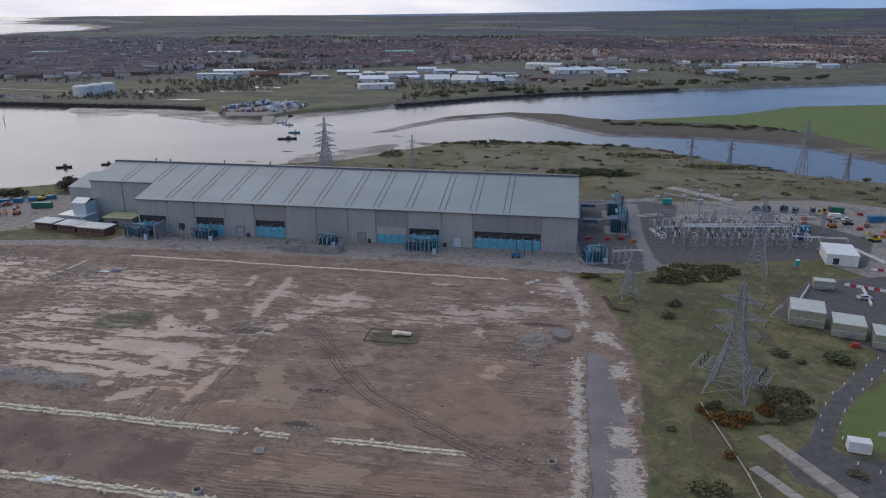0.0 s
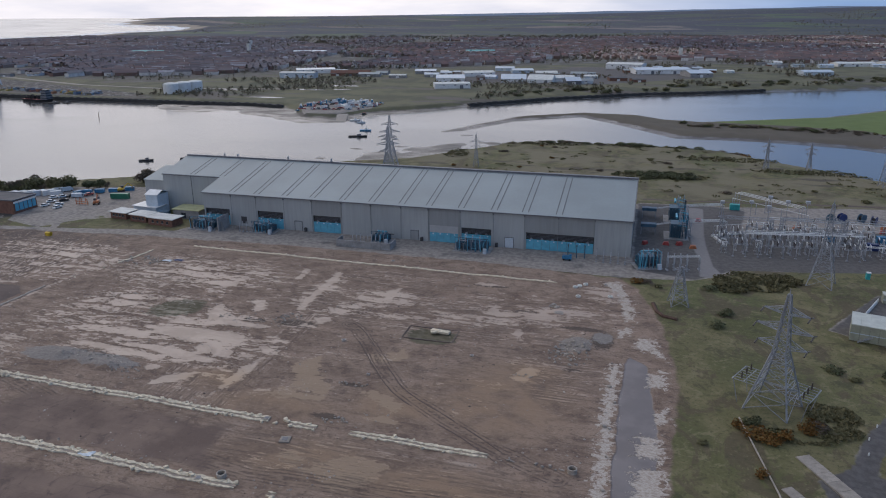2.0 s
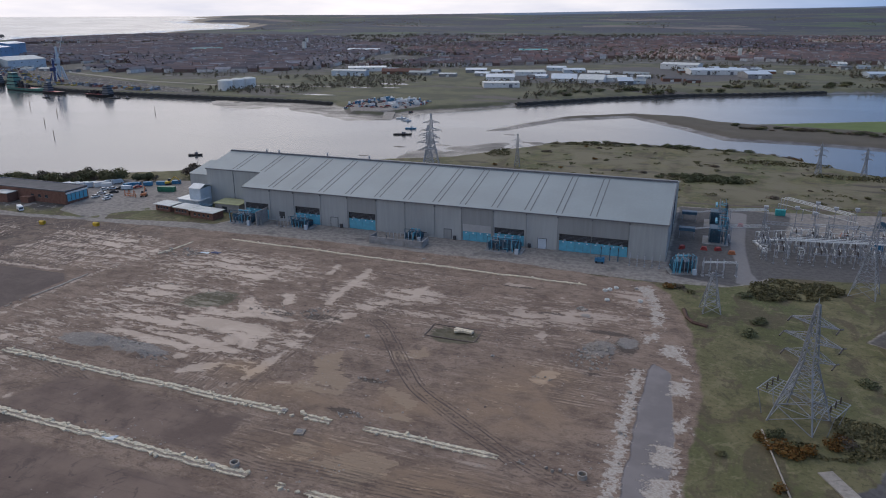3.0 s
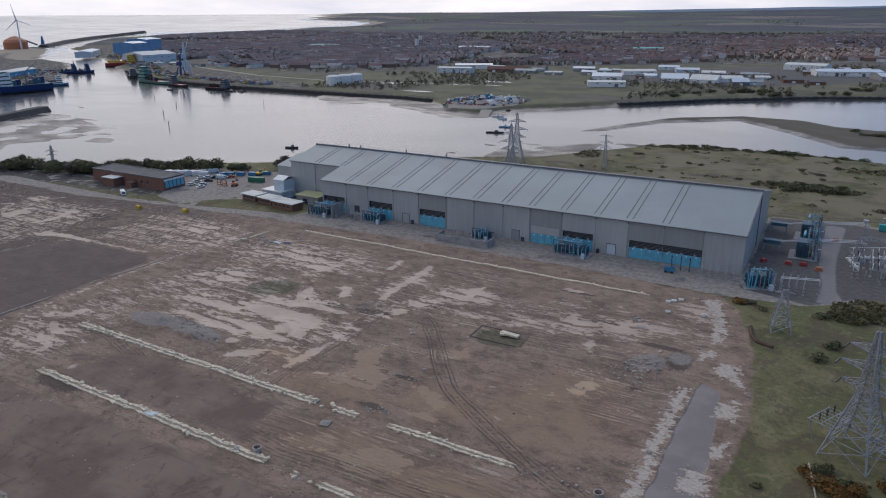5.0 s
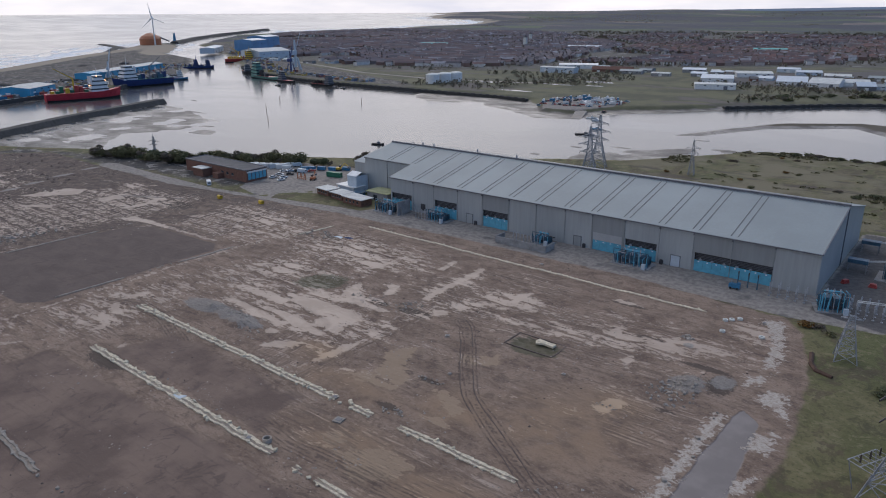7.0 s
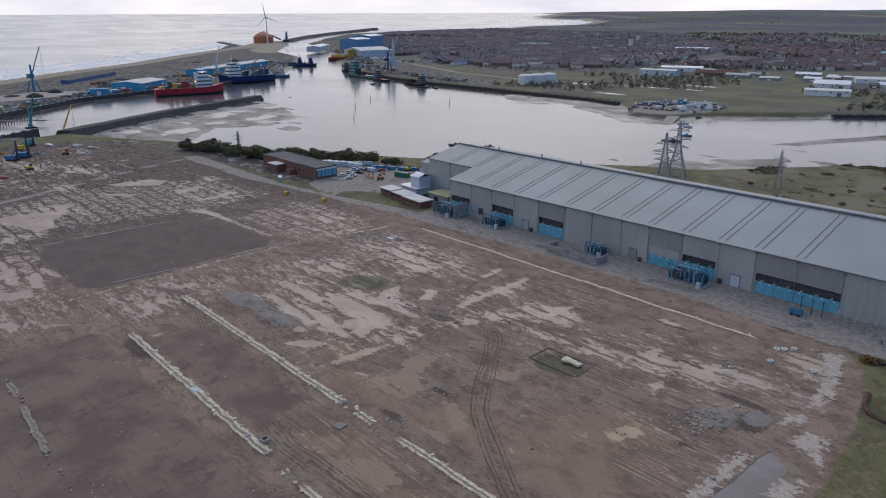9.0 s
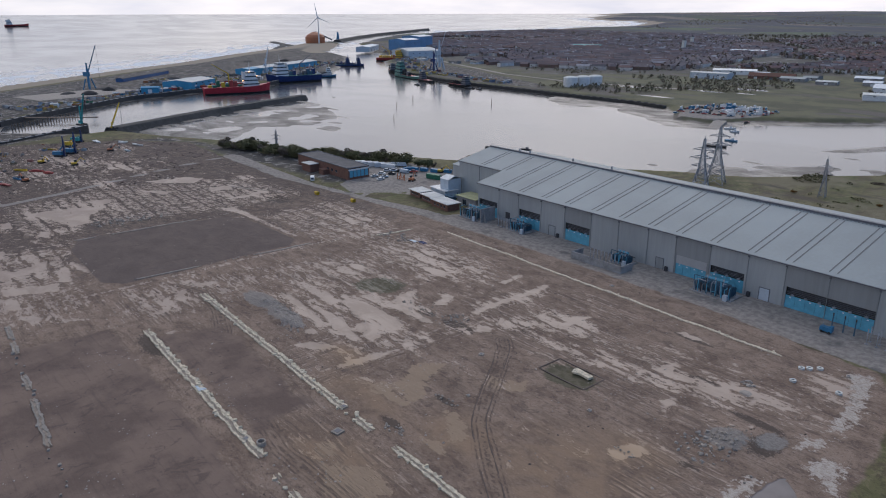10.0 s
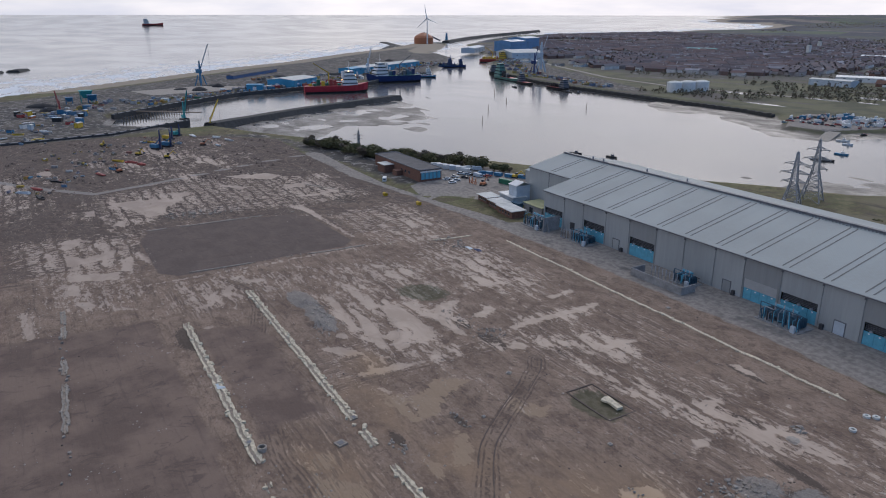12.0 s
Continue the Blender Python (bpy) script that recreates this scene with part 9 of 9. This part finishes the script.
# ---------------------------------------------------------------- the far bank and the town
tanks = [(-521, 727), (-517, 745), (-513, 763)]
for x, y in tanks:
    t = thing("storage_tank", "large white cylindrical storage tank on the far bank", "storage tank", "white storage tanks")
    part("shell", Mesh().turned([(8.4, 0), (8.4, 11), (8.2, 11.4)], x, y, -0.3, 28), "white_paint", t, shade=False)
    part("lid", Mesh().turned([(8.2, 11.2), (5.4, 12.4), (1.2, 12.9)], x, y, -0.3, 28), "white_roof", t)
    part("stair", Mesh().bar((x - 8.6, y - 2, 0), (x - 6.2, y - 6.0, 11), 0.8), "galv", t)
WH = [("white tiered warehouse with banded front", -239, 846, -199, 862, 24, 9, "white_paint", "white_roof", 1),
      ("pale grey warehouse behind a white one", -262, 930, -226, 940, 40, 8, "white_paint", "silver", 3),
      ("long low white metal warehouse", -246, 1020, -206, 1040, 30, 8, "white_paint", "white_roof", 2),
      ("white gabled warehouse with sheds", -178, 944, -146, 950, 36, 7, "white_paint", "silver", 5),
      ("white gabled warehouse with yard", -144, 946, -112, 946, 36, 7, "white_paint", "white_roof", 5),
      ("white industrial unit with low roof", -112, 972, -86, 978, 26, 7, "white_paint", "white_roof", 3),
      ("dark grey metal industrial unit", -92, 934, -74, 940, 22, 7, "flashing", "silver", 4),
      ("long white flat-fronted warehouse", -62, 1214, -6, 1204, 40, 12, "white_paint", "white_roof", 2),
      ("long white gabled warehouse with grey roof", -12, 1112, 66, 1136, 40, 10, "white_paint", "silver", 2),
      ("pale grey industrial unit", 62, 1072, 92, 1082, 40, 9, "white_paint", "silver", 3),
      ("small pale unit among trees", -300, 1000, -280, 1004, 14, 6, "white_paint", "silver", 2),
      ("long office block with teal glazing", -496, 940, -446, 948, 18, 12, "silver", "white_roof", 1),
      ("long white factory building", -508, 1016, -456, 1042, 30, 9, "white_paint", "white_paint", 1.5),
      ("small pale industrial unit", -330, 1050, -300, 1058, 22, 7, "white_paint", "silver", 2),
      ("small pale industrial unit", -190, 1090, -160, 1100, 22, 7, "silver", "white_roof", 2),
      ("small white industrial unit", -150, 1060, -120, 1066, 26, 6, "white_paint", "white_roof", 2),
      ("small white industrial unit", -225, 1130, -196, 1134, 20, 7, "silver", "silver", 2),
      ("pale industrial unit by the river road", 215, 1130, 255, 1140, 26, 9, "silver", "silver", 2),
      ("white industrial unit on the rise", 300, 1330, 360, 1350, 26, 8, "white_paint", "white_roof", 2),
      ("white industrial unit on the rise", 375, 1360, 440, 1380, 26, 8, "white_paint", "white_roof", 2),
      ("small pale blue industrial unit", 420, 1300, 450, 1306, 20, 8, "silver", "white_roof", 2),
      ("long red brick school with white roof", 520, 2080, 640, 2120, 24, 9, "brick", "white_roof", 2),
      ("white flat-roofed retail unit", 650, 1240, 720, 1260, 30, 8, "white_paint", "white_roof", 2),
      ("teal-roofed leisure building among houses", -1120, 1420, -1060, 1450, 24, 9, "silver", "teal", 3),
      ("pale long shed among houses", -620, 1640, -550, 1660, 24, 8, "silver", "white_roof", 2),
      ("grey long building among houses", -760, 1500, -690, 1520, 20, 10, "silver", "silver", 2),
      ("white hospital-like block among houses", -380, 1560, -320, 1575, 20, 13, "white_paint", "teal", 2),
      ("low pale unit near the boat yard", -395, 985, -365, 990, 18, 6, "white_paint", "white_roof", 2),
      ("low red brick housing court by the river", -440, 990, -385, 1006, 12, 6, "brick", "brick", 4)]
rw = random.Random(77)
for k in range(64):            # lesser units of the trading estates
    zx, zy, rx, ry = rw.choice(((-150, 1020, 150, 70), (20, 1180, 110, 60), (320, 1330, 150, 50), (-420, 1000, 80, 50), (-1000, 900, 120, 40)))
    x, y = zx + rw.uniform(-rx, rx), zy + rw.uniform(-ry, ry)
    w = rw.uniform(9, 24)
    WH.append((rw.choice(("small pale metal trading unit", "small grey metal trading unit", "small brick trading unit with pale roof")), x, y, x + w, y + rw.uniform(0, 6), rw.uniform(9, 18), rw.uniform(3.5, 6), rw.choice(("white_paint", "silver", "concrete", "brick")),
               rw.choice(("white_roof", "silver", "roof_sheet", "felt")), rw.uniform(1, 2.4)))
for label, x0, y0, x1, y1, dep, h, wall, roof, rs in WH:
    if roof == "white_roof" and "white" not in label:
        roof = rw.choice(("silver", "roof_sheet", "white_roof"))
    if wall == "white_paint" and "white" not in label:
        wall = rw.choice(("concrete", "silver"))
    w = make_shed(label, x0, y0, x1, y1, dep, h * 0.62, wall, roof, rs)
    w["group"] = "far-bank buildings"
# ponds on the far bank, the sky's reflection put into their pale colour
pondw = plain("sky_reflection_pond_water", (0.42, 0.40, 0.36), 0.12, grain=0.05)
for k, (x, y, a, b) in enumerate(((-473, 778, 13, 6), (-394, 716, 20, 4), (-388, 803, 22, 5), (-362, 856, 20, 10), (-345, 812, 12, 3))):
    t = Mesh().prism([(x + a * math.cos(i * 0.524) * (1 + 0.2 * math.sin(i * 2.1 + k)), y + b * math.sin(i * 0.524)) for i in range(12)], -0.6, 0.25)
    tagged(part("pond", t, pondw), "shallow pond on the far bank, coloured pale like reflected sky", "pond", kind="structure")
# boat yard: small craft and cars drawn up ashore
def make_dinghy(mat):
    t = thing("yacht", "small boat drawn up in the boat yard", "boat", "boat-yard craft")
    part("hull", hull(5.5, 1.9, 1.0, 0.45), mat, t)
    part("cabin", Mesh().box(0.3, 0, 0.9, 1.8, 1.1, 0.6), "white_paint", t)
    part("cradle", Mesh().box(0, 0, -2.0, 4, 2.2, 0.4), "galv", t)
    return t


YACHTS = [make_dinghy(m) for m in ("white_paint", "blue_bright", "silver", "white_paint")]
rr = random.Random(5)
for k in range(150):
    u, v = rr.random(), rr.random()
    x, y = -318 + 72 * u, 702 - 70 * v + 4 * u
    if k % 5 == 0:
        o = YACHTS[k % 4]
        copy_thing(o, pose(x, y, z_at(x, y) + 1.9, 0, 0, rr.choice((20, 110)) + rr.uniform(-10, 10)))
    else:
        copy_thing(CARS[k % 5], pose(x, y, z_at(x, y), 0, 0, rr.choice((20, 110))))
for k, o in enumerate(YACHTS):
    o.matrix_basis = pose(-300 + 9 * k, 690, z_at(-300 + 9 * k, 690) + 1.9, 0, 0, 20)
hard = thing("slipway", "pale concrete slipway of the boat yard", "slipway", kind="structure")
part("ramp", Mesh().add([(-266, 618, -1.1), (-256, 621, -1.1), (-244, 585, -4.6), (-252, 582, -4.6), (-266, 618, -5.6), (-256, 621, -5.6)], [(0, 3, 2, 1), (0, 4, 3), (1, 2, 5)]), "rubble_grey", hard)


def house_field(name, label, poly, streets, seed, mat_wall, mat_roof, parks, depth, houses):
    """Streets of pitched terraces and semis: districts with a heading each, rows of houses along their streets, joined into walls and roofs."""
    r = random.Random(seed)
    P = np.array(poly)
    lo, hi = P.min(0), P.max(0)
    nd = int((hi[0] - lo[0]) * (hi[1] - lo[1]) / 215 ** 2)
    seeds = np.array([(r.uniform(lo[0], hi[0]), r.uniform(lo[1], hi[1])) for _ in range(nd)])
    heads = [r.choice((0, 18, 35, 90, 105, 60)) + r.uniform(-8, 8) for _ in range(nd)]
    rows = []
    for (cx, cy), a in zip(seeds, heads):
        c, q = math.cos(radians(a)), math.sin(radians(a))
        for v in np.arange(-260, 260, streets):
            for side in (-0.24, 0.24):
                u = -260 + r.uniform(0, 30)
                while u < 260:
                    L = r.choice(houses) * r.uniform(0.9, 1.1)
                    w = v + side * streets + r.uniform(-1.5, 1.5)
                    rows.append((cx + c * (u + L / 2) - q * w, cy + q * (u + L / 2) + c * w, a, L, cx, cy))
                    u += L + r.choice((2, 3, 4, 6, 10))
    R = np.array(rows)
    X, Y = R[None, :, 0], R[None, :, 1]
    near = np.min((X - seeds[:, :1]) ** 2 + (Y - seeds[:, 1:]) ** 2, 0)
    own = (R[:, 0] - R[:, 4]) ** 2 + (R[:, 1] - R[:, 5]) ** 2 < near + 1.0
    ok = own & (inside_dist(poly, X, Y)[0] > 8) & (value_noise(X, Y, 140, seed + 3)[0] < parks)
    H = land_height(X[:, ok], Y[:, ok])[0]
    walls, roofs = Mesh(), Mesh()
    for (x, y, a, L, _, _), z in zip(R[ok], H):
        if z < -1.5 or r.random() < 0.06:
            continue
        D, h = depth * r.uniform(0.85, 1.1), r.uniform(4.2, 5.6)
        walls.box(x, y, z - 2, L, D, h + 2, a)
        roofs.gable(x, y, z + h, L, D, r.uniform(2.4, 3.4), a, 0.3, 0.12)
        if r.random() < 0.3:
            c, q = math.cos(radians(a)), math.sin(radians(a))
            walls.box(x + c * L * 0.4, y + q * L * 0.4, z + h, 1.0, 0.8, 4.2, a)
    t = thing(name, label, "houses", kind="stuff")
    part("walls", walls, mat_wall, t)
    part("roofs", roofs, mat_roof, t)
    return t


roofs_warm = roof_mix("mixed_tile_roofs", [(0.0, (0.255, 0.130, 0.108)), (0.25, (0.165, 0.112, 0.105)), (0.5, (0.095, 0.086, 0.092)), (0.75, (0.235, 0.140, 0.118)), (0.9, (0.14, 0.13, 0.135)), (1.0, (0.40, 0.39, 0.39))])
roofs_grey = roof_mix("mixed_slate_roofs", [(0.0, (0.175, 0.150, 0.155)), (0.3, (0.235, 0.165, 0.150)), (0.55, (0.100, 0.092, 0.102)), (0.75, (0.225, 0.140, 0.120)), (0.9, (0.155, 0.145, 0.152)), (1.0, (0.42, 0.40, 0.41))])
walls_mix = roof_mix("mixed_house_walls", [(0.0, (0.17, 0.098, 0.080)), (0.38, (0.20, 0.125, 0.10)), (0.48, (0.42, 0.37, 0.34)), (0.66, (0.76, 0.74, 0.71)), (0.86, (0.66, 0.62, 0.58)), (1.0, (0.24, 0.17, 0.145))])
house_field("terraced_houses", "close rows of slate-roofed terraced houses of the town", [(-2080, 1780), (-1650, 1330), (-1150, 1000), (-900, 900), (-660, 870), (-560, 1080), (-700, 1700), (-1250, 2350), (-2000, 2300)], 25, 41, walls_mix, roofs_grey, 0.86, 7.2, (9, 14, 22, 32))
house_field("suburban_houses", "rows of red-roofed suburban houses", [(-540, 1080), (-320, 1190), (-80, 1420), (330, 1400), (900, 1560), (1900, 2050), (1900, 2750), (900, 2800), (0, 2650), (-650, 2450), (-1200, 2400), (-690, 1720)], 33, 43, walls_mix, roofs_warm, 0.74, 7.5, (8, 9, 12, 17))


def wood_clumps(name, label, poly, count, seed, size, mat, clump=90.0, level=0.5):
    """Far trees: many leafy tufts of several faces each, joined into one mesh."""
    r = np.random.default_rng(seed)
    P = np.array(poly)
    X = r.uniform(P[:, 0].min(), P[:, 0].max(), (1, count))
    Y = r.uniform(P[:, 1].min(), P[:, 1].max(), (1, count))
    ok = (inside_dist(poly, X, Y) > 5) & (inside_dist(SEA_AND_RIVER, X, Y) < -14) & (value_noise(X, Y, clump, seed) + 0.25 * value_noise(X, Y, clump / 3, seed + 1) > level)
    X, Y = X[ok], Y[ok]
    Z = land_height(X[None], Y[None])[0]
    n, k = X.size, 13
    h = size * r.uniform(0.55, 1.4, n)[:, None]
    a, e = r.uniform(0, 6.283, (n, k)), r.uniform(0.1, 0.9, (n, k))
    q = h * 0.45 * np.sqrt(1 - (e - 0.5) ** 2) * r.uniform(0.3, 1.1, (n, k))
    C = np.stack([X[:, None] + q * np.cos(a), Y[:, None] + q * np.sin(a), Z[:, None] + h * e], -1).reshape(-1, 3)
    u, v = r.normal(size=(n * k, 3)), r.normal(size=(n * k, 3))
    u /= np.linalg.norm(u, axis=1)[:, None]
    v -= (u * v).sum(1)[:, None] * u
    v /= np.linalg.norm(v, axis=1)[:, None]
    w = (h * r.uniform(0.12, 0.25, (n, k))).reshape(-1, 1)
    co = np.stack([C - u * w, C + v * w, C + u * w, C - v * w * 0.8], 1).reshape(-1, 3)
    me = bpy.data.meshes.new(name)
    me.from_pydata(co.tolist(), [], np.arange(n * k * 4).reshape(-1, 4).tolist())
    me.materials.append(M[mat])
    t = thing(name, label, "trees", kind="stuff")
    part("foliage", me, mat, t)


# autumn leaves of far trees, lightened to put haze into their colour
M["leaf_far"] = leaf_material("hazed_autumn_woodland_leaves", (0.150, 0.134, 0.098), (0.205, 0.165, 0.122), (0.145, 0.152, 0.090))
wood_clumps("town_trees", "scattered dark street and garden trees of the town", TOWN, 26000, 51, 4.6, "leaf_far", 90, 0.58)
wood_clumps("town_trees", "dark green parkland trees of the town", TOWN, 26000, 52, 7.5, "leaf_far", 190, 0.70)
wood_clumps("bank_trees", "scrub and trees along the far river bank", [(-560, 690), (-340, 690), (-200, 700), (-80, 815), (80, 915), (430, 1095), (900, 1280), (900, 1500), (330, 1340), (-60, 1300), (-320, 1140), (-560, 900)], 15000, 53, 4.4, "leaf_far", 75, 0.80)
wood_clumps("far_woods", "dark woods and hedges on far farmland", [(-1900, 2700), (-600, 2600), (900, 2900), (2600, 2700), (3400, 3400), (1500, 4500), (-1400, 4500), (-2200, 3600)], 9000, 54, 5, "leaf_far", 330, 0.86)
spire_spots = [(-870, 1500, 20), (-1040, 1800, 16), (60, 1500, 18)]
for x, y, h in spire_spots:
    t = thing("tower_block", "small pale tower standing above the houses", "tower", "town towers")
    part("tower", Mesh().box(x, y, -1, 7, 7, h + 4), "white_roof", t)
    part("cap", Mesh().turned([(5, 0), (0.3, 6)], x, y, h + 3, 4), "felt", t)
far_road = thing("river_road", "pale road along the far bank", "road", kind="structure")
line = [(-1140, 985), (-950, 885), (-700, 790), (-560, 772), (-420, 800)]
for k, ((xa, ya), (xb, yb)) in enumerate(zip(line, line[1:])):
    part("carriageway", Mesh().box((xa + xb) / 2, (ya + yb) / 2, -0.5, math.hypot(xb - xa, yb - ya) + 4, 8, 0.85 + 0.01 * k, math.degrees(math.atan2(yb - ya, xb - xa))), "rubble_grey", far_road)

# ---------------------------------------------------------------- hills on the horizon, their haze blue painted as glow
hn = Nodes("glowing_haze_hills")
# emission stands in for the haze in front of the hills
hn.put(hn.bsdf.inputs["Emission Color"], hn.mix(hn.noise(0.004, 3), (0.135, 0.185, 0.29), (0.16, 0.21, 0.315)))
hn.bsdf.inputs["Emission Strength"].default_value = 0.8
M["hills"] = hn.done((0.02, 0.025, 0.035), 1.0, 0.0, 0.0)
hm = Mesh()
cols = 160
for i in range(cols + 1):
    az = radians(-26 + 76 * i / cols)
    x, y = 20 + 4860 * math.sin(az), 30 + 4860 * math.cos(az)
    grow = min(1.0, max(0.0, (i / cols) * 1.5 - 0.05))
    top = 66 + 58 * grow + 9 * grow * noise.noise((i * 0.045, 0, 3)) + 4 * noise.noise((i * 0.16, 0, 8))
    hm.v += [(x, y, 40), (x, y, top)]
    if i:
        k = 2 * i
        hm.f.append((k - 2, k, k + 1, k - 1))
tagged(part("backdrop", hm, "hills"), "distant hills on the southern horizon, painted in glowing haze blue", "hills", kind="structure")
